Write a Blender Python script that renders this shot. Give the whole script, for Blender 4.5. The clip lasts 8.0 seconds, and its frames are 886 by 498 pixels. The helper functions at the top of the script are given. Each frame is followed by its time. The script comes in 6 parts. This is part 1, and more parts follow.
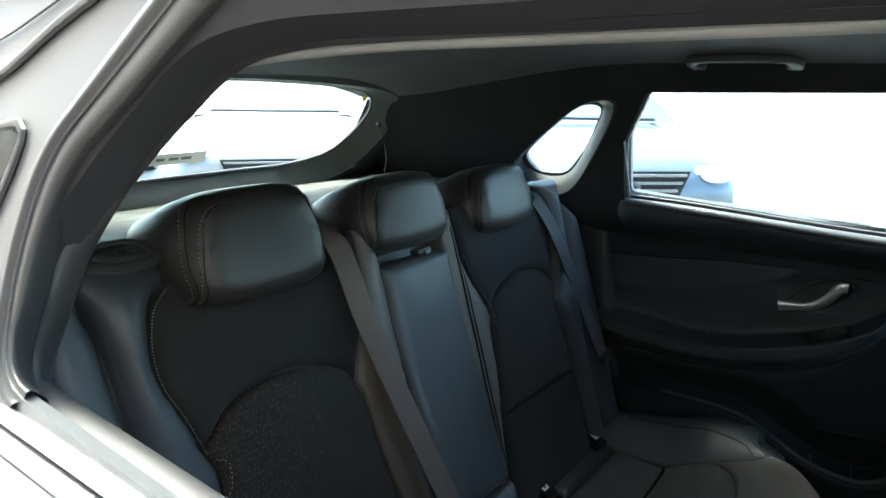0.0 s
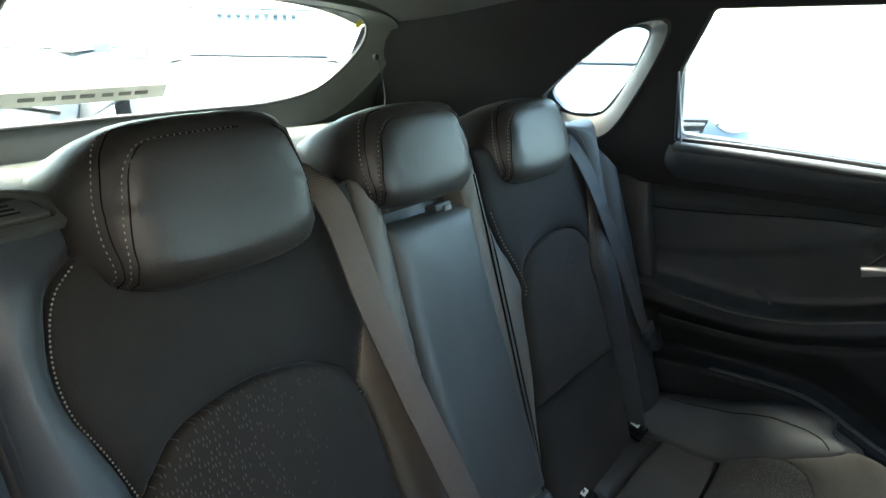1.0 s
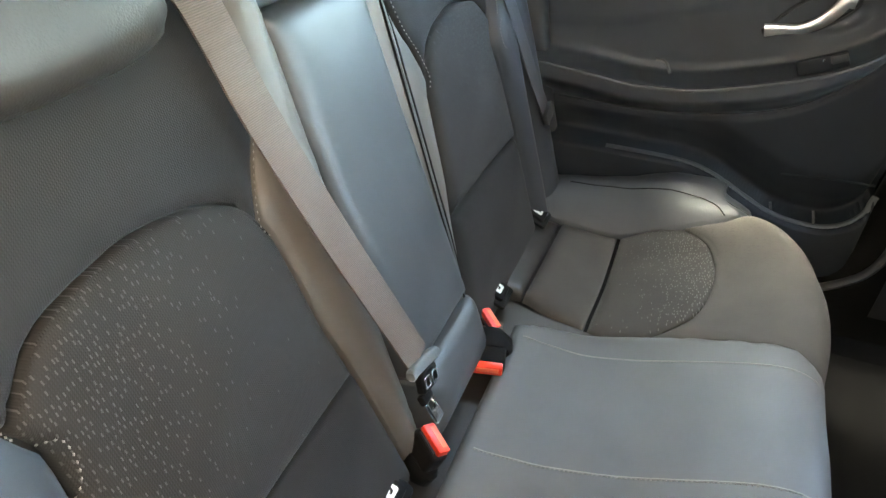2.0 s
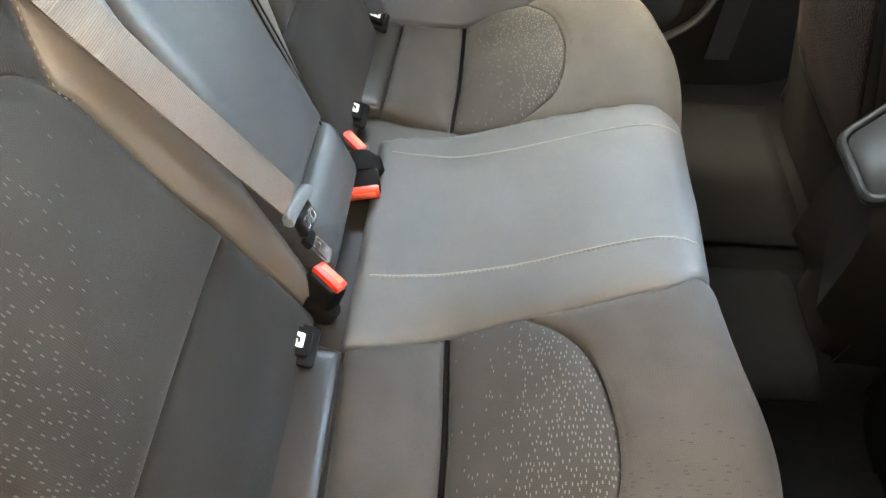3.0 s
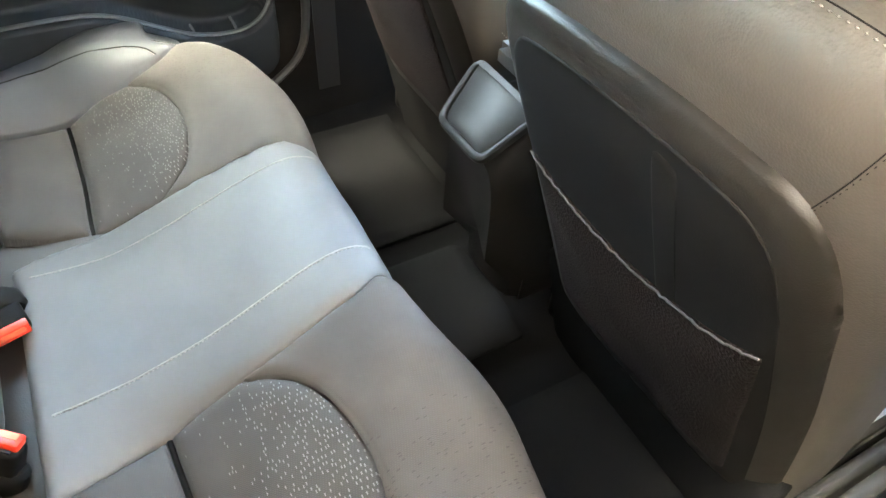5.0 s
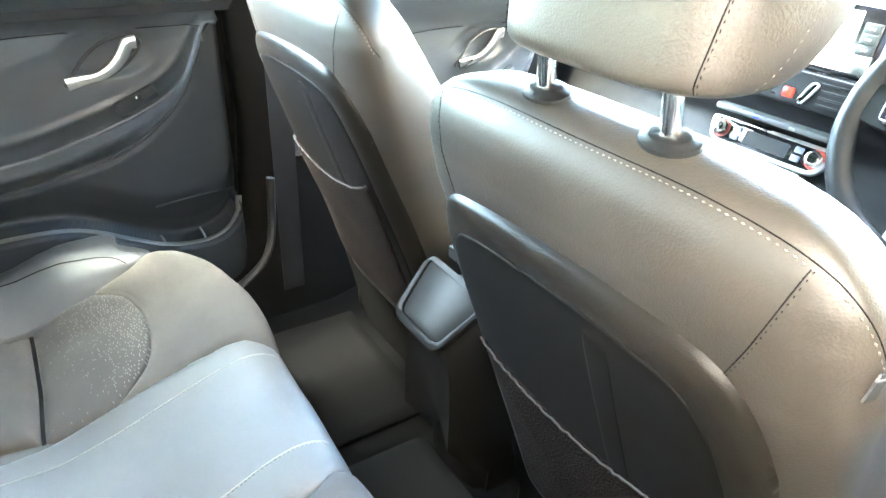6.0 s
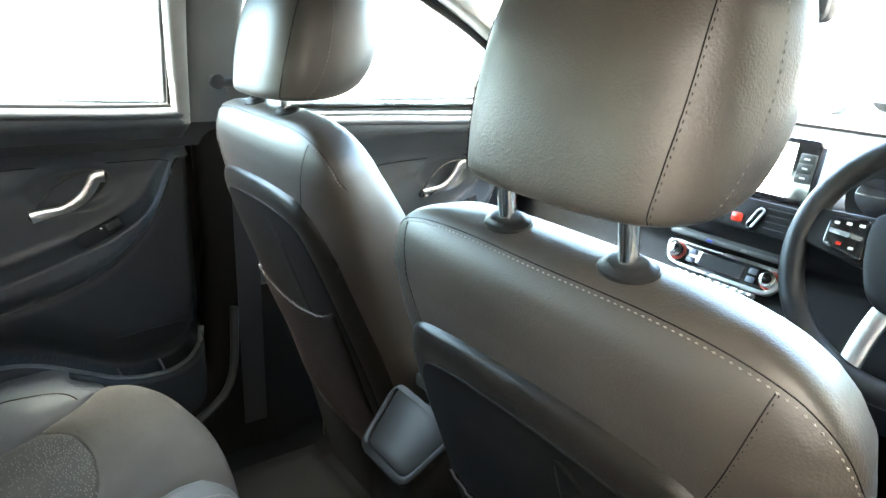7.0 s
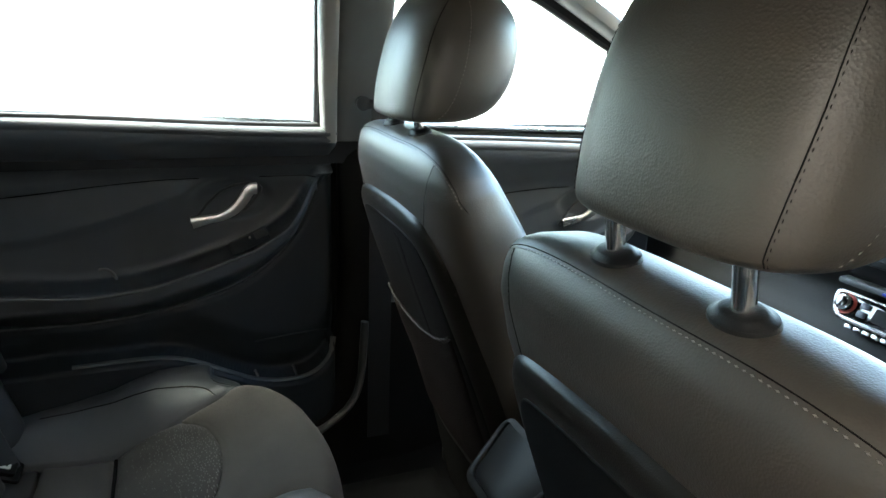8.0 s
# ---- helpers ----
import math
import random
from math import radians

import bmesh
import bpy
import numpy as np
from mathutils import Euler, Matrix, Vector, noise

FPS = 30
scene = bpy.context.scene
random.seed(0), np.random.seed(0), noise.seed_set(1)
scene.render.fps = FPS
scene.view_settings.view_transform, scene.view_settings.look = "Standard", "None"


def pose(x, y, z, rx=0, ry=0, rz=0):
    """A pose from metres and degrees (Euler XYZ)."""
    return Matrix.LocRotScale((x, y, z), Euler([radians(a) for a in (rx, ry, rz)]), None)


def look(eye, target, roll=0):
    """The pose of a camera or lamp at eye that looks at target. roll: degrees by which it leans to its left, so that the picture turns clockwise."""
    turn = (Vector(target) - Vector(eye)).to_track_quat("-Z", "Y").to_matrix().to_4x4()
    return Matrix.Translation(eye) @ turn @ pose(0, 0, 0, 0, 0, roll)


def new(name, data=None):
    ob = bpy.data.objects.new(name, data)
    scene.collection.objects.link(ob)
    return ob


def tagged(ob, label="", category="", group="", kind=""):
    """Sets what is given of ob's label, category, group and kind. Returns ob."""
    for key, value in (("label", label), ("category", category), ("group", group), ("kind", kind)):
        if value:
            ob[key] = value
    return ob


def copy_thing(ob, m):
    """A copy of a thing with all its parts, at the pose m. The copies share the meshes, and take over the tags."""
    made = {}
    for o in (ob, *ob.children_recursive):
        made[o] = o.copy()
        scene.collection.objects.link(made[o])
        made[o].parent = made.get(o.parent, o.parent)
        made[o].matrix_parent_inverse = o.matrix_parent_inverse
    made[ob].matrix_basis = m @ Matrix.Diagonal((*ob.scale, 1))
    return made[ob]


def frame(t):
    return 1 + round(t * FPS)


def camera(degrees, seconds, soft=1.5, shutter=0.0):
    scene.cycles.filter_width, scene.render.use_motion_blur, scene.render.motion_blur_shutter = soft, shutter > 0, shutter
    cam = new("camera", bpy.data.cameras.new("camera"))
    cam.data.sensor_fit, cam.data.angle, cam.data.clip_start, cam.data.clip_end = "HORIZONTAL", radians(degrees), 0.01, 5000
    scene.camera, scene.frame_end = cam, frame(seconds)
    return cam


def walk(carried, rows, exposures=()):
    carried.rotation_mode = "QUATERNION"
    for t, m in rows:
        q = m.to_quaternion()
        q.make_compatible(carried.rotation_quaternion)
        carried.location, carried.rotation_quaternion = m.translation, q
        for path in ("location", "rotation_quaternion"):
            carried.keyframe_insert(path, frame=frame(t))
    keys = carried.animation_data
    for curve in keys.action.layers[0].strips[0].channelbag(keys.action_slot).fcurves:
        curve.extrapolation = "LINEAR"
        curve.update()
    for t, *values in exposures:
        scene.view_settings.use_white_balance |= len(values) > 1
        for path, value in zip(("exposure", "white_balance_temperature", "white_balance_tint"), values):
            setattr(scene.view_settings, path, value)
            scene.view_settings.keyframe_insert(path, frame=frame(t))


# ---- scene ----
from mathutils.bvhtree import BVHTree

cam = camera(66.8, 8.0)
PATH = [
    (0, (0.957, 0.585, 1.368), (-0.613, -0.552, 0.875), 0.9),
    (0.5, (0.861, 0.454, 1.329), (-0.708, -0.678, 0.823), 1.0),
    (1, (0.764, 0.385, 1.298), (-0.794, -0.705, 0.677), 1.0),
    (1.5, (0.704, 0.332, 1.275), (-0.829, -0.599, 0.39), 1.0),
    (2, (0.668, 0.247, 1.255), (-0.843, -0.329, 0.078), 1.7),
    (2.2, (0.667, 0.22, 1.246), (-0.817, -0.235, -0.015), 1.7),
    (3.3, (0.619, 0.224, 1.215), (-0.539, 0.264, -0.415), 0.2),
    (3.5, (0.615, 0.22, 1.21), (-0.498, 0.363, -0.445), 0.9),
    (4, (0.614, 0.233, 1.189), (-0.399, 0.638, -0.488), 2.0),
    (4.5, (0.627, 0.266, 1.214), (-0.366, 0.825, -0.429), 2.6),
    (4.7, (0.645, 0.264, 1.216), (-0.42, 0.897, -0.353), 3.6),
    (5.8, (0.699, 0.264, 1.231), (-0.722, 1.178, 0.161), 2.4),
    (6, (0.706, 0.267, 1.234), (-0.753, 1.224, 0.257), 2.3),
    (6.5, (0.715, 0.265, 1.239), (-0.801, 1.322, 0.475), 2.2),
    (7, (0.706, 0.268, 1.238), (-0.83, 1.379, 0.6), 2.3),
    (7.5, (0.693, 0.287, 1.226), (-0.896, 1.352, 0.642), 2.5),
    (8, (0.705, 0.323, 1.23), (-1.068, 1.045, 0.652), 2.3),
]

# ---- world and lights ----
EXPOSURE = [(0.0, 5.03, 6200, -6), (0.5, 5.78, 6500, -6), (1.0, 5.8, 6800, -6), (1.5, 5.93, 7100, -3), (2.0, 7.58, 7700, 1), (2.3, 7.98, 8000, 2), (3.3, 8.27, 8350, 3), (4.5, 8.42, 7850, 1), (5.8, 9.02, 6900, -3), (6.2, 8.68, 6800, -4), (6.6, 8.08, 6800, -4), (7.0, 7.26, 6750, -4), (7.5, 6.47, 6900, -5), (8.0, 5.88, 6750, -5)]
walk(cam, [(t, look(eye, target, roll)) for t, eye, target, roll in PATH], EXPOSURE)
world = bpy.data.worlds.new("overcast_sky")
scene.world = world
world.use_nodes = True
wn, wl = world.node_tree.nodes, world.node_tree.links
sky = wn.new("ShaderNodeTexSky")
sky.sky_type, sky.sun_disc = "NISHITA", False
sky.sun_elevation, sky.sun_rotation, sky.dust_density = radians(62), radians(188), 3.5
sky.air_density = 0.8
wl.new(sky.outputs[0], wn["Background"].inputs[0])
wn["Background"].inputs[1].default_value = 0.15
sun = new("sun", bpy.data.lights.new("sun", "SUN"))
sun.data.energy, sun.data.angle, sun.data.color = 0.35, radians(20), (1.0, 0.95, 0.88)
sun.matrix_world = look((-0.3, -2.2, 4.2), (0, 0, 0))


# ---- materials ----
def nodes_of(name):
    m = bpy.data.materials.new(name)
    m.use_nodes = True
    return m, m.node_tree.nodes, m.node_tree.links, m.node_tree.nodes["Principled BSDF"]


def ramp(n, l, fac, a, b, lo=0.3, hi=0.7):
    r = n.new("ShaderNodeValToRGB")
    r.color_ramp.elements[0].position, r.color_ramp.elements[1].position = lo, hi
    r.color_ramp.elements[0].color, r.color_ramp.elements[1].color = (*a, 1), (*b, 1)
    l.new(fac, r.inputs[0])
    return r.outputs[0]


def surface(name, color, rough, metal=0.0, vary=0.15, scale=6.0, grain=400.0, bump=0.2, depth=0.001, cells=False, coat=0.0, spec=0.5, crease=0.0):
    """A plain surface: colour varied by broad stains, gloss by grain, and a fine relief."""
    m, n, l, p = nodes_of(name)
    tc = n.new("ShaderNodeTexCoord")
    broad = n.new("ShaderNodeTexNoise")
    broad.inputs["Scale"].default_value, broad.inputs["Detail"].default_value = scale, 5
    l.new(tc.outputs["Object"], broad.inputs["Vector"])
    lo = tuple(c * (1 - vary) for c in color)
    hi = tuple(min(1, c * (1 + vary)) for c in color)
    l.new(ramp(n, l, broad.outputs["Fac"], lo, hi), p.inputs["Base Color"])
    fine = n.new("ShaderNodeTexVoronoi" if cells else "ShaderNodeTexNoise")
    fine.inputs["Scale"].default_value = grain
    l.new(tc.outputs["Object"], fine.inputs["Vector"])
    src = fine.outputs["Distance"] if cells else fine.outputs["Fac"]
    mr = n.new("ShaderNodeMapRange")
    mr.inputs["To Min"].default_value, mr.inputs["To Max"].default_value = max(0.02, rough - 0.07), min(1, rough + 0.07)
    l.new(broad.outputs["Fac"], mr.inputs["Value"])
    l.new(mr.outputs[0], p.inputs["Roughness"])
    bp = n.new("ShaderNodeBump")
    bp.inputs["Strength"].default_value, bp.inputs["Distance"].default_value = bump, depth
    if crease:
        wr = n.new("ShaderNodeTexNoise")
        wr.inputs["Scale"].default_value, wr.inputs["Detail"].default_value, wr.inputs["Distortion"].default_value = 55, 4, 1.8
        l.new(tc.outputs["Object"], wr.inputs["Vector"])
        ma = n.new("ShaderNodeMath")
        ma.operation = "MULTIPLY_ADD"
        ma.inputs[1].default_value = crease
        l.new(wr.outputs["Fac"], ma.inputs[0])
        l.new(src, ma.inputs[2])
        src = ma.outputs[0]
    l.new(src, bp.inputs["Height"])
    l.new(bp.outputs[0], p.inputs["Normal"])
    p.inputs["Metallic"].default_value, p.inputs["Coat Weight"].default_value = metal, coat
    p.inputs["Specular IOR Level"].default_value = spec
    return m


def cloth(name, color, thread, pitch=0.0022, dashes=None, across=False):
    """Woven seat fabric; with dashes: short pale flecks that thicken along the second map."""
    m, n, l, p = nodes_of(name)
    uv = n.new("ShaderNodeUVMap")
    uv.uv_map = "metres"

    def math(op, a, b=None):
        k = n.new("ShaderNodeMath")
        k.operation = op
        for i, v in enumerate((a, b)):
            if v is not None:
                if isinstance(v, (int, float)):
                    k.inputs[i].default_value = v
                else:
                    l.new(v, k.inputs[i])
        return k.outputs[0]

    sep = n.new("ShaderNodeSeparateXYZ")
    l.new(uv.outputs[0], sep.inputs[0])
    wa = math("SINE", math("MULTIPLY", sep.outputs[0], 6.283 / pitch))
    wb = math("SINE", math("MULTIPLY", math("ADD", sep.outputs[1], math("MULTIPLY", sep.outputs[0], 0.35)), 6.283 / (pitch * 1.3)))
    weave = math("ADD", math("MULTIPLY", math("MULTIPLY", wa, wb), 0.7), math("MULTIPLY", wa, 0.45))
    noise_n = n.new("ShaderNodeTexNoise")
    noise_n.inputs["Scale"].default_value, noise_n.inputs["Detail"].default_value = 9, 6
    l.new(uv.outputs[0], noise_n.inputs["Vector"])
    base = ramp(n, l, noise_n.outputs["Fac"], tuple(c * 0.8 for c in color), tuple(c * 1.2 for c in color))
    mix = n.new("ShaderNodeMix")
    mix.data_type = "RGBA"
    mix.inputs["B"].default_value = (*thread, 1)
    l.new(base, mix.inputs["A"])
    l.new(math("MULTIPLY", math("GREATER_THAN", weave, 0.30), 0.30), mix.inputs["Factor"])
    color_out = mix.outputs["Result"]
    if dashes:
        den = n.new("ShaderNodeUVMap")
        den.uv_map = "density"
        ds = n.new("ShaderNodeSeparateXYZ")
        l.new(den.outputs[0], ds.inputs[0])
        cv, cu = math("DIVIDE", sep.outputs[0 if across else 1], 0.0078), math("DIVIDE", sep.outputs[1 if across else 0], 0.0046)
        cu = math("ADD", cu, math("MULTIPLY", math("FLOOR", cv), 0.47))
        cell = n.new("ShaderNodeCombineXYZ")
        l.new(math("FLOOR", cu), cell.inputs[0])
        l.new(math("FLOOR", cv), cell.inputs[1])
        rnd = n.new("ShaderNodeTexWhiteNoise")
        rnd.noise_dimensions = "3D"
        l.new(cell.outputs[0], rnd.inputs["Vector"])
        jit = n.new("ShaderNodeSeparateColor")
        l.new(rnd.outputs["Color"], jit.inputs[0])
        ju = math("ADD", math("MULTIPLY", jit.outputs[1], 0.5), 0.25)
        jv = math("ADD", math("MULTIPLY", jit.outputs[2], 0.5), 0.25)
        inside = math("MULTIPLY", math("LESS_THAN", math("ABSOLUTE", math("SUBTRACT", math("FRACT", cu), ju)), 0.13),
                      math("LESS_THAN", math("ABSOLUTE", math("SUBTRACT", math("FRACT", cv), jv)), 0.24))
        on = math("MULTIPLY", inside, math("LESS_THAN", rnd.outputs["Value"], ds.outputs[0]))
        mix2 = n.new("ShaderNodeMix")
        mix2.data_type = "RGBA"
        mix2.inputs["B"].default_value = (*dashes, 1)
        l.new(color_out, mix2.inputs["A"])
        l.new(math("MULTIPLY", on, 0.75), mix2.inputs["Factor"])
        color_out = mix2.outputs["Result"]
    l.new(color_out, p.inputs["Base Color"])
    p.inputs["Roughness"].default_value = 0.85
    p.inputs["Sheen Weight"].default_value = 0.04
    p.inputs["Specular IOR Level"].default_value = 0.2
    bp = n.new("ShaderNodeBump")
    bp.inputs["Strength"].default_value, bp.inputs["Distance"].default_value = 0.3, 0.0005
    l.new(weave, bp.inputs["Height"])
    l.new(bp.outputs[0], p.inputs["Normal"])
    return m


def ribs(m, pitch=0.0019):
    """Adds the slanting ribs of a twill band to a material."""
    n, l = m.node_tree.nodes, m.node_tree.links
    p = next(q for q in n if q.type == "BSDF_PRINCIPLED")
    tc = n.new("ShaderNodeTexCoord")
    wave = n.new("ShaderNodeTexWave")
    wave.wave_type, wave.bands_direction = "BANDS", "Z"
    wave.inputs["Scale"].default_value, wave.inputs["Distortion"].default_value = 0.314 / pitch, 0.15
    l.new(tc.outputs["Object"], wave.inputs["Vector"])
    old = p.inputs["Base Color"].links[0].from_socket
    mix = n.new("ShaderNodeMix")
    mix.data_type, mix.blend_type = "RGBA", "MULTIPLY"
    mix.inputs["Factor"].default_value = 1.0
    l.new(old, mix.inputs["A"])
    l.new(ramp(n, l, wave.outputs["Fac"], (0.66, 0.66, 0.66), (1.0, 1.0, 1.0), 0.15, 0.6), mix.inputs["B"])
    l.new(mix.outputs["Result"], p.inputs["Base Color"])
    bp = n.new("ShaderNodeBump")
    bp.inputs["Strength"].default_value, bp.inputs["Distance"].default_value = 0.6, 0.0006
    l.new(wave.outputs["Fac"], bp.inputs["Height"])
    l.new(bp.outputs[0], p.inputs["Normal"])


def pane(name, tint=(0.93, 0.96, 0.95)):
    """Thin clear glass: it lets light straight through and mirrors a little."""
    m = bpy.data.materials.new(name)
    m.use_nodes = True
    n, l = m.node_tree.nodes, m.node_tree.links
    n.clear()
    out, mix, tr, gl, fr, pw, ad = (n.new("ShaderNode" + k) for k in ("OutputMaterial", "MixShader", "BsdfTransparent", "BsdfGlossy", "LayerWeight", "Math", "Math"))
    tr.inputs[0].default_value = (*tint, 1)
    gl.inputs["Roughness"].default_value = 0.01
    fr.inputs["Blend"].default_value = 0.5
    pw.operation, ad.operation = "POWER", "MULTIPLY_ADD"
    pw.inputs[1].default_value, ad.inputs[1].default_value, ad.inputs[2].default_value = 4.5, 0.45, 0.02
    l.new(fr.outputs["Facing"], pw.inputs[0])
    l.new(pw.outputs[0], ad.inputs[0])
    l.new(ad.outputs[0], mix.inputs[0])
    l.new(tr.outputs[0], mix.inputs[1])
    l.new(gl.outputs[0], mix.inputs[2])
    l.new(mix.outputs[0], out.inputs[0])
    return m


def glow(name, color, strength):
    m, n, l, p = nodes_of(name)
    p.inputs["Base Color"].default_value = (*color, 1)
    p.inputs["Emission Color"].default_value = (*color, 1)
    p.inputs["Emission Strength"].default_value = strength
    return m


HIDE = surface("brown_leather", (0.035, 0.0296, 0.0238), 0.43, grain=520, bump=0.24, depth=0.0007, cells=True, vary=0.2, spec=0.46, crease=1.0)
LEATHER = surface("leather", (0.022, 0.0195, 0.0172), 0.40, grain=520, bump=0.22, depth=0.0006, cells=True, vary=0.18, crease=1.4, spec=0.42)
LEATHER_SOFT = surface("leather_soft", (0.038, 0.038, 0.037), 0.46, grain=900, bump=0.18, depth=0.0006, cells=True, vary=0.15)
# Bench leather again, bluish: sky light from the left windows in its colour.
BOLSTER_SKYLIT = surface("skylit_bolster_leather", (0.030, 0.0335, 0.0385), 0.48, grain=900, bump=0.2, depth=0.0006, cells=True, vary=0.15, spec=0.55, crease=1.2)
# Paler copies for the cushion: brighter light there put into their colours.
CUSHION_HIDE_LIT = surface("lit_cushion_leather", (0.042, 0.046, 0.052), 0.50, grain=900, bump=0.2, depth=0.0006, cells=True, vary=0.15, spec=0.45, crease=1.0)
MID_PAD_LIT = surface("lit_matte_leather", (0.080, 0.081, 0.080), 0.58, grain=900, bump=0.2, depth=0.0006, cells=True, vary=0.15, spec=0.35, crease=0.8)
# Inner bolster copy: warm light on the same upholstery, put into its colour.
WARM_LIT = surface("warm_lit_leather", (0.080, 0.068, 0.055), 0.45, grain=900, bump=0.2, depth=0.0006, cells=True, vary=0.15, spec=0.45, crease=1.0)
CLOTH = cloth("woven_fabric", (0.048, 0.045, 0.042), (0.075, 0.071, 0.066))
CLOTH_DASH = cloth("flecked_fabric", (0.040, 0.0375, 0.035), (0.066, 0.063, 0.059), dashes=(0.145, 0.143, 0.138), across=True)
# Back fabrics: knit and flecked cloth, with backrest shade put into their colours.
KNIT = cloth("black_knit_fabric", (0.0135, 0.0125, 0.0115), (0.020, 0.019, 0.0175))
BACK_DASH_SHADED = cloth("shaded_flecked_fabric", (0.0185, 0.0165, 0.0145), (0.028, 0.0255, 0.023), dashes=(0.066, 0.064, 0.060))
CLOTH_DOTS = cloth("dotted_fabric", (0.055, 0.051, 0.047), (0.085, 0.080, 0.074), dashes=(0.026, 0.024, 0.022))
PLASTIC = surface("grained_plastic", (0.030, 0.031, 0.033), 0.5, grain=700, bump=0.25, depth=0.0006, cells=True)
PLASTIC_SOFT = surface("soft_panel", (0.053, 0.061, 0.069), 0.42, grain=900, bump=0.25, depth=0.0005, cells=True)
LEVER_GREY = surface("lever_plastic", (0.046, 0.048, 0.044), 0.45, grain=800, bump=0.2, depth=0.0005, cells=True)
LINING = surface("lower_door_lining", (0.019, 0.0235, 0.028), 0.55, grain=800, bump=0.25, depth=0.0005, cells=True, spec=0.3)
SHELL = surface("shell_plastic", (0.0064, 0.0060, 0.0055), 0.55, grain=700, bump=0.25, depth=0.0006, cells=True, spec=0.07)
DASH = surface("dash_plastic", (0.008, 0.008, 0.0085), 0.5, grain=700, bump=0.25, depth=0.0006, cells=True, spec=0.2)
WHEEL_HIDE = surface("wheel_leather", (0.012, 0.012, 0.012), 0.45, grain=900, bump=0.2, depth=0.0006, cells=True, spec=0.25)
PILLAR = surface("pillar_cloth", (0.024, 0.025, 0.027), 0.85, grain=900, bump=0.3, depth=0.0006, spec=0.2)
REVEAL = surface("reveal_plastic", (0.070, 0.076, 0.071), 0.55, grain=600, bump=0.2, depth=0.0006)
SILL_GREY = surface("sill_pad_grey", (0.036, 0.036, 0.035), 0.6, grain=600, bump=0.25, depth=0.0006)
REVEAL_DARK = surface("dark_reveal_plastic", (0.030, 0.032, 0.031), 0.55, grain=600, bump=0.2, depth=0.0006)
PLASTIC_PALE = surface("pale_plastic", (0.20, 0.20, 0.19), 0.55, grain=600, bump=0.2, depth=0.0006)
PANEL = surface("satin_panel", (0.0096, 0.0093, 0.0088), 0.36, grain=600, bump=0.15, depth=0.0006, spec=0.13)
PLASTIC_GREY = surface("grey_plastic", (0.09, 0.095, 0.095), 0.5, grain=600, bump=0.2, depth=0.0006)
GLOSS = surface("gloss_black", (0.012, 0.012, 0.013), 0.12, grain=30, bump=0.02, coat=0.4)
RUBBER = surface("rubber", (0.030, 0.030, 0.031), 0.40, grain=250, bump=0.15)
FRAME = surface("frame_rubber", (0.034, 0.0345, 0.0345), 0.32, grain=400, bump=0.25, depth=0.0006)
DARK = surface("dark_recess", (0.008, 0.008, 0.009), 0.8)
FELT = surface("headliner_felt", (0.10, 0.10, 0.10), 0.95, grain=1500, bump=0.5, depth=0.001)
SHELF = surface("shelf_felt", (0.085, 0.092, 0.082), 0.95, vary=0.35, scale=14.0, grain=700, bump=0.7, depth=0.002)
# Below real car carpet: the deep footwell shade is put into both colours.
CARPET_SHADED = surface("carpet", (0.0038, 0.0038, 0.0040), 0.98, grain=700, bump=0.9, depth=0.003, spec=0.04)
MAT_SHADED = surface("shaded_mat_pile", (0.006, 0.006, 0.0063), 0.97, grain=900, bump=0.9, depth=0.003, spec=0.04)
CHROME = surface("chrome", (0.80, 0.80, 0.79), 0.20, metal=1.0, grain=60, bump=0.01, vary=0.03)
SATIN = surface("satin_silver", (0.55, 0.55, 0.54), 0.28, metal=0.9, grain=900, bump=0.05, vary=0.05)
STEEL = surface("steel", (0.45, 0.45, 0.45), 0.25, metal=1.0, grain=120, bump=0.05)
THREAD = surface("thread", (0.19, 0.18, 0.16), 0.8, grain=2000, bump=0.4)
SEAM = surface("seam_gap", (0.006, 0.006, 0.006), 0.95, spec=0.03)
RED = surface("red_button", (0.75, 0.035, 0.015), 0.35, grain=300, bump=0.05)
# Same rear webbing twice: cool and warm light put into its colour.
WEB_COOL = surface("cool_lit_webbing", (0.050, 0.052, 0.055), 0.6, grain=900, bump=0.7, depth=0.0008)
WEB_WARM = surface("warm_lit_webbing", (0.105, 0.075, 0.056), 0.55, grain=900, bump=0.7, depth=0.0008, spec=0.35)
ribs(WEB_WARM)
WEB_DARK = surface("dark_webbing", (0.0065, 0.0060, 0.0056), 0.6, grain=900, bump=0.7, depth=0.0008)
RIM_PLASTIC = surface("rolled_rim_plastic", (0.0112, 0.0098, 0.0080), 0.36, grain=700, bump=0.2, depth=0.0005, cells=True, spec=0.16)
NET = surface("pocket_net", (0.009, 0.0062, 0.0055), 0.9, spec=0.1, grain=330, bump=1.0, depth=0.002, cells=True)
WHITE = surface("white_print", (0.80, 0.80, 0.78), 0.5, bump=0.02)
PAINT = surface("silver_paint", (0.085, 0.089, 0.093), 0.38, metal=0.2, coat=0.15, grain=2500, bump=0.02, vary=0.03)
SCREEN = glow("lit_screen", (0.85, 0.9, 0.92), 0.25)
GLASS = pane("clear_glass", (0.78, 0.81, 0.80))
PRIVACY = pane("tinted_glass", (0.60, 0.635, 0.63))
MIRROR = surface("mirror_silver", (0.9, 0.9, 0.9), 0.02, metal=1.0, bump=0.0, vary=0.01)


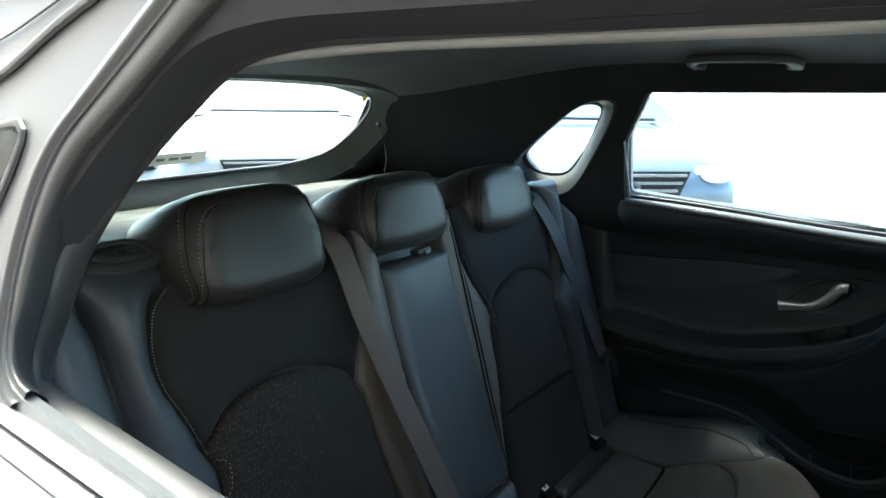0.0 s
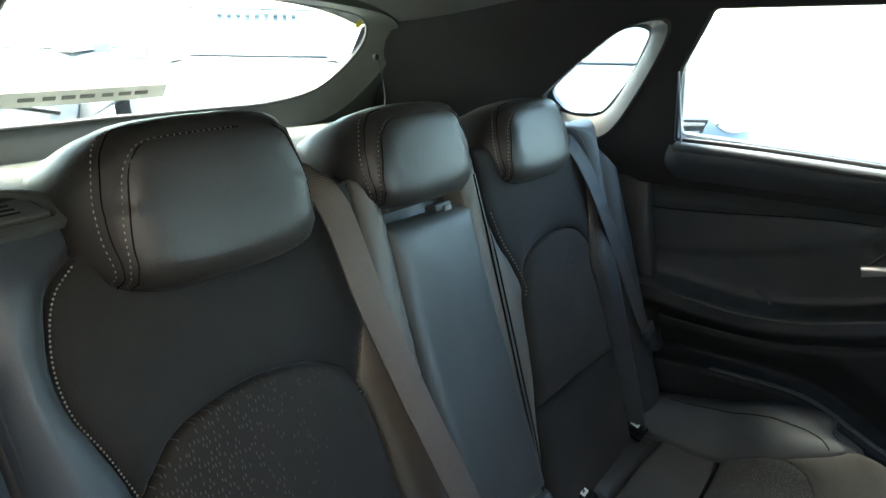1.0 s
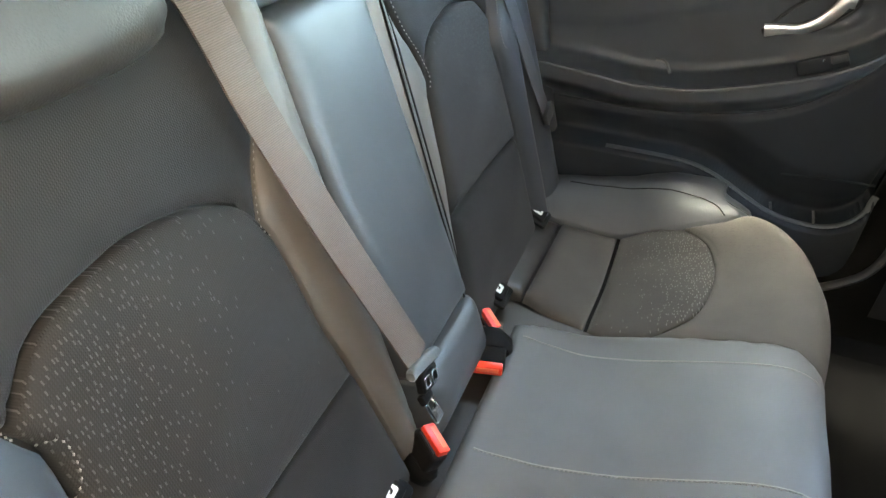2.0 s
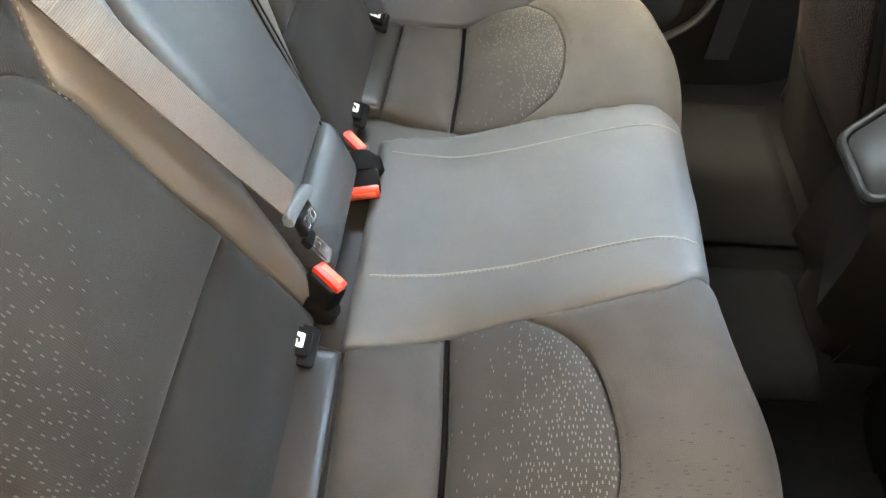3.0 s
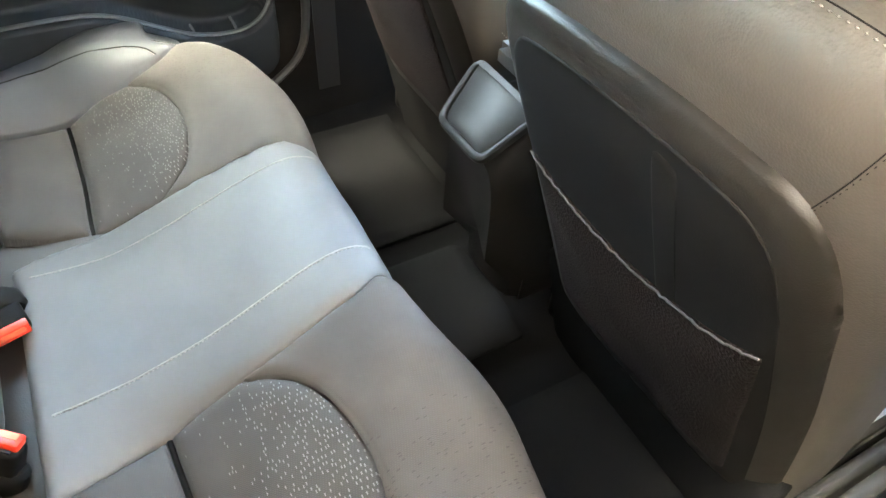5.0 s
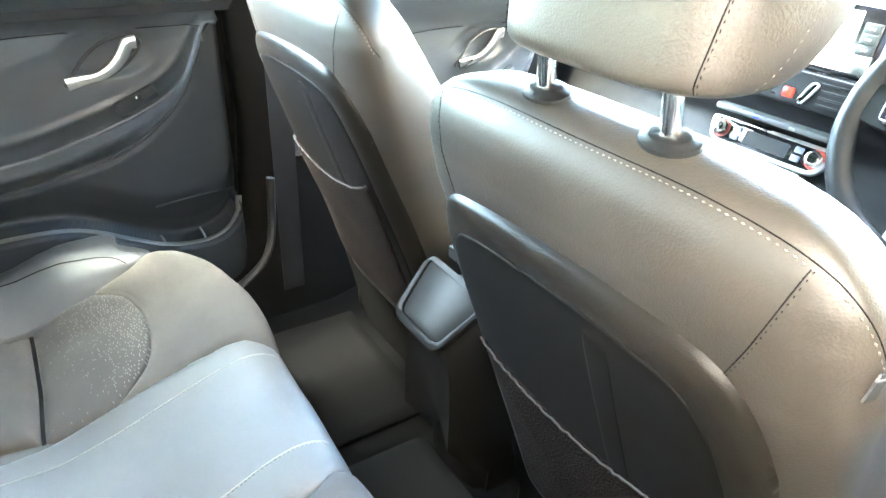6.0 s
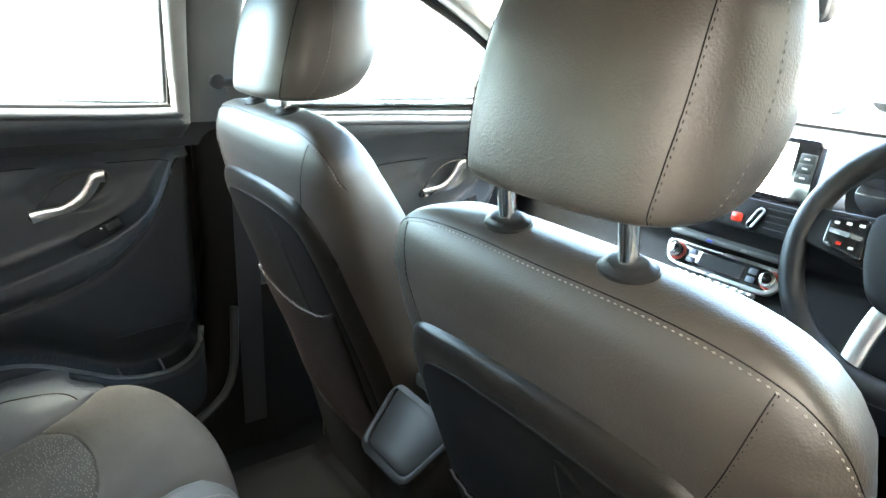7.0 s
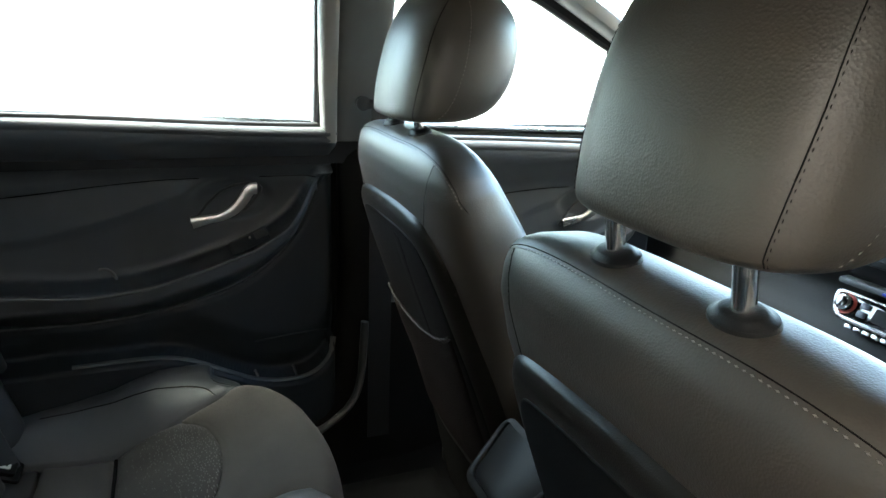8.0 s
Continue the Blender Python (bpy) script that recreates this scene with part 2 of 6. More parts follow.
# ---- shaping ----
def link(name, verts, faces, material, parent=None, label="", uv=None, den=None, smooth=True):
    me = bpy.data.meshes.new(name)
    me.from_pydata([tuple(v) for v in verts], [], faces)
    if uv is not None:
        lay = me.uv_layers.new(name="metres")
        idx = np.empty(len(me.loops), dtype=np.int32)
        me.loops.foreach_get("vertex_index", idx)
        lay.data.foreach_set("uv", np.asarray(uv, dtype=np.float32)[idx].ravel())
        if den is not None:
            lay = me.uv_layers.new(name="density")
            d = np.stack([np.asarray(den), np.zeros(len(den))], 1).astype(np.float32)
            lay.data.foreach_set("uv", d[idx].ravel())
    me.materials.append(material)
    if smooth:
        me.polygons.foreach_set("use_smooth", np.ones(len(me.polygons), dtype=bool))
    me.update()
    ob = new(name, me)
    ob.parent = parent
    if label:
        tagged(ob, label)
    return ob


def part(name, bm, material, parent=None, label="", smooth=True, fix=True):
    if fix:
        bmesh.ops.recalc_face_normals(bm, faces=bm.faces)
    me = bpy.data.meshes.new(name)
    bm.to_mesh(me)
    bm.free()
    me.materials.append(material)
    if smooth:
        me.polygons.foreach_set("use_smooth", np.ones(len(me.polygons), dtype=bool))
        try:
            me.set_sharp_from_angle(angle=radians(40))
        except AttributeError:
            pass
    ob = new(name, me)
    ob.parent = parent
    if label:
        tagged(ob, label)
    return ob


def thing(name, label, category, at=(0, 0, 0), group="", kind=""):
    ob = tagged(new(name), label, category, group, kind)
    ob.location = at
    return ob


def curve(pts, n):
    """n points evenly along a smooth line through pts."""
    p = np.asarray(pts, float)
    if len(p) == 2:
        return p[0] + np.linspace(0, 1, n)[:, None] * (p[1] - p[0])
    q = np.vstack([2 * p[0] - p[1], p, 2 * p[-1] - p[-2]])
    out = []
    for i in range(len(p) - 1):
        a, b, c, d = q[i : i + 4]
        for t in np.linspace(0, 1, 12, endpoint=False):
            out.append(0.5 * (2 * b + (c - a) * t + (2 * a - 5 * b + 4 * c - d) * t * t + (3 * b - a - 3 * c + d) * t**3))
    out.append(p[-1])
    out = np.array(out)
    s = np.r_[0, np.cumsum(np.linalg.norm(np.diff(out, axis=0), axis=1))]
    return np.stack([np.interp(np.linspace(0, s[-1], n), s, out[:, k]) for k in range(out.shape[1])], 1)


def loop(pts, n):
    """n points round a smooth closed line."""
    p = [tuple(x) for x in pts]
    q = curve(p[-3:] + p + p[:3], 12 * (len(p) + 6))
    a = int(np.argmin(np.linalg.norm(q[: len(q) // 2] - np.array(p[0]), axis=1)))
    b = len(q) // 2 + int(np.argmin(np.linalg.norm(q[len(q) // 2 :] - np.array(p[0]), axis=1)))
    return curve_even(q[a : b + 1], n + 1)[:-1]


def curve_even(p, n):
    s = np.r_[0, np.cumsum(np.linalg.norm(np.diff(p, axis=0), axis=1))]
    return np.stack([np.interp(np.linspace(0, s[-1], n), s, p[:, k]) for k in range(p.shape[1])], 1)


def pad(name, S, bottom, right, top, left, material, parent, label="", rise=0.012, edge=0.03, dome=0.0, skirt=0.03, n=30, m=30, lift=0.0, density=None, ripple=0.0):
    """An upholstered panel between four lines (bottom and top run one way, left and right the other), rounded down at its rim."""
    def ease(k):
        return (1 - np.cos(np.pi * np.linspace(0, 1, k))) / 2 * 0.6 + np.linspace(0, 1, k) * 0.4

    def sample(p, k):
        c = curve(p, 241)
        return c[np.round(ease(k) * 240).astype(int)]

    b, t, lf, r = sample(bottom, n), sample(top, n), sample(left, m), sample(right, m)
    u, v = ease(n)[None, :, None], ease(m)[:, None, None]
    g = (1 - v) * b[None] + v * t[None] + (1 - u) * lf[:, None] + u * r[:, None]
    g -= (1 - u) * (1 - v) * b[0] + u * (1 - v) * b[-1] + (1 - u) * v * t[0] + u * v * t[-1]
    rim = np.vstack([curve(x, 120) for x in (bottom, right, top, left)])
    flat = g.reshape(-1, 2)
    d = np.array([np.sqrt(((rim - q) ** 2).sum(1).min()) for q in flat])
    e = np.clip(d / edge, 0, 1)
    h = lift + rise * np.sqrt(1 - (1 - e) ** 2) + dome * (d / max(d.max(), 1e-6)) ** 0.8
    if ripple:
        h += ripple * np.array([noise.noise((q[0] * 9, q[1] * 9, 3.1)) for q in flat]) * e
    verts = [S(q[0], q[1], k) for q, k in zip(flat, h)]
    faces = [(i * n + j, i * n + j + 1, (i + 1) * n + j + 1, (i + 1) * n + j) for i in range(m - 1) for j in range(n - 1)]
    ring = [j for j in range(n)] + [i * n + n - 1 for i in range(1, m)] + [(m - 1) * n + j for j in range(n - 2, -1, -1)] + [i * n for i in range(m - 2, 0, -1)]
    k0 = len(verts)
    verts += [S(flat[i][0], flat[i][1], lift - skirt) for i in ring]
    for a in range(len(ring)):
        c = (a + 1) % len(ring)
        faces.append((ring[c], ring[a], k0 + a, k0 + c))
    uv = np.vstack([flat, flat[ring]])
    den = None
    if density is not None:
        den = np.array([density(q[0], q[1]) for q in uv])
    f0 = faces[(m // 2) * (n - 1) + n // 2]
    p0, p1, p2 = (Vector(verts[i]) for i in f0[:3])
    if (p1 - p0).cross(p2 - p0).dot(Vector(S(*flat[f0[0]], 0.02)) - Vector(S(*flat[f0[0]], 0.0))) < 0:
        faces = [tuple(reversed(f)) for f in faces]
    return link(name, verts, faces, material, parent, label, uv, den)


def tube_mesh(path, section, ups=None, closed=False, caps=True):
    """Sweeps a closed 2D section (across, up) along a 3D path. ups: the up direction, one or per point."""
    p = np.asarray(path, float)
    k = len(p)
    tan = np.roll(p, -1, 0) - np.roll(p, 1, 0) if closed else np.gradient(p, axis=0)
    tan /= np.linalg.norm(tan, axis=1)[:, None] + 1e-12
    up = np.broadcast_to(np.asarray((0, 0, 1) if ups is None else ups, float), p.shape)
    side = np.cross(tan, up)
    side /= np.linalg.norm(side, axis=1)[:, None] + 1e-12
    up = np.cross(side, tan)
    sec = np.asarray(section, float)
    c = len(sec)
    verts = (p[:, None] + side[:, None] * sec[None, :, :1] + up[:, None] * sec[None, :, 1:]).reshape(-1, 3)
    faces = []
    for i in range(k if closed else k - 1):
        a, b = i * c, (i + 1) % k * c
        faces += [(a + j, a + (j + 1) % c, b + (j + 1) % c, b + j) for j in range(c)]
    if caps and not closed:
        faces += [tuple(range(c))[::-1], tuple((k - 1) * c + j for j in range(c))]
    return verts, faces


def round_section(w, h=None, n=10, power=1.0):
    h = w if h is None else h
    a = np.linspace(0, 2 * np.pi, n, endpoint=False)
    f = lambda c: np.sign(c) * np.abs(c) ** power  # noqa: E731
    return np.stack([w * f(np.cos(a)), h * f(np.sin(a))], 1)


def tube(name, path, section, material, parent, label="", ups=None, closed=False):
    v, f = tube_mesh(path, section, ups, closed)
    bm = bmesh.new()
    vs = [bm.verts.new(x) for x in v]
    for q in f:
        bm.faces.new([vs[i] for i in q])
    return part(name, bm, material, parent, label)


def stitch_row(name, path, normals, parent, length=0.004, gap=0.0026, width=0.0008, label="pale thread stitching", material=None):
    """Short pale stitches along a path, each a small bead of thread."""
    p = np.asarray(path, float)
    s = np.r_[0, np.cumsum(np.linalg.norm(np.diff(p, axis=0), axis=1))]
    nn = np.broadcast_to(np.asarray(normals, float), p.shape)
    verts, faces = [], []
    for a in np.arange(0, s[-1] - length, length + gap):
        q = np.array([[np.interp(x, s, p[:, k]) for k in range(3)] for x in (a, a + length)])
        nr = np.array([np.interp(a, s, nn[:, k]) for k in range(3)])
        t = q[1] - q[0]
        t /= np.linalg.norm(t) + 1e-9
        b = np.cross(t, nr)
        b /= np.linalg.norm(b) + 1e-9
        k0 = len(verts)
        mid = (q[0] + q[1]) / 2
        verts += [q[0], q[1], mid + b * width, mid - b * width, mid + nr * width, mid - nr * width]
        faces += [tuple(k0 + i for i in f) for f in ((0, 2, 4), (2, 1, 4), (1, 3, 4), (3, 0, 4), (2, 0, 5), (1, 2, 5), (3, 1, 5), (0, 3, 5))]
    return link(name, verts, faces, material or THREAD, parent, label, smooth=True)


def loft(name, rings, material, parent, label="", caps=True):
    """A closed skin over rings of equally many points."""
    r = [np.asarray(x, float) for x in rings]
    c = len(r[0])
    bm = bmesh.new()
    vs = [[bm.verts.new(x) for x in ring] for ring in r]
    for a, b in zip(vs, vs[1:]):
        for j in range(c):
            bm.faces.new((a[j], a[(j + 1) % c], b[(j + 1) % c], b[j]))
    if caps:
        for ring, end in ((vs[0], 0), (vs[-1], -1)):
            mid = bm.verts.new(r[end].mean(0))
            for j in range(c):
                bm.faces.new((ring[j], ring[(j + 1) % c], mid))
    return part(name, bm, material, parent, label)


def block(name, size, m, material, parent=None, label="", bevel=0.004, seg=2, taper=None):
    bm = bmesh.new()
    bmesh.ops.create_cube(bm, size=1, matrix=Matrix.Diagonal((*size, 1)))
    if taper:
        for v in bm.verts:
            if v.co.z > 0:
                v.co.x *= taper[0]
                v.co.y *= taper[1]
    if bevel:
        bmesh.ops.bevel(bm, geom=bm.edges[:], offset=bevel, segments=seg, affect="EDGES", profile=0.5)
    bmesh.ops.transform(bm, matrix=m, verts=bm.verts)
    return part(name, bm, material, parent, label)


def lathe(name, profile, m, material, parent=None, label="", n=28, squash=1.0):
    """Turns (radius, height) pairs about the local z axis."""
    rings = []
    for r, z in profile:
        a = np.linspace(0, 2 * np.pi, n, endpoint=False)
        rings.append([m @ Vector((r * math.cos(x), r * squash * math.sin(x), z)) for x in a])
    return loft(name, rings, material, parent, label)


def plate(name, outline, depth, m, material, parent=None, label="", bevel=0.003, holes=()):
    """A flat piece of the given outline (local x, y), depth thick along local z, with softened rims."""
    bm = bmesh.new()
    polys = [[Vector((x, y, 0)) for x, y in outline]] + [[Vector((x, y, 0)) for x, y in h] for h in holes]
    from mathutils.geometry import tessellate_polygon
    tris = tessellate_polygon(polys)
    flat = [v for q in polys for v in q]
    top = [bm.verts.new((v.x, v.y, depth)) for v in flat]
    low = [bm.verts.new((v.x, v.y, 0)) for v in flat]
    for t in tris:
        try:
            bm.faces.new([top[i] for i in t])
            bm.faces.new([low[i] for i in reversed(t)])
        except ValueError:
            pass
    k = 0
    rims = []
    for q in polys:
        c = len(q)
        for j in range(c):
            a, b = k + j, k + (j + 1) % c
            f = bm.faces.new((top[a], top[b], low[b], low[a]))
            rims.append(f)
        k += c
    bmesh.ops.recalc_face_normals(bm, faces=bm.faces)
    if bevel:
        tops = set(top)
        ed = [e for e in bm.edges if e.verts[0] in tops and e.verts[1] in tops and any(f in set(rims) for f in e.link_faces)]
        bmesh.ops.bevel(bm, geom=ed, offset=bevel, segments=2, affect="EDGES", profile=0.5)
    bmesh.ops.transform(bm, matrix=m, verts=bm.verts)
    return part(name, bm, material, parent, label)


def sheet(name, F, us, vs, material, parent=None, label="", thick=0.0, normal=None, keep=None):
    """A surface F(u, v) over a grid of u and v; thick: with a back, offset along normal."""
    pts = [F(u, v) for v in vs for u in us]
    n, m = len(us), len(vs)
    faces = [(i * n + j, i * n + j + 1, (i + 1) * n + j + 1, (i + 1) * n + j) for i in range(m - 1) for j in range(n - 1) if keep is None or keep((us[j] + us[j + 1]) / 2, (vs[i] + vs[i + 1]) / 2)]
    if thick:
        k = len(pts)
        off = np.asarray(normal, float) * thick
        pts = pts + [tuple(np.asarray(p) + off) for p in pts]
        faces += [tuple(k + i for i in reversed(f)) for f in faces]
        ring = list(range(n)) + [i * n + n - 1 for i in range(1, m)] + [(m - 1) * n + j for j in range(n - 2, -1, -1)] + [i * n for i in range(m - 2, 0, -1)]
        for a in range(len(ring)):
            b = (a + 1) % len(ring)
            faces.append((ring[b], ring[a], k + ring[a], k + ring[b]))
    uv = [(u, v) for v in vs for u in us] * (2 if thick else 1)
    return link(name, pts, faces, material, parent, label, uv)


def drape(ob, pts, direction, off=0.0, far=0.12):
    """The points carried along direction onto the mesh of ob, off above its surface, and the normals there."""
    me = ob.data
    tree = BVHTree.FromPolygons([v.co for v in me.vertices], [tuple(p.vertices) for p in me.polygons])
    d = Vector(direction).normalized()
    out, nrm = [], []
    for p in pts:
        q, nn, _, _ = tree.ray_cast(Vector(p) - d * far, d)
        if q is None:
            continue
        if nn.dot(d) > 0:
            nn = -nn
        out.append(q + nn * off)
        nrm.append(nn)
    return out, nrm


def sm(x, a, b):
    """A smooth step from 0 at a to 1 at b."""
    t = min(1.0, max(0.0, (x - a) / (b - a)))
    return t * t * (3 - 2 * t)


# ---- body shell ----
LEAN = math.atan(0.30)
BELT = 1.05


def side_matrix(s, out=0.0):
    """Local x runs along the car, local y up the leaning window plane, local z outwards; s: -1 left, 1 right."""
    c, k = math.cos(LEAN), math.sin(LEAN)
    ex, ey, ez = Vector((0, 1, 0)), Vector((-s * k, 0, c)), Vector((s * c, 0, k))
    m = Matrix((ex, ey, ez)).transposed().to_4x4()
    return Matrix.Translation(Vector((s * 0.69, 0, BELT)) + ez * out) @ m


def up_slope(pts):
    return [(y, (z - BELT) / math.cos(LEAN)) for y, z in pts]


def corner(pts, r=0.03, n=5):
    """Rounds the corners of an outline."""
    out = []
    k = len(pts)
    for i in range(k):
        a, b, c = (np.array(pts[j % k], float) for j in (i - 1, i, i + 1))
        da, dc = a - b, c - b
        la, lc = np.linalg.norm(da), np.linalg.norm(dc)
        q = min(r, la * 0.45, lc * 0.45)
        p0, p1 = b + da / la * q, b + dc / lc * q
        for t in np.linspace(0, 1, n):
            out.append(tuple((1 - t) ** 2 * p0 + 2 * t * (1 - t) * b + t * t * p1))
    return out


REAR_WIN = [(-0.035, 1.079), (0.60, 1.046), (0.59, 1.357), (0.03, 1.345), (-0.03, 1.225)]
QUARTER = [(-0.345, 1.15), (-0.305, 1.104), (-0.215, 1.108), (-0.15, 1.19), (-0.10, 1.292), (-0.15, 1.297), (-0.215, 1.262)]
FRONT_WIN = [(0.73, 1.03), (1.52, 1.0), (1.56, 1.075), (1.30, 1.222), (1.02, 1.345), (0.72, 1.357)]
SIDE_EDGE = [(-0.98, 0.98), (1.80, 0.98), (1.80, 1.01), (1.35, 1.245), (1.10, 1.37), (0.8, 1.50), (0.0, 1.50), (-0.3, 1.45), (-0.6, 1.365), (-0.85, 1.30), (-0.98, 1.15)]


OPEN_IN = [(-0.115, 1.050), (0.62, 1.035), (0.62, 1.396), (0.20, 1.394), (0.11, 1.380), (0.024, 1.309), (-0.03, 1.255), (-0.07, 1.20)]
OPEN_OUT = [(-0.065, 1.078), (0.64, 1.05), (0.64, 1.475), (0.17, 1.47), (0.10, 1.404), (0.034, 1.348), (-0.05, 1.279), (-0.075, 1.18)]


def body_side(s):
    name = "wall_left" if s < 0 else "wall_right"
    root = thing(name, "car body side with dark inner trim and silver paint outside", "car body", kind="structure")
    rear_in, rear_out = (REAR_WIN, REAR_WIN) if s < 0 else (OPEN_IN, OPEN_OUT)
    rr = 0.012 if s < 0 else 0.05
    m = side_matrix(s)
    holes = [up_slope(corner(rear_in, rr)), up_slope(corner(QUARTER, 0.03)), up_slope(corner(FRONT_WIN, 0.04))]
    cq = np.array(QUARTER).mean(0)
    wide_q = up_slope([tuple(cq + (np.array(x) - cq) * 1.25 + np.array([0.020, -0.006])) for x in loop(QUARTER, 60)])
    edge = up_slope(SIDE_EDGE)
    plate("pillar_trim", edge, 0.045, side_matrix(s), PILLAR, root, "dark grained pillar trim", bevel=0, holes=[holes[0], wide_q, holes[2]])
    plate("outer_skin", edge, 0.014, side_matrix(s, 0.047), PAINT, root, "silver painted outer skin", bevel=0, holes=[up_slope(corner(rear_out, rr))] + holes[1:])
    if s > 0:
        pin = np.array(up_slope(corner(rear_in, 0.05, 9)))
        pout = np.array(up_slope(corner(rear_out, 0.05, 9)))
        mid = pout.mean(0)
        inward = np.array([(mid - q) / np.linalg.norm(mid - q) for q in pout])
        # inner step, dark groove, round rubber bead, lip over the painted skin
        spec = [(0.0, -0.020, -0.004), (0.0, -0.004, -0.006), (0.0, 0.004, 0.0), (0.28, 0.0, 0.012), (0.52, 0.0, 0.024), (0.55, -0.005, 0.027), (0.62, 0.003, 0.030)]
        spec += [(0.62 + 0.38 * k, 0.004 + 0.013 * math.sin(math.pi * k), 0.030 + 0.030 * k + 0.010 * math.sin(math.pi * k)) for k in np.linspace(0.1, 1, 9)]
        spec += [(1.0, -0.004, 0.058), (1.0, -0.006, 0.065), (1.0, -0.016, 0.066), (1.0, -0.018, 0.060)]
        rings = [[m @ Vector((*(p * (1 - k) + q * k + w * g), d)) for p, q, w in zip(pin, pout, inward)] for k, g, d in spec]
        turned = [ring[9:] + ring[:9] for ring in rings]
        count = len(turned[0])
        verts = [p for ring in turned for p in ring]
        faces = [(a * count + k, a * count + k + 1, (a + 1) * count + k + 1, (a + 1) * count + k) for a in range(len(turned) - 1) for k in range(count - 1)]
        link("door_frame", verts, faces, FRAME, root, "black rubber-lined window frame")
        # padded ledge of the sill and the seal beside it
        top = [(0.0, 1.083 - 0.046 * (y + 0.08), y) for y in np.linspace(-0.082, 0.63, 24)]
        ledge = [[(x, y, z + h) for x, h in ((0.680, -0.050), (0.686, -0.022), (0.691, -0.012), (0.698, -0.006), (0.707, -0.004), (0.717, -0.006), (0.724, -0.011), (0.728, -0.020), (0.729, -0.045))] for _, z, y in top]
        loft("sill_pad", ledge, SILL_GREY, root, "pale grey padded window sill")
        tube("sill_seal", [(0.7375, y, z - 0.012) for _, z, y in top], round_section(0.0055, 0.007, 10), RUBBER, root, "black glass seal of the open window")
        tube("panel_gap", [(0.7755, y, 1.0725 - 0.045 * sm(y, 0.0, 1.6)) for y in np.linspace(-0.9, 1.6, 30)], round_section(0.0016, 0.0012, 6), RUBBER, root, "dark line along the shoulder")
    m = side_matrix(s)
    for nm, pts, w in (("window_seal", REAR_WIN, 0.006), ("window_seal", FRONT_WIN, 0.012))[0 if s < 0 else 1 :]:
        p = [m @ Vector((y, q, 0.012)) for y, q in up_slope(corner(pts, 0.012 if pts is REAR_WIN else 0.05, 9))]
        tube(nm, p, round_section(w, w * 0.9, 12), RUBBER, root, "black rubber seal", ups=m.to_3x3() @ Vector((0, 0, 1)), closed=True)
    # the deep sloping reveal round the small quarter window
    c = np.array(QUARTER).mean(0)
    inner = [m @ Vector((y, q, 0.044)) for y, q in up_slope(loop(QUARTER, 60))]
    wide = [m @ Vector((y, q, -0.004)) for y, q in up_slope([tuple(c + (np.array(x) - c) * 1.26 + np.array([0.020, -0.006])) for x in loop(QUARTER, 60)])]
    wider = [m @ Vector((y, q, 0.002)) for y, q in up_slope([tuple(c + (np.array(x) - c) * 1.33 + np.array([0.022, -0.007])) for x in loop(QUARTER, 60)])]
    loft("window_reveal", [inner, [p * 0.5 + q * 0.5 + Vector((-s * 0.006, 0, 0)) for p, q in zip(inner, wide)], wide, wider], REVEAL_DARK, root, "sloping grey plastic window reveal", caps=False)
    tube("quarter_seal", [m @ Vector((y, q, 0.063)) for y, q in up_slope(loop(QUARTER, 60))], round_section(0.005, 0.004, 8), RUBBER, root, "black quarter window seal", ups=m.to_3x3() @ Vector((0, 0, 1)), closed=True)
    for nm, line, w, lab in (("roof_gutter", [(0.75, 1.492), (0.3, 1.478), (0.08, 1.443), (0.0, 1.417), (-0.08, 1.386), (-0.165, 1.347), (-0.3, 1.315), (-0.6, 1.30), (-0.85, 1.262)], 0.0055, "black roof gutter strip"), ("roof_line", [(0.75, 1.497), (0.3, 1.49), (0.05, 1.455), (-0.08, 1.412), (-0.184, 1.380), (-0.3, 1.36), (-0.6, 1.335), (-0.85, 1.285)], 0.0016, "thin dark joint along the roof")):
        tube(nm, [m @ Vector((y, q, 0.064)) for y, q in up_slope(curve(line, 40))], round_section(w, w * 0.8, 8), RUBBER, root, lab, ups=m.to_3x3() @ Vector((0, 0, 1)))
    # lower skin below the belt
    plate("door_skin", [(-0.98, 0.32), (1.80, 0.32), (1.80, 1.045), (-0.98, 1.06)], 0.012,
          Matrix.Translation((s * 0.815, 0, 0)) @ Matrix(((0, 0, s, 0), (1, 0, 0, 0), (0, 1, 0, 0), (0, 0, 0, 1))), PAINT, root, "silver painted door skin", bevel=0.004)
    sheet("belt_ledge", lambda u, v: (s * (0.735 + 0.085 * v), u, 1.078 - 0.045 * sm(u, 0.0, 1.6) - 0.028 * v * v), np.linspace(-0.98, 1.8, 40), np.linspace(0, 1, 6), PAINT, root, "silver painted shoulder below the windows")
    tube("waist_strip", [(s * 0.752, y, 1.081 - 0.045 * sm(y, 0.0, 1.6)) for y in np.linspace(-0.9, 1.6, 30)], round_section(0.009, 0.005, 8), SATIN, root, "satin silver waist strip")
    tube("roof_rail", [(s * (0.645 - 0.02 * abs(y - 0.3)), y, 1.505 - 0.09 * sm(-y, 0.1, 0.95) - 0.05 * sm(y, 0.7, 1.2)) for y in np.linspace(-0.85, 1.0, 30)], round_section(0.016, 0.014, 10), GLOSS, root, "black roof rail")
    return root


for side in (-1, 1):
    body_side(side)

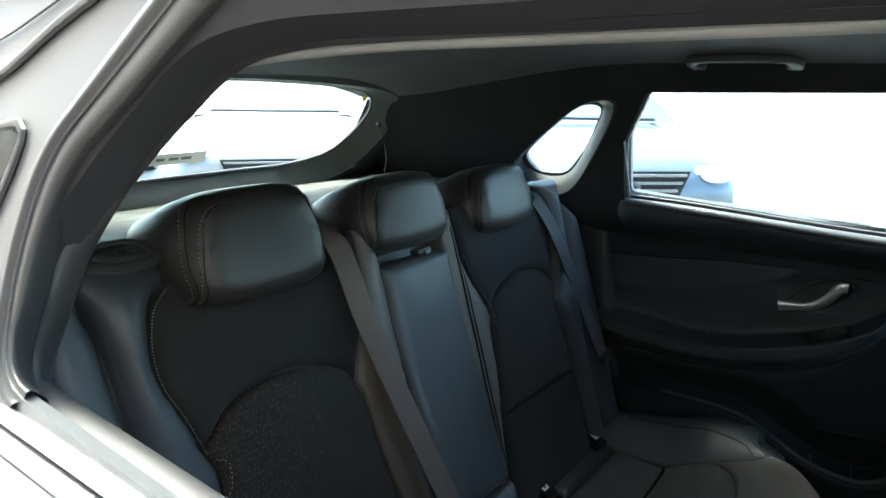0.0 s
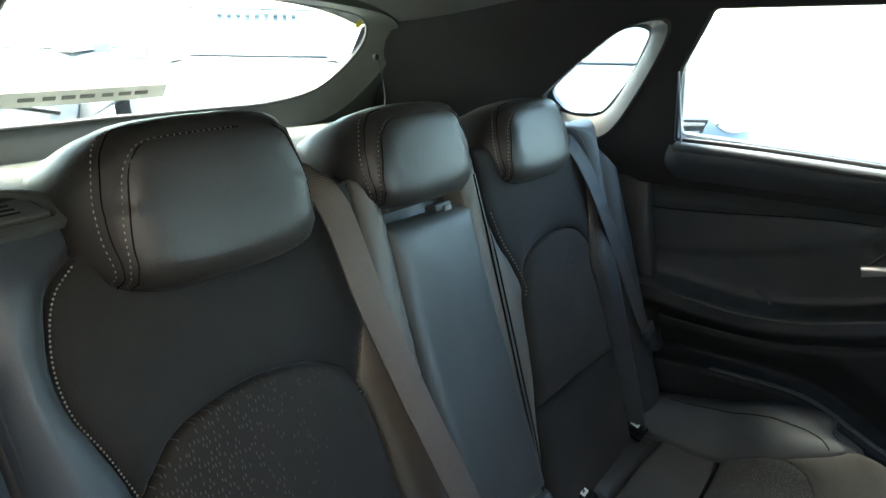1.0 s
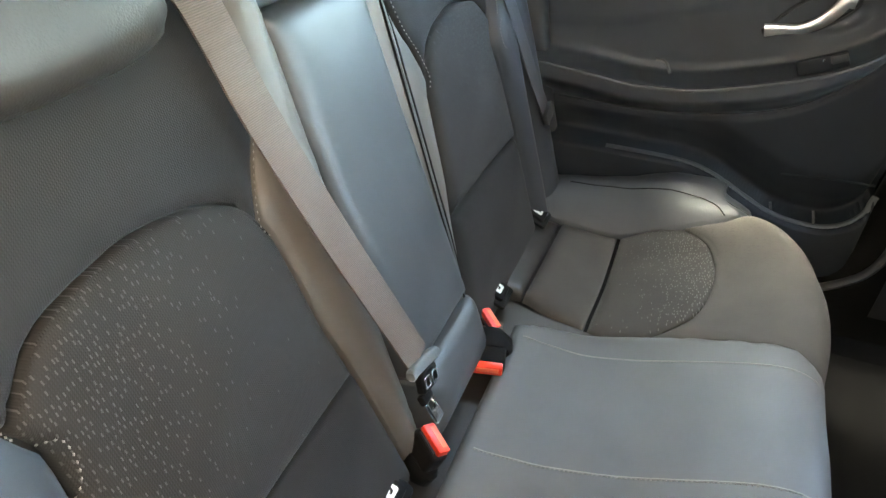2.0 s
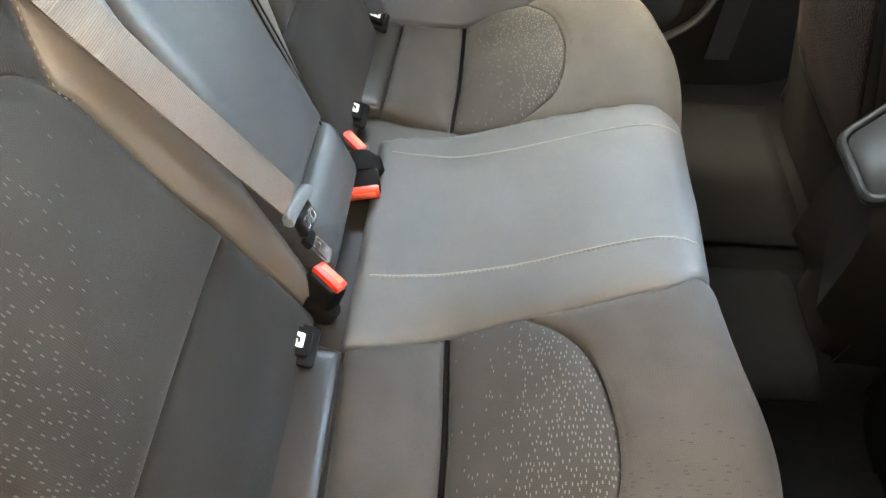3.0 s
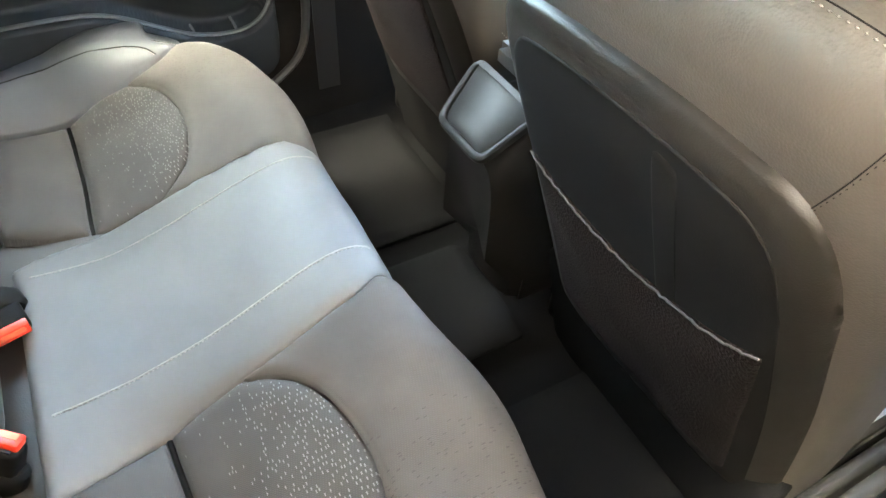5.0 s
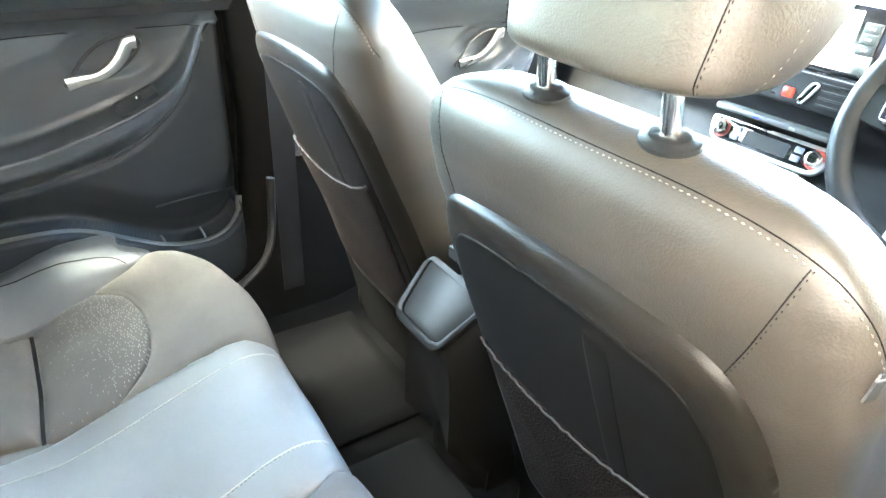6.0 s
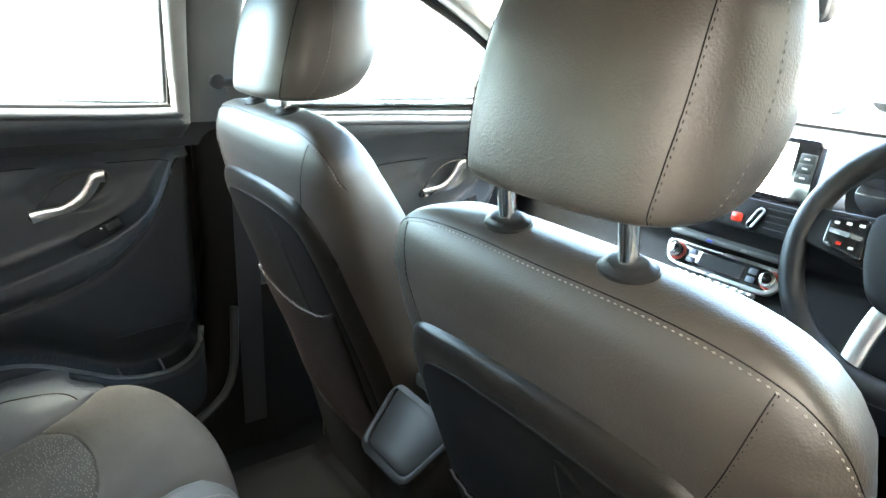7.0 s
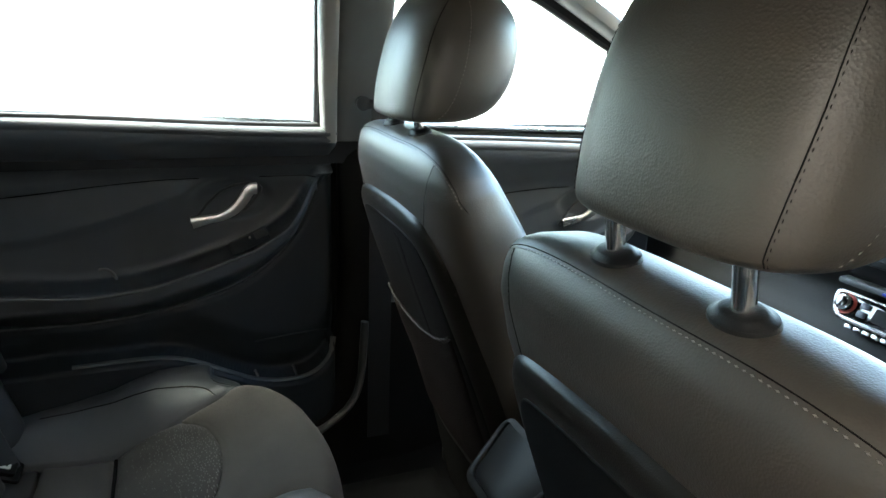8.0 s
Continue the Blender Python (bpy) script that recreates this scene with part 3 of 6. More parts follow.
# glass of the side windows; the rear pane on the right is wound down
for s, nm, pts in ((-1, "window_1", REAR_WIN), (-1, "window_2", QUARTER), (-1, "window_3", FRONT_WIN), (1, "window_4", QUARTER), (1, "window_5", FRONT_WIN)):
    w = thing(nm, "clear car side window pane", "window", kind="structure")
    p = plate("pane", up_slope(corner([tuple(np.array(q) + (np.array(q) - np.array(pts).mean(0)) * 0.02) for q in pts], 0.05)), 0.003, side_matrix(s, 0.062 if nm == "window_4" else 0.045 if nm == "window_2" else 0.026), GLASS if pts is FRONT_WIN else PRIVACY, w, bevel=0)
    p.visible_shadow = False
w = thing("window_6", "side window pane wound down into the door", "window", kind="structure")
plate("pane", [(0.0, -0.30), (0.58, -0.30), (0.58, -0.02), (0.0, -0.01)], 0.003, side_matrix(1, 0.030), GLASS, w, bevel=0.001)

# the small fixed bar at the rear of the left door window
tube("window_bar", [side_matrix(-1) @ Vector((-0.018 - 0.010 * k, 0.03 + 0.155 * k, -0.004)) for k in np.linspace(0, 1, 8)], round_section(0.0018, 0.004, 8), PLASTIC_GREY, bpy.data.objects["wall_left"], "thin pale bar at the window edge")


def roof_z(x, y):
    return 1.452 - 0.050 * (abs(x) / 0.6) ** 4 - 0.095 * sm(-y, -0.05, 0.9) - 0.06 * sm(y, 0.75, 1.35)


ceiling = tagged(sheet("ceiling", lambda u, v: (u, v, roof_z(u, v)), np.linspace(-0.605, 0.605, 60), np.linspace(-0.86, 1.33, 80), FELT), "dark grey felt car headliner", "headliner", kind="structure")
roof = tagged(sheet("roof", lambda u, v: (u, v, roof_z(u * 0.93, v) + 0.075), np.linspace(-0.645, 0.645, 40), np.linspace(-0.92, 1.36, 40), PAINT), "silver painted car roof", "roof", kind="structure")

tube("headliner_edge", curve([(0.580, 0.06, 1.374), (0.580, 0.15, 1.3835), (0.580, 0.27, 1.390), (0.580, 0.40, 1.3925), (0.580, 0.62, 1.3965)], 30), round_section(0.0085, 0.0045, 10), PLASTIC_PALE, bpy.data.objects["wall_right"], "pale edge strip of the headliner")

# tailgate
TG = Matrix.Translation((0, -0.95, 1.08)) @ Matrix((Vector((1, 0, 0)), Vector((0, 0.7, 1)).normalized(), Vector((0, -1, 0.7)).normalized())).transposed().to_4x4()
half = [(0.0, 1.118), (0.2, 1.117), (0.36, 1.118), (0.50, 1.146), (0.580, 1.222), (0.588, 1.285), (0.52, 1.328), (0.3, 1.348), (0.0, 1.357)]
REAR_GLASS = [(x, (z - 1.08) * 1.2207) for x, z in half + [(-x, z) for x, z in half[-2:0:-1]]]
rear_hole = [tuple(q) for q in loop(REAR_GLASS, 90)]
gate = thing("wall_rear", "tailgate with grey plastic trim round the rear window", "tailgate", kind="structure")
mid_h = np.array(rear_hole).mean(0)
wide_hole = [tuple(mid_h + (np.array(q) - mid_h) * (1.09, 1.30)) for q in rear_hole]
soft_hole = [tuple(mid_h + (np.array(q) - mid_h) * (1.075, 1.24)) for q in rear_hole]
plate("tailgate_trim", [(-0.80, -0.85), (0.80, -0.85), (0.80, 0.05), (0.66, 0.36), (0.5, 0.44), (-0.5, 0.44), (-0.66, 0.36), (-0.80, 0.05)], 0.012, TG @ Matrix.Translation((0, 0, -0.055)), REVEAL, gate, "grey plastic tailgate trim", bevel=0, holes=[wide_hole])
loft("window_reveal", [[TG @ Vector((x, y, d)) for x, y in ring] for ring, d in ((rear_hole, 0.012), (rear_hole, 0.0), (soft_hole, -0.042), (wide_hole, -0.056))], REVEAL, gate, "sloping pale grey window reveal", caps=False)
p3 = [TG @ Vector((x, y, 0.003)) for x, y in rear_hole]
tube("window_seal", p3, round_section(0.004, 0.004, 8), RUBBER, gate, "black rubber seal", ups=TG.to_3x3() @ Vector((0, 0, 1)), closed=True)
w = thing("window_7", "curved rear window with a grey dealer strip and a wiper", "window", kind="structure")
p = plate("pane", [(x * 1.02, y * 1.02) for x, y in rear_hole], 0.004, TG @ Matrix.Translation((0, 0, 0.008)), PRIVACY, w, bevel=0)
p.visible_shadow = False
wiper = thing("rear_wiper", "black rear wiper arm lying along the rear window", "wiper")
tube("wiper_arm", [TG @ Vector(q) for q in ((0.12, 0.03, 0.05), (0.22, 0.055, 0.055), (0.42, 0.075, 0.05))], round_section(0.007, 0.005, 8), RUBBER, wiper)
strip = thing("dealer_strip", "grey strip with illegible print on the rear window", "sticker")
plate("strip", [(-0.17, -0.017), (0.17, -0.017), (0.17, 0.017), (-0.17, 0.017)], 0.002, TG @ pose(0.11, 0.106, 0.005), surface("grey_card", (0.75, 0.75, 0.73), 0.6, bump=0.02), strip, bevel=0)
for k in range(7):
    plate("print_bar", [(0, -0.004), (0.028 - 0.003 * (k % 3), -0.004), (0.028 - 0.003 * (k % 3), 0.004), (0, 0.004)], 0.001, TG @ pose(-0.02 + 0.036 * k, 0.106, 0.0035), PLASTIC_PALE, strip, bevel=0)
sticker = thing("window_sticker", "small round yellow sticker on the rear window", "sticker")
plate("disc", [(0.009 * math.cos(a), 0.011 * math.sin(a)) for a in np.linspace(0, 2 * math.pi, 24, endpoint=False)], 0.001, TG @ pose(-0.545, 0.275, 0.004), surface("yellow_print", (0.65, 0.60, 0.05), 0.5, bump=0.02), sticker, bevel=0)
hook = thing("shelf_cord_hook", "small dark hook with a hanging shelf cord", "hook")
lathe("hook_knob", [(0.004, 0.0), (0.008, 0.002), (0.008, 0.010), (0.003, 0.014)], Matrix.Translation((-0.592, -0.79, 1.228)) @ pose(0, 0, 0, -90, 0, 0), PLASTIC, hook)
tube("cord", curve([(-0.592, -0.775, 1.225), (-0.600, -0.77, 1.18), (-0.575, -0.74, 1.13), (-0.52, -0.70, 1.10)], 24), round_section(0.0014, n=6), RUBBER, hook)

# windscreen, dash cowl
w = thing("window_8", "large windscreen", "windscreen", kind="structure")
p = sheet("pane", lambda u, v: (u * (0.60 + 0.10 * v), 1.30 + 0.62 * v - 0.10 * (u * u), 1.372 - 0.38 * v), np.linspace(-1, 1, 20), np.linspace(0, 1, 12), GLASS, w)
p.visible_shadow = False
tube("screen_edge", [(x, 1.86 - 0.10 * (x / 0.7) ** 2, 1.052) for x in np.linspace(-0.70, 0.70, 30)], round_section(0.02, 0.010, 8), RUBBER, w, "black lower edge of the windscreen")
wall_f = thing("wall_front", "bulkhead and dark footwell at the front of the cabin", "bulkhead", kind="structure")
block("bulkhead", (1.44, 0.04, 0.78), pose(0, 1.86, 0.61), CARPET_SHADED, wall_f, bevel=0)
for s in (-1, 1):
    a_pts = curve([(s * 0.585, 1.08, 1.355), (s * 0.615, 1.30, 1.25), (s * 0.66, 1.56, 1.11), (s * 0.69, 1.74, 1.02)], 24)
    tube("pillar_cover", a_pts, round_section(0.035, 0.022, 12, 0.8), PLASTIC_PALE, bpy.data.objects["wall_left" if s < 0 else "wall_right"], "pale grey windscreen pillar cover", ups=(0, 0.5, 1))

# nose, wheels and bumpers of the car itself
nose = thing("car_nose", "silver painted bonnet and front wings of the car", "bonnet", kind="structure")
loft("bonnet", [[(x * w, y, z0 + (zt - z0) * (1 - abs(x) ** 4) ** 0.25) for x in np.linspace(-0.999, 0.999, 31)] + [(w, y, z0), (-w, y, z0)][:0] for y, w, z0, zt in ((1.90, 0.80, 0.30, 0.97), (2.3, 0.80, 0.30, 0.93), (2.6, 0.76, 0.30, 0.86), (2.78, 0.66, 0.32, 0.76), (2.84, 0.52, 0.36, 0.64))], PAINT, nose, "silver painted bonnet")
block("rear_bumper", (1.50, 0.16, 0.34), pose(0, -1.02, 0.47), PAINT, bpy.data.objects["wall_rear"], "silver painted rear bumper", bevel=0.05, seg=4)
for y in (-0.45, 2.12):
    for s in (-1, 1):
        wm = Matrix.Translation((s * 0.74, y, 0.315)) @ Matrix.Rotation(s * math.pi / 2, 4, "Y")
        wheel = thing("road_wheel", "black tyre on a silver alloy rim under the car", "wheel", group="road wheels")
        lathe("tyre", [(0.20, -0.10), (0.30, -0.10), (0.315, -0.05), (0.315, 0.05), (0.30, 0.10), (0.20, 0.105)], wm, RUBBER, wheel, "black tyre", n=40)
        lathe("rim", [(0.02, 0.07), (0.06, 0.09), (0.12, 0.085), (0.20, 0.10), (0.205, 0.0)], wm, SATIN, wheel, "silver alloy rim", n=30)

# floor
def floor_z(x, y):
    return 0.215 + 0.085 * math.exp(-((x / 0.13) ** 4)) + 0.10 * sm(abs(x), 0.60, 0.70) + 0.12 * sm(-y, -0.42, 0.1)


floor = tagged(sheet("floor", lambda u, v: (u, v, floor_z(u, v)), np.linspace(-0.80, 0.80, 74), np.linspace(-1.05, 1.88, 92), CARPET_SHADED), "black carpeted car floor with a low tunnel", "floor", kind="structure")
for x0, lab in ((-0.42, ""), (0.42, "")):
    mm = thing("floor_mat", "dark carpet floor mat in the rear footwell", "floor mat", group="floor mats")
    sheet("carpet_piece", lambda u, v: (x0 + u, 0.70 + v, floor_z(x0 + u, 0.70 + v) + 0.012), np.linspace(-0.20, 0.20, 12), np.linspace(-0.18, 0.16, 12), MAT_SHADED, mm, thick=0.010, normal=(0, 0, -1))
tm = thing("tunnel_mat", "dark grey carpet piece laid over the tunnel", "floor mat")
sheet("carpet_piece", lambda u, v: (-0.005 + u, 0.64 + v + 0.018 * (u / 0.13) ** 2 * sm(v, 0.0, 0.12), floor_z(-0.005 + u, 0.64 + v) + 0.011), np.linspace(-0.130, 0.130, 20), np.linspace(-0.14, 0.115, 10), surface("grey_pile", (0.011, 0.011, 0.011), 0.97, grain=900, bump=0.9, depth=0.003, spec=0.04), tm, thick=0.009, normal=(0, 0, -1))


# ---- doors ----
ARM_T = np.array([(-0.2, 0.765), (0.015, 0.750), (0.131, 0.739), (0.241, 0.746), (0.339, 0.770), (0.42, 0.796), (0.479, 0.820), (0.547, 0.866), (0.588, 0.930), (0.605, 0.96)])
ARM_L = np.array([(-0.2, 0.66), (0.063, 0.650), (0.18, 0.652), (0.268, 0.664), (0.415, 0.702), (0.50, 0.755), (0.56, 0.82), (0.60, 0.90), (0.61, 0.95)])
RIM = np.array([(-0.2, 0.580), (0.1, 0.580), (0.246, 0.580), (0.32, 0.566), (0.402, 0.526), (0.45, 0.503), (0.504, 0.490), (0.56, 0.490), (0.60, 0.507), (0.625, 0.54), (0.635, 0.575)])


def smooth_line(p, k=80):
    c = curve(p, k)
    o = np.argsort(c[:, 0])
    return c[o]


ARM_T, ARM_L, RIM_S = smooth_line(ARM_T), smooth_line(ARM_L), smooth_line(RIM)


SCOOP = np.array([(-0.2, 0.815), (0.05, 0.835), (0.20, 0.868), (0.304, 0.905), (0.36, 0.921), (0.45, 0.933), (0.56, 0.938), (0.64, 0.930)])


def door_x(y, z, inset=0.044):
    """How far the rear door's inner face stands from the car's middle."""
    t0, l0, r0 = (np.interp(y, c[:, 0], c[:, 1]) for c in (ARM_T, ARM_L, RIM_S))
    x = 0.742
    crease = 0.957 - 0.03 * sm(-y, -0.35, 0.1)
    x -= (0.006 * sm(z, crease - 0.010, crease + 0.012) + (inset + 0.024) * sm(z, 0.950, 1.055)) * sm(y, -0.13, -0.01)
    if z < t0 + 0.02:
        t = (z - l0) / max(t0 - l0, 0.012)
        x -= 0.070 * sm(t, 0.0, 0.72) * (1 - sm(z, t0 - 0.002, t0 + 0.012)) * (1 - 0.65 * sm(y, 0.52, 0.605))
    x -= 0.012 * (1 - sm(z, l0 - 0.01, l0 + 0.02)) * sm(z, r0 + 0.01, r0 + 0.05)
    if y < 0.640:
        x -= 0.060 * (1 - sm(z, r0 - 0.004, r0 + 0.004)) * sm(z, 0.28, 0.40)
        x += 0.018 * sm(z, r0 - 0.002, r0 + 0.006) * (1 - sm(z, r0 + 0.03, r0 + 0.11))
    line = np.interp(y, SCOOP[:, 0], SCOOP[:, 1])
    x += 0.005 * sm(line - z, -0.010, 0.016) * sm(z, t0, t0 + 0.03) * (1 - sm(y, 0.585, 0.603))
    d = math.hypot((y - 0.425) / 0.085, (z - 0.905) / 0.045)
    x += 0.011 * (1 - sm(d, 0.75, 1.1))
    return x + 0.018 * sm(y, 0.625, 0.642)


def make_door(s, dy, dz, nm, label):
    root = thing(nm, label, "car door", kind="structure")
    ys = np.linspace(-0.14, 0.640, 120)
    zs = np.concatenate([np.linspace(0.26, 0.47, 14), np.linspace(0.475, 0.99, 130), np.linspace(1.0, 1.074, 10)])

    high = 1.074 if s < 0 else 1.060
    zs[-10:] = np.linspace(1.0, high, 10)

    def F(u, v):
        return (s * door_x(u, v, 0.044 if s < 0 else 0.006), u + dy, v + dz - 0.02 * sm(u, 0.0, 0.6) * sm(v, 1.0, 1.07))

    us = ys if s < 0 else ys[::-1]
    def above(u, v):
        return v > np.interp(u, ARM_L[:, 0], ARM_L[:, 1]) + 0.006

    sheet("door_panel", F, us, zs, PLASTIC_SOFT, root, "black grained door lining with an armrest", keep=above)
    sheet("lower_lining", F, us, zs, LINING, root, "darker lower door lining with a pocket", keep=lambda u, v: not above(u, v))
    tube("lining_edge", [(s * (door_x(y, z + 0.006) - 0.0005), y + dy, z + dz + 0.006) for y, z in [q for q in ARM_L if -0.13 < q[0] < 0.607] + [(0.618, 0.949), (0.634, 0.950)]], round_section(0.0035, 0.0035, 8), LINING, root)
    top = np.array([F(y, high) for y in ys])
    top = top[ys > -0.03]
    tube("belt_pad", top + (s * 0.010, 0, -0.004), round_section(0.014, 0.012, 12), PLASTIC_SOFT, root, "rounded top edge of the door lining")
    tube("belt_seal", top + (s * 0.020, 0, 0.010), round_section(0.005, 0.006, 8), RUBBER, root, "black glass seal")
    line = [(s * (np.float64(door_x(y, z + 0.006)) - 0.012), y + dy, z + dz) for y, z in curve(RIM[1:], 60)]
    tube("pocket_rim", np.array(line) + (-s * 0.045, 0, 0.0), round_section(0.007, 0.0035, 8), PLASTIC_GREY, root, "smooth rim of the door pocket")
    arm = [(s * (0.742 - 0.069 * (1 - 0.65 * sm(y, 0.52, 0.605))), y + dy, z + dz - 0.003) for y, z in ARM_T[::2] if -0.1 < y < 0.6]
    tube("armrest_edge", arm, round_section(0.006, 0.005, 8), PLASTIC_SOFT, root, "smooth upper edge of the armrest")
    crease = [(s * (door_x(y, 0.94) - 0.001), y + dy, 0.951 - 0.03 * sm(-y, -0.35, 0.1) + dz) for y in np.linspace(-0.12, 0.60, 40)]
    tube("crease", crease, round_section(0.0012, 0.0012, 6), SEAM, root, "fine joint below the door top")
    # recess, lever
    bez = [(0.355, 0.868), (0.385, 0.905), (0.42, 0.930), (0.465, 0.938), (0.488, 0.928), (0.475, 0.905), (0.44, 0.875), (0.40, 0.862), (0.345, 0.852)]
    ring = [Vector((s * 0.738, y + dy, z + dz)) for y, z in loop(bez, 48)]
    tube("lever_surround", ring, round_section(0.0035, 0.004, 8), PLASTIC, root, ups=(1, 0, 0), closed=True)
    lev = curve([(0.345, 0.862), (0.375, 0.868), (0.405, 0.873), (0.432, 0.888), (0.450, 0.908), (0.463, 0.928), (0.478, 0.930)], 30)
    wid = np.interp(np.linspace(0, 1, 30), [0, 0.12, 0.3, 0.6, 1], [0.0125, 0.011, 0.0085, 0.0115, 0.0125])
    rings = []
    for i, (y, z) in enumerate(lev):
        d = lev[min(i + 1, 29)] - lev[max(i - 1, 0)]
        d = d / np.linalg.norm(d)
        nr = np.array([-d[1], d[0]])
        rings.append([(s * (0.722 - b * 0.006), y + dy + nr[0] * a * wid[i], z + dz + nr[1] * a * wid[i]) for a, b in round_section(1, 1, 12, 0.7)])
    loft("door_lever", rings, SATIN, root, "satin silver door lever")
    block("switch_base", (0.012, 0.085, 0.03), Matrix.Translation((s * 0.690, 0.455 + dy, 0.826 + dz)) @ Matrix.Rotation(radians(24), 4, "X"), LINING, root, "black window switch plate", bevel=0.004)
    block("window_switch", (0.010, 0.028, 0.016), Matrix.Translation((s * 0.684, 0.478 + dy, 0.842 + dz)) @ Matrix.Rotation(radians(24), 4, "X"), PLASTIC, root, "black window switch", bevel=0.003)
    lathe("lock_dot", [(0.0005, 0), (0.0028, 0), (0.0028, 0.001), (0.0005, 0.0015)], Matrix.Translation((s * 0.681, 0.455 + dy, 0.835 + dz)) @ Matrix.Rotation(-s * math.pi / 2, 4, "Y"), CHROME, root, n=12)
    tube("pull_cup_edge", [(s * 0.722, y + dy, z + dz) for y, z in curve([(0.165, 0.776), (0.178, 0.777), (0.190, 0.768), (0.196, 0.754)], 12)], round_section(0.004, 0.003, 8), PLASTIC_GREY, root)
    for y in (0.467, 0.551):
        tube("pocket_clip", curve([(s * 0.712, y + dy, 0.470 + dz), (s * 0.715, y + dy - 0.004, 0.495 + dz), (s * 0.722, y + dy - 0.010, 0.513 + dz)], 10), round_section(0.003, 0.0025, 8), PLASTIC_GREY, root, "small grey pocket divider")
    tube("pocket_ledge", [(s * 0.726, y + dy, z + dz) for y, z in curve([(0.46, 0.580), (0.54, 0.588), (0.63, 0.592)], 12)], round_section(0.003, 0.0015, 6), LINING, root)
    return root


make_door(-1, 0.0, 0.0, "door_1", "closed rear car door with black lining and silver lever")
make_door(1, 0.0, 0.0, "door_2", "closed rear car door with its window wound down")
make_door(-1, 0.885, -0.052, "door_3", "closed front car door with black lining and silver lever")
make_door(1, 0.885, -0.052, "door_4", "closed front car door beside the driver's seat")

for s in (-1, 1):
    root = bpy.data.objects["wall_left" if s < 0 else "wall_right"]
    # middle pillar: pale above, dark below
    rings = []
    for z, y0, y1, d in ((0.22, 0.35, 0.98, 0.090), (0.30, 0.47, 0.97, 0.080), (0.38, 0.58, 0.97, 0.072), (0.50, 0.635, 0.97, 0.062), (0.75, 0.655, 0.93, 0.04), (1.025, 0.650, 0.82, 0.035)):
        cx, cy, hy = 0.735, (y0 + y1) / 2, (y1 - y0) / 2
        rings.append([(s * (cx - a * d), cy + b * hy, z) for a, b in round_section(1, 1, 24, 0.6)])
    loft("pillar_lower_cover", rings, SHELL, root, "dark grained lower pillar cover")
    rings = []
    for z, y0, y1, d in ((1.030, 0.608, 0.640, 0.026), (1.15, 0.598, 0.634, 0.024), (1.30, 0.590, 0.630, 0.022), (1.40, 0.585, 0.628, 0.020)):
        cx, cy, hy = 0.69 - 0.30 * (z - 1.05), (y0 + y1) / 2, (y1 - y0) / 2
        rings.append([(s * (cx - a * d), cy + b * hy, z) for a, b in round_section(1, 1, 24, 0.6)])
    loft("pillar_upper_cover", rings, PLASTIC_PALE, root, "pale grey upper pillar cover")
    loft("pillar_front_cover", [[(s * (0.69 - 0.30 * (z - 1.05) - a * 0.022), 0.682 + b * 0.056, z) for a, b in round_section(1, 1, 20, 0.6)] for z in (1.032, 1.2, 1.40)], PLASTIC_GREY, root, "grey cover of the middle pillar")
    plate("inner_lining", [(-0.95, 0.20), (1.85, 0.20), (1.85, 1.03), (-0.95, 1.05)], 0.01, Matrix.Translation((s * 0.772, 0, 0)) @ Matrix(((0, 0, s, 0), (1, 0, 0, 0), (0, 1, 0, 0), (0, 0, 0, 1))), SHELL, root, "dark inner lining", bevel=0)
    tube("door_seal", curve([(s * 0.676, 0.700, 0.62), (s * 0.672, 0.690, 0.49), (s * 0.668, 0.668, 0.425), (s * 0.668, 0.625, 0.383), (s * 0.672, 0.570, 0.352), (s * 0.678, 0.45, 0.318)], 40), round_section(0.011, 0.008, 10), RUBBER, root, "soft black door seal round the pillar foot")
    sill = [(s * 0.715, y, 0.225) for y in np.linspace(-0.1, 1.6, 20)]
    tube("sill_cover", sill, round_section(0.05, 0.04, 14, 0.7), SHELL, root, "dark grained door sill cover")
    loft("rear_pillar_cover", [[(s * (0.735 - a * d * 0.7), y0 + b * h, z) for a, b in round_section(1, 1, 24, 0.6)] for z, y0, h, d in
         ((0.30, -0.10, 0.16, 0.05), (0.62, -0.13, 0.10, 0.05), (0.90, -0.17, 0.09, 0.045), (1.07, -0.19, 0.09, 0.035))], PLASTIC, root, "dark cover below the quarter window")

# grab handle over the left rear window
gh = thing("grab_handle", "folded grey plastic grab handle under the headliner", "grab handle")
tube("grip", curve([(-0.546, 0.150, 1.404), (-0.522, 0.148, 1.407), (-0.505, 0.156, 1.412), (-0.498, 0.180, 1.414), (-0.497, 0.245, 1.415), (-0.498, 0.310, 1.414), (-0.505, 0.334, 1.412), (-0.522, 0.342, 1.407), (-0.546, 0.340, 1.404)], 48), round_section(0.013, 0.009, 12, 0.7), SILL_GREY, gh)
for y in (0.152, 0.338):
    block("mount", (0.034, 0.032, 0.020), pose(-0.548, y, 1.405, 0, -14, 0), SILL_GREY, gh, "rounded mount of the handle", bevel=0.008, seg=3)

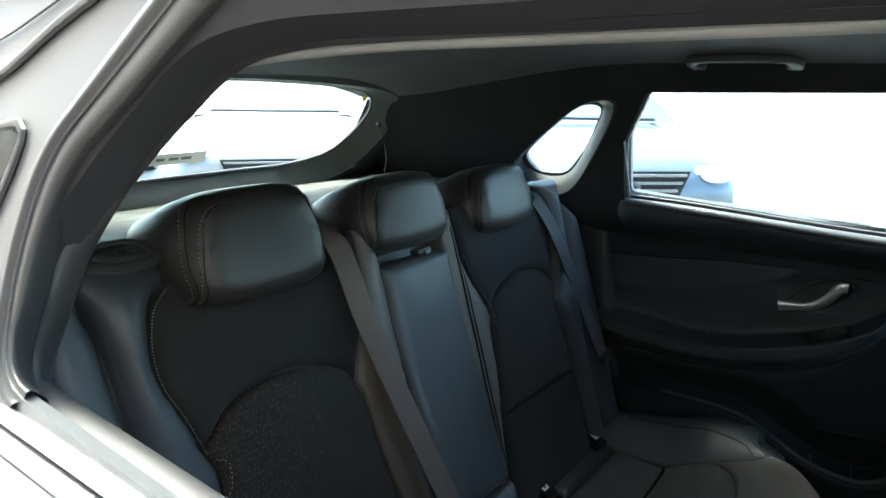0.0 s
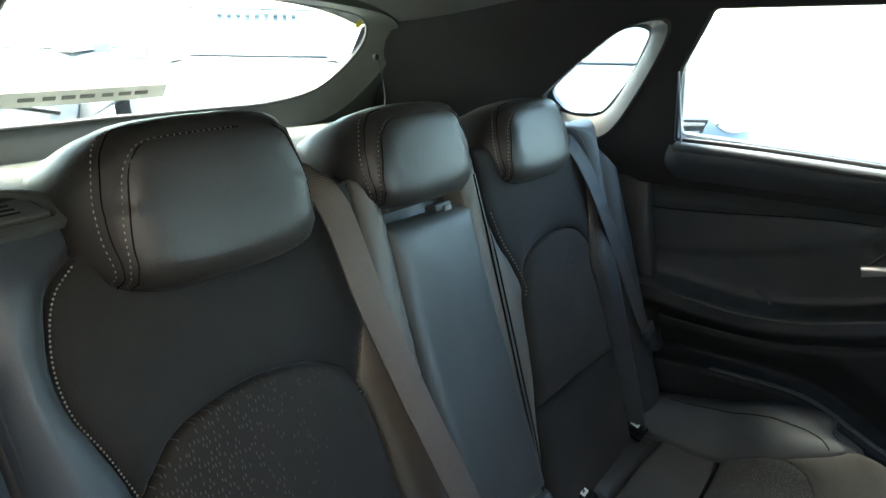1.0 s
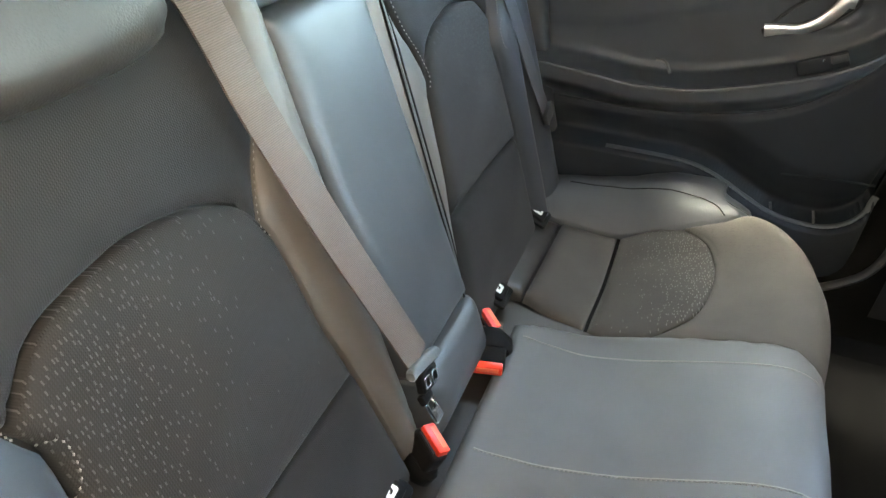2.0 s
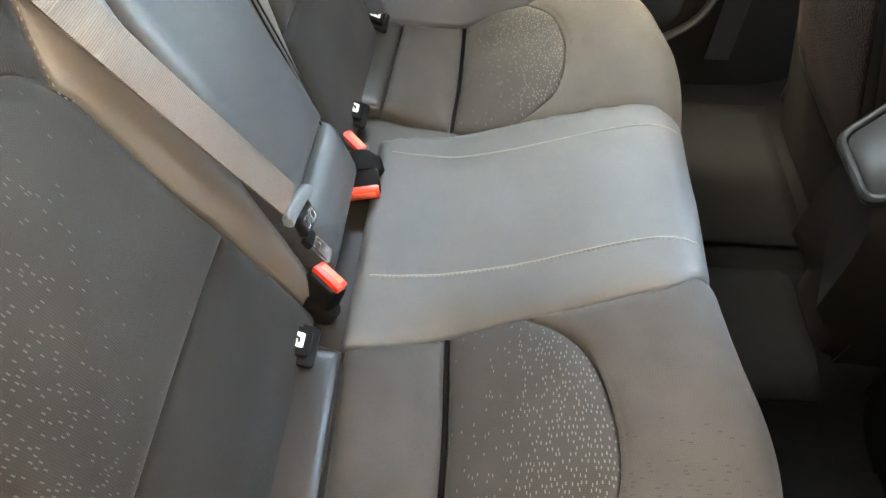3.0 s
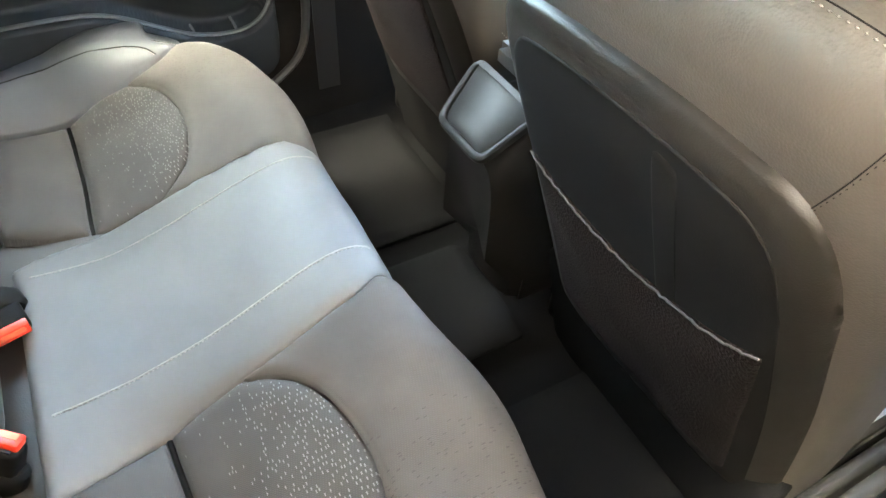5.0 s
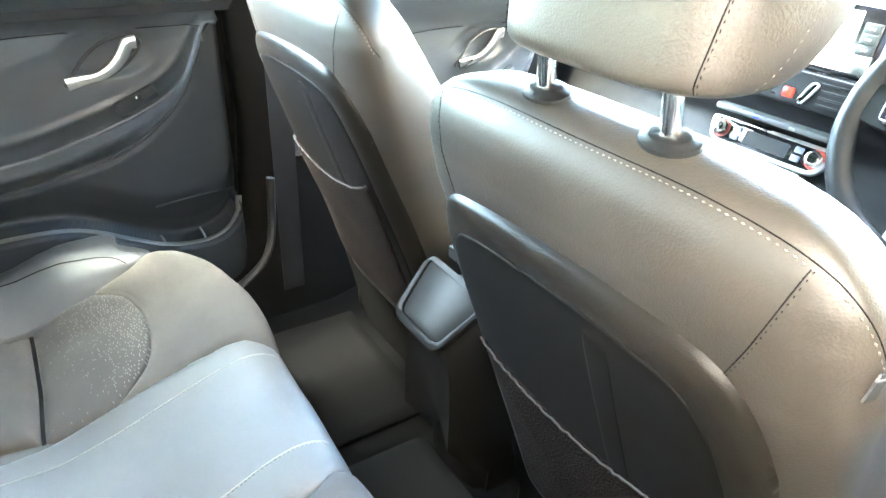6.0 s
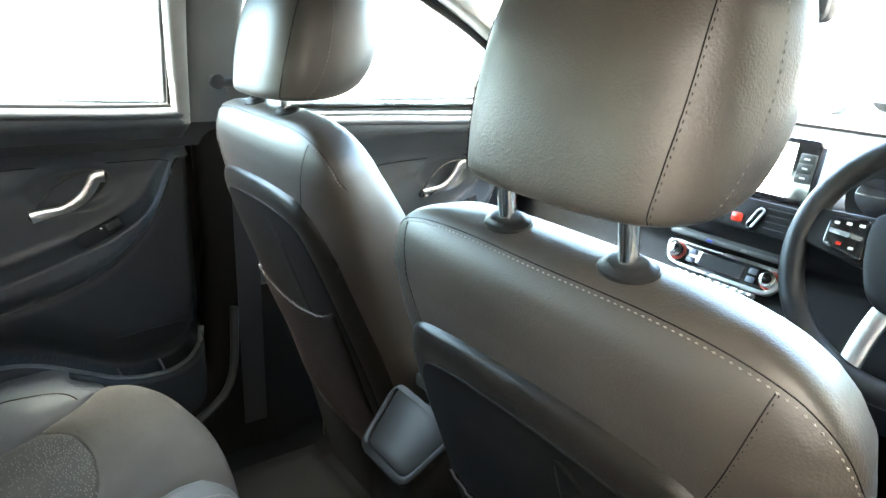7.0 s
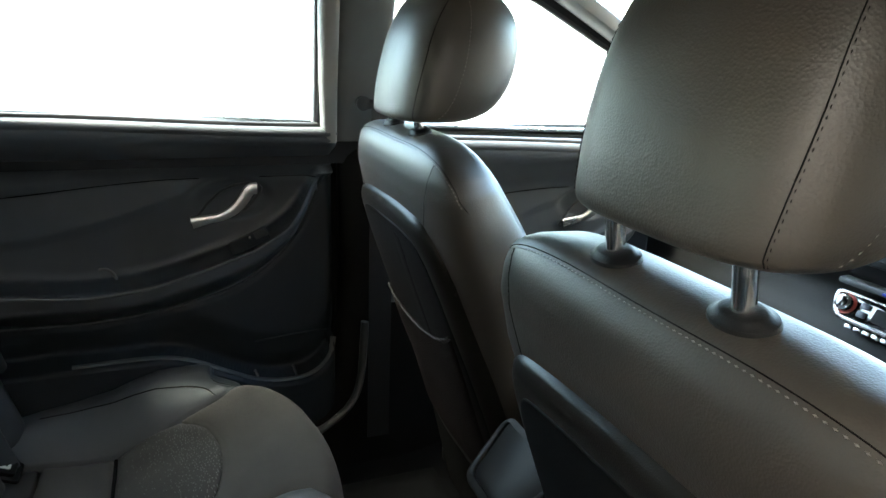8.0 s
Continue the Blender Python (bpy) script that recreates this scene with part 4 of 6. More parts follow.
# belt guide on the left middle pillar
bg = thing("belt_guide", "black seat belt guide on the middle pillar", "belt guide")
block("guide", (0.02, 0.075, 0.018), pose(-0.622, 0.705, 1.113, 0, 8, 0), DARK, bg, bevel=0.006, seg=3)
lathe("bolt_cap", [(0.002, 0), (0.014, 0), (0.014, 0.012), (0.004, 0.016)], Matrix.Translation((-0.626, 0.678, 1.115)) @ Matrix.Rotation(math.pi / 2, 4, "Y"), DARK, bg)
tube("webbing", [(-0.632, 0.725, 1.105), (-0.650, 0.728, 0.76), (-0.655, 0.728, 0.33)], [(-0.026, -0.001), (0.026, -0.001), (0.026, 0.001), (-0.026, 0.001)], WEB_DARK, bg, "black belt webbing", ups=(1, 0, 0.1))


# ---- rear seat ----
SLOPE = math.atan(0.30)
CA, SA = math.cos(SLOPE), math.sin(SLOPE)
BACK_N = (0, CA, SA)


def on_back(u, v, h):
    return (u, -v * SA + h * CA, 0.5 + v * CA + h * SA)


seat = thing("rear_bench", "black leather and fabric rear bench with three headrests", "car seat")


ROLL = radians(46)
ROLL_A = np.linspace(0.59, 0.79, 81)
ROLL_T = ROLL * np.array([sm(a, 0.59, 0.65) for a in ROLL_A])
ROLL_V = 0.59 + np.r_[0, np.cumsum(np.cos(ROLL_T[:-1]) * 0.0025)]
ROLL_H = -np.r_[0, np.cumsum(np.sin(ROLL_T[:-1]) * 0.0025)]


def rolled(c):
    """The back's surface with its upper end rolled rearwards."""
    def S(s, a, h):
        if a <= 0.59:
            return on_back(c + s, a, h)
        t, v, k = (float(np.interp(a, ROLL_A, q)) for q in (ROLL_T, ROLL_V, ROLL_H))
        return on_back(c + s, v + h * math.sin(t), k + h * math.cos(t))
    return S


def backrest_half(c, flip, fold):
    """One outer seat's back: c is its middle, flip 1 where its outer side is to the right, fold the height of its lower fold."""
    def S(s, v, h):
        return on_back(c + flip * s, v, h)

    arc = [(-0.137, 0.388), (-0.113, 0.433), (-0.068, 0.458), (0.0, 0.470), (0.058, 0.466), (0.106, 0.453), (0.149, 0.413)]
    seam = [(0.149, 0.413), (0.167, 0.471), (0.182, 0.510), (0.186, 0.545), (0.181, 0.580), (0.169, 0.610), (0.148, 0.630), (0.120, 0.642)]
    inner = [(-0.137, 0.388), (-0.130, 0.405), (-0.146, 0.445), (-0.172, 0.490), (-0.190, 0.55), (-0.195, 0.645)]
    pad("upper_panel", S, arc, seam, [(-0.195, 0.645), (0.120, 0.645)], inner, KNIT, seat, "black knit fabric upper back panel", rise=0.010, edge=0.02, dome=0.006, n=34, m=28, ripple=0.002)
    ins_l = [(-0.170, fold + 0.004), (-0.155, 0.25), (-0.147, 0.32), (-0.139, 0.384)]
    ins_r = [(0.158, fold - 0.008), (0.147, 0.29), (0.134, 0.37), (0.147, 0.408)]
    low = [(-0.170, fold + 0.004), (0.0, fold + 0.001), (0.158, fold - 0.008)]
    pad("insert", S, low, ins_r, [(s, v - 0.003) for s, v in arc], ins_l, BACK_DASH_SHADED, seat, "fabric back insert with pale flecks, shade put into its colour", rise=0.012, edge=0.022, dome=0.012, n=34, m=30, ripple=0.002,
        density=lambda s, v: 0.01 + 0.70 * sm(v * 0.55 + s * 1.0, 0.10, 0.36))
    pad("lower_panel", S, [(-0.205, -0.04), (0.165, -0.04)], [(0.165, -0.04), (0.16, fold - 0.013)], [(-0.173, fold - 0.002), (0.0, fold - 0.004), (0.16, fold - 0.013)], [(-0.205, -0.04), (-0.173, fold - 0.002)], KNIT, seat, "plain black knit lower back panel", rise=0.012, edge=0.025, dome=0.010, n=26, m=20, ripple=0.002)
    out_l = [(0.169, -0.04), (0.164, 0.176), (0.152, 0.29), (0.140, 0.368), (0.153, 0.41), (0.171, 0.470), (0.186, 0.510), (0.190, 0.545), (0.185, 0.582), (0.173, 0.614), (0.150, 0.635), (0.124, 0.650)]
    if flip > 0:  # the shoulder rolls back to carry the release lever
        out_l += [(0.113, 0.68), (0.110, 0.722)]
        out_r = [(0.222, -0.04), (0.226, 0.30), (0.229, 0.46), (0.233, 0.56), (0.241, 0.61), (0.249, 0.66), (0.251, 0.722)]
        outer = pad("outer_bolster", rolled(c), [(0.169, -0.04), (0.222, -0.04)], out_r, [out_l[-1], out_r[-1]], out_l, BOLSTER_SKYLIT, seat, "grey-black leather side bolster and shoulder", rise=0.022, edge=0.03, dome=0.008, n=24, m=60, skirt=0.06, ripple=0.0015)
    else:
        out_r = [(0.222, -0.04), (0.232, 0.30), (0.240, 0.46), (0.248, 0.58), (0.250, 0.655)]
        outer = pad("outer_bolster", S, [(0.169, -0.04), (0.222, -0.04)], out_r, [out_l[-1], out_r[-1]], out_l, BOLSTER_SKYLIT, seat, "black leather side bolster, blue sky light in its colour", rise=0.022, edge=0.03, dome=0.012, n=22, m=44, skirt=0.06, ripple=0.0015)
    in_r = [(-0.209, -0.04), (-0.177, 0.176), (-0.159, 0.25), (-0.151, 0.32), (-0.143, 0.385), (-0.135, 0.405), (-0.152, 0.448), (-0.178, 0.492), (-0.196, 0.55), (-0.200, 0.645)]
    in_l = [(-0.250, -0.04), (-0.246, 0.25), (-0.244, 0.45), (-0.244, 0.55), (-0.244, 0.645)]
    ib = pad("inner_bolster", S, [(-0.250, -0.04), (-0.209, -0.04)], in_r, [(-0.244, 0.645), (-0.200, 0.645)], in_l, WARM_LIT, seat, "leather inner bolster with warm light put into its colour", rise=0.017, edge=0.045, dome=0.004, n=18, m=44, skirt=0.05, ripple=0.0012)
    # seams with pale thread
    sp = curve([(s + 0.006, v) for s, v in seam[:-1]], 60)
    stitch_row("seam_thread", [S(a, b, 0.023) for a, b in sp], BACK_N, seat, 0.0030, 0.0012, 0.0012)
    sp = curve([(s + 0.004, v) for s, v in inner[:5]], 40)
    stitch_row("seam_thread", [S(a, b, 0.010) for a, b in sp], BACK_N, seat, 0.0042, 0.003, 0.0010)
    sp = curve([(0.150, 0.405), (0.134, 0.392), (0.138, 0.362), (0.152, 0.352)], 24)
    stitch_row("seam_thread", [S(a, b, 0.030) for a, b in sp], BACK_N, seat, 0.0036, 0.0028, 0.0011)
    return ib, outer


_, right_outer = backrest_half(0.36, 1, 0.172)
left_inner, _ = backrest_half(-0.31, -1, 0.192)

# carcass behind the pads
for x0, x1 in ((0.115, 0.605), (-0.555, -0.075)):
    bm = bmesh.new()
    bmesh.ops.create_cube(bm, size=1, matrix=Matrix.Diagonal((x1 - x0, 0.115, 0.70, 1)))
    bmesh.ops.bevel(bm, geom=bm.edges[:], offset=0.025, segments=4, affect="EDGES", profile=0.5)
    bmesh.ops.transform(bm, matrix=Matrix.Translation(on_back((x0 + x1) / 2, 0.308, -0.068)) @ Matrix.Rotation(SLOPE, 4, "X"), verts=bm.verts)
    part("back_frame", bm, LEATHER, seat, "black leather back edge")
block("centre_frame", (0.19, 0.09, 0.66), Matrix.Translation(on_back(0.015, 0.295, -0.075)) @ Matrix.Rotation(SLOPE, 4, "X"), LEATHER, seat, bevel=0.02, seg=3)


# fold-down middle part
def on_mid(u, v, h):
    return on_back(u, v, h + 0.020 * (1 - sm(v, 0.0, 0.55)) - 0.004)


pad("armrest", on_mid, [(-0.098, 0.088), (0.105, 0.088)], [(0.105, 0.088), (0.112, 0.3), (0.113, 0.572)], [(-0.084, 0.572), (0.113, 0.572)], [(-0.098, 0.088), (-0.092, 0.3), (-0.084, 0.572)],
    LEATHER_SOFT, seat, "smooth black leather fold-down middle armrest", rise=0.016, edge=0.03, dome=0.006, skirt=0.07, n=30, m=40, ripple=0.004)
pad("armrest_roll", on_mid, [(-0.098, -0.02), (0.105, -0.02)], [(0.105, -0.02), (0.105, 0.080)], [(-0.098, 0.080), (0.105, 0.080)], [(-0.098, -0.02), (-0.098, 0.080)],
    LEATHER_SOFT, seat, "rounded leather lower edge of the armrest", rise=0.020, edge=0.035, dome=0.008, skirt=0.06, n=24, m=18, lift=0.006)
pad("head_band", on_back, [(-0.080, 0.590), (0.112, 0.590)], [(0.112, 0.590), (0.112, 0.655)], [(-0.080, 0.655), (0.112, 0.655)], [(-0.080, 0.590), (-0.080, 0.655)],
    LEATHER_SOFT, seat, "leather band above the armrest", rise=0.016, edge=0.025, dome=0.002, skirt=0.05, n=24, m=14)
block("latch", (0.038, 0.022, 0.011), Matrix.Translation(on_back(0.004, 0.578, 0.010)) @ Matrix.Rotation(SLOPE, 4, "X"), PLASTIC, seat, "small black pull loop", bevel=0.003)
block("latch_tab", (0.016, 0.008, 0.008), Matrix.Translation(on_back(0.000, 0.575, 0.021)) @ Matrix.Rotation(SLOPE, 4, "X"), PLASTIC_GREY, seat, bevel=0.002)
# the zip-like twin edge beside the armrest
for u, mat in ((-0.092, SEAM), (-0.0965, PLASTIC_GREY), (-0.101, SEAM)):
    line, nn = drape(left_inner, [on_back(u, 0.05 + 0.56 * k, 0.06) for k in np.linspace(0, 1, 40)], tuple(-c for c in BACK_N), 0.0006)
    tube("edge_piping", line, round_section(0.0017, n=6), mat, seat)



def rear_headrest(c, v0, v1, wide, nm, thick=1.0):
    hr = new(nm)
    hr.parent = seat
    tagged(hr, "low black leather wing headrest with pale seams")
    hv = v1 - v0
    spec = [  # depth, bottom, top, half width, corner power
        (0.0468, v0 + hv * 0.47, v1 - hv * 0.47, wide * 0.10, 0.8), (0.0467, v0 + hv * 0.36, v1 - hv * 0.36, wide * 0.35, 0.75), (0.0465, v0 + hv * 0.25, v1 - hv * 0.25, wide * 0.58, 0.70), (0.046, v0 + 0.024, v1 - 0.026, wide * 0.74, 0.66), (0.043, v0 + 0.011, v1 - 0.013, wide * 0.88, 0.62), (0.034, v0 + 0.002, v1 - 0.004, wide * 0.97, 0.60),
        (0.018, v0, v1, wide * 1.02, 0.58), (0.0, v0 + 0.004, v1 + 0.003, wide * 1.03, 0.58), (-0.03, v0 + 0.030, v1 + 0.002, wide * 1.01, 0.60),
        (-0.06, v0 + hv * 0.50, v1 - 0.004, wide * 0.95, 0.62), (-0.085, v0 + hv * 0.68, v1 - 0.012, wide * 0.86, 0.65), (-0.100, v0 + hv * 0.78, v1 - 0.022, wide * 0.7, 0.7)]
    rings = []
    for h, a, b, w, pw in spec:
        h *= thick if h > 0 else 1
        sec = round_section(w, (b - a) / 2, 72, pw)
        rings.append([on_back(c + x * (1 - 0.10 * (y / ((b - a) / 2) > 0) * abs(y) / (b - a) * 2), (a + b) / 2 + y, h - 0.006 * (x / wide) ** 2 - 0.85 * max(0.0, abs(x) - 0.76 * wide)) for x, y in sec])
    body = loft("cushion", rings, LEATHER, hr, "black leather cushion")
    toward = (0, -CA, -SA)
    wing = [(0.84, -0.02), (0.852, 0.18), (0.884, 0.354), (0.882, 0.52), (0.844, 0.68), (0.775, 0.84), (0.66, 0.935), (0.50, 0.965)]
    face = [(0.785, -0.02), (0.79, 0.095), (0.80, 0.285), (0.776, 0.481), (0.715, 0.683), (0.635, 0.80), (0.53, 0.847), (0.37, 0.857), (0.1, 0.86), (-0.2, 0.86)]
    for k, run in ((1, wing), (1, face), (-1, face[:7])):
        raw = [on_back(c + k * wide * a, v0 + hv * t, 0.02) for a, t in curve(run, 70)]
        line, nn = drape(body, raw, toward, 0.0002)
        if len(line) > 8:
            tube("seam", line, round_section(0.0007, n=6), SEAM, hr)
        line, nn = drape(body, [Vector(q) + Vector((k * 0.004, 0, 0)) for q in raw], toward, 0.0005)
        if len(line) > 8:
            stitch_row("seam_thread", line, nn, hr, 0.0036, 0.0024, 0.0009)
    for k in (-0.055, 0.055):
        tube("post", [on_back(c + k, v0 + 0.03, -0.035), on_back(c + k, v0 - 0.06, -0.055)], round_section(0.006, n=12), STEEL, hr, "steel post")
        lathe("collar", [(0.008, 0.0), (0.017, 0.0), (0.016, 0.008), (0.007, 0.010)], Matrix.Translation(on_back(c + k, 0.652, -0.05)) @ Matrix.Rotation(SLOPE, 4, "X"), PLASTIC, hr)
    return hr


rear_headrest(0.371, 0.584, 0.742, 0.128, "headrest", 1.3)
rear_headrest(0.035, 0.592, 0.728, 0.122, "headrest")
rear_headrest(-0.285, 0.572, 0.712, 0.130, "headrest")

# seat cushion
PROFILE = curve([(-0.060, 0.488), (0.000, 0.480), (0.070, 0.471), (0.130, 0.462), (0.190, 0.460), (0.260, 0.483), (0.330, 0.515), (0.400, 0.544), (0.450, 0.560), (0.482, 0.560), (0.505, 0.545), (0.517, 0.513), (0.519, 0.475), (0.507, 0.390), (0.490, 0.290)], 400)
PS = np.r_[0, np.cumsum(np.linalg.norm(np.diff(PROFILE, axis=0), axis=1))]
TOP_END = int(np.argmax(PROFILE[:, 0]))


def along(y):
    """The distance along the cushion's profile at which it reaches y on top."""
    return float(np.interp(y, PROFILE[:TOP_END, 0], PS[:TOP_END]))


SIDE_Y = [-0.06, 0.0, 0.10, 0.151, 0.214, 0.276, 0.357, 0.452, 0.50]
SIDE_Z = [0.505, 0.502, 0.512, 0.520, 0.534, 0.545, 0.540, 0.515, 0.496]
SIDE_W = [along(y) for y in SIDE_Y]
SIDE_D = [z - float(np.interp(w, PS, PROFILE[:, 1])) for z, w in zip(SIDE_Z, SIDE_W)]


def on_cushion(u, w, h):
    i = np.interp(w, PS, np.arange(400))
    a, b = int(max(i - 1, 0)), int(min(i + 2, 399))
    t = PROFILE[b] - PROFILE[a]
    t = t / np.linalg.norm(t)
    y = np.interp(w, PS, PROFILE[:, 0])
    z = np.interp(w, PS, PROFILE[:, 1])
    bulge = 0.026 * math.exp(-(((abs(u) - 0.345) / 0.13) ** 2)) - 0.03 * sm(abs(u), 0.46, 0.62)
    raise_side = float(np.interp(w, SIDE_W, SIDE_D)) * sm(abs(u), 0.50, 0.62)
    raise_side += 0.015 * (1 - sm(abs(u), 0.11, 0.20)) * math.exp(-(((y - 0.19) / 0.10) ** 2))
    y_out = y - t[1] * h + bulge * sm(y, 0.28, 0.5)
    if u < 0:  # the left front corner is rounded off and stands a little higher
        raise_side += 0.014 * sm(-u, 0.42, 0.53) * sm(y, 0.15, 0.28)
        y_out -= (0.014 * sm(-u, 0.22, 0.42) + 0.070 * sm(-u, 0.44, 0.62)) * sm(y, 0.36, 0.50)
    else:
        y_out -= 0.022 * sm(u, 0.50, 0.57) * sm(y, 0.36, 0.50)
    return (u, y_out, z + t[0] * (h + raise_side))


FRONT = along(0.49) + 0.20


def cushion_half(c, flip, dy):
    def S(s, w, h):
        return on_cushion(c + flip * s, w, h)

    y = lambda q: along(q + dy * sm(q, 0.0, 0.12) * (1 - sm(q, 0.40, 0.47)))  # noqa: E731
    pad("rear_strip", S, [(-0.135, y(-0.05)), (0.135, y(-0.05))], [(0.135, y(-0.05)), (0.135, y(0.072))], [(-0.118, y(0.062)), (0.135, y(0.072))], [(-0.135, y(-0.05)), (-0.118, y(0.062))], LEATHER, seat, "leather strip at the back of the cushion", rise=0.012, edge=0.025, n=24, m=14)
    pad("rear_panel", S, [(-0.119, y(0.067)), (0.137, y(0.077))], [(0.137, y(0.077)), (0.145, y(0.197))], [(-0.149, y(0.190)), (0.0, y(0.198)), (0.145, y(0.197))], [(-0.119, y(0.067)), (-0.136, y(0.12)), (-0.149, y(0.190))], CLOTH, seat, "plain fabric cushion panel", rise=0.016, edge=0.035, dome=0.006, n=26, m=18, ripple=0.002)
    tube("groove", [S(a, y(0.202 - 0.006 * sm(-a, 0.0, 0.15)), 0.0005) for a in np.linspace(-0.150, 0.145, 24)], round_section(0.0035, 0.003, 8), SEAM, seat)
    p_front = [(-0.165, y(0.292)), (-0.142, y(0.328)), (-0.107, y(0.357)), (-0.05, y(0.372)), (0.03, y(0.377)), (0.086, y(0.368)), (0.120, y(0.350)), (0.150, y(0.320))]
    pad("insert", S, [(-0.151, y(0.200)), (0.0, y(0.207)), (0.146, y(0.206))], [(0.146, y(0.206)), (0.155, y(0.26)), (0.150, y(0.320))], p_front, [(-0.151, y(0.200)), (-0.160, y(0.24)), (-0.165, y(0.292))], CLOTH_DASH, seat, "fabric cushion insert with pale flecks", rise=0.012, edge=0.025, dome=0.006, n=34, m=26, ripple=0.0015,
        density=lambda s, w: 0.03 + 0.8 * sm(w - along(0.2) + 0.25 * s, 0.01, 0.19))
    pad("front_panel", S, [(a, b + 0.005) for a, b in p_front], [(0.152, y(0.320)), (0.160, y(0.383)), (0.166, y(0.415)), (0.172, y(0.452)), (0.178, y(0.485)), (0.184, FRONT)], [(-0.215, FRONT), (0.184, FRONT)], [(-0.166, y(0.297)), (-0.170, y(0.36)), (-0.178, y(0.426)), (-0.187, y(0.468)), (-0.206, y(0.505)), (-0.213, FRONT)], CLOTH_DOTS, seat, "fabric front of the cushion with dark dots", rise=0.010, edge=0.02, dome=0.004, n=36, m=40, ripple=0.002,
        density=lambda s, w: 0.45 * sm(s, -0.06, 0.16) * (1 - 0.6 * sm(w, along(0.47), along(0.49) + 0.08)))
    side = pad("outer_bolster", S, [(0.140, y(-0.05)), (0.265, y(-0.05))], [(0.265, y(-0.05)), (0.30, y(0.2)), (0.31, y(0.42)), (0.29, y(0.49)), (0.27, FRONT)], [(0.190, FRONT), (0.27, FRONT)], [(0.140, y(-0.05)), (0.149, y(0.19)), (0.154, y(0.30)), (0.164, y(0.383)), (0.170, y(0.415)), (0.176, y(0.452)), (0.182, y(0.485)), (0.188, FRONT)], CUSHION_HIDE_LIT, seat, "black leather side bolster of the cushion, sky light in its colour", rise=0.018, edge=0.03, dome=0.008, skirt=0.10, n=22, m=44, ripple=0.0015)
    # a seam across the bolster and the stitched piping along its front edge
    for run, groove in (([(0.172, 0.412), (0.190, 0.392), (0.206, 0.355), (0.215, 0.30), (0.221, 0.24), (0.226, 0.15), (0.228, 0.05)], 0.0016), ([(0.188, 0.494), (0.202, 0.487), (0.222, 0.473), (0.245, 0.455)], 0.0018)):
        line, nn = drape(side, [S(a, y(b), 0.05) for a, b in curve(run, 50)], (0, 0.1, -1), 0.0)
        tube("piping", line, round_section(groove, groove * 0.7, 6), SEAM, seat)
        line, nn = drape(side, [S(a, y(b - 0.0045), 0.05) for a, b in curve(run, 50)], (0, 0.1, -1), 0.0004)
        stitch_row("seam_thread", line, nn, seat, 0.0032, 0.0018, 0.0008)


cushion_half(0.33, 1, 0.0)
cushion_half(-0.375, -1, -0.022)
mid_l = [(-0.178, along(0.060)), (-0.196, along(0.10)), (-0.212, along(0.16)), (-0.218, along(0.247)), (-0.207, along(0.335)), (-0.197, along(0.418)), (-0.190, along(0.48)), (-0.176, along(0.505)), (-0.168, FRONT)]
mid_r = [(0.207, along(0.062)), (0.198, along(0.106)), (0.187, along(0.15)), (0.177, along(0.20)), (0.168, along(0.26)), (0.163, along(0.30)), (0.159, along(0.36)), (0.151, along(0.426)), (0.142, along(0.468)), (0.124, along(0.505)), (0.116, FRONT)]
middle = pad("middle_pad", on_cushion, [(-0.178, along(0.060)), (-0.10, along(0.062)), (0.10, along(0.062)), (0.207, along(0.062))], mid_r, [(-0.168, FRONT), (0.116, FRONT)], mid_l, MID_PAD_LIT, seat, "smooth black leather middle of the cushion, light put into its colour", rise=0.010, edge=0.020, dome=0.005, n=44, m=60, lift=0.0, ripple=0.002)
for u0, lean_u, w_t in ((0.098, -0.055, 0.0011), (-0.150, 0.030, 0.0008)):
    line, nn = drape(middle, [on_cushion(u0 + lean_u * (y - 0.05), along(y), 0.05) for y in np.linspace(0.070, 0.497, 60)], (0, 0.15, -1), 0.0003)
    tube("fold", line, round_section(w_t * 1.2, w_t * 0.6, 6), THREAD, seat, "pale thread fold of the seam")
    line, nn = drape(middle, [on_cushion(u0 + lean_u * (y - 0.05) + 0.0022, along(y), 0.05) for y in np.linspace(0.070, 0.497, 60)], (0, 0.15, -1), 0.0002)
    stitch_row("seam_thread", line, nn, seat, 0.0052, 0.0010, w_t)
bm = bmesh.new()
bmesh.ops.create_cube(bm, size=1, matrix=Matrix.Translation((-0.02, 0.23, 0.36)) @ Matrix.Diagonal((1.26, 0.54, 0.20, 1)))
bmesh.ops.bevel(bm, geom=bm.edges[:], offset=0.03, segments=3, affect="EDGES")
part("cushion_base", bm, LEATHER, seat, "dark base of the cushion")

# fixed side bolsters between the bench back and the doors
for c, flip in ((0.36, 1), (-0.31, -1)):
    def S(s, v, h):
        return on_back(c + flip * s, v, h)
    edge_l = [(0.232, -0.06), (0.236, 0.30), (0.240, 0.46), (0.245, 0.56), (0.254, 0.62), (0.264, 0.665)] if flip > 0 else [(0.228, -0.06), (0.238, 0.30), (0.254, 0.52), (0.256, 0.60)]
    high = 0.645 if flip > 0 else 0.55
    pad("side_bolster", S, [edge_l[0], (0.330, -0.06)], [(0.330, -0.06), (0.335, 0.30), (0.325, high)], [edge_l[-1], (0.325, high)], edge_l, BOLSTER_SKYLIT, seat, "black leather fixed side bolster, blue sky light in its colour", rise=0.03, edge=0.045, dome=0.008, skirt=0.10, n=20, m=36, lift=-0.004)

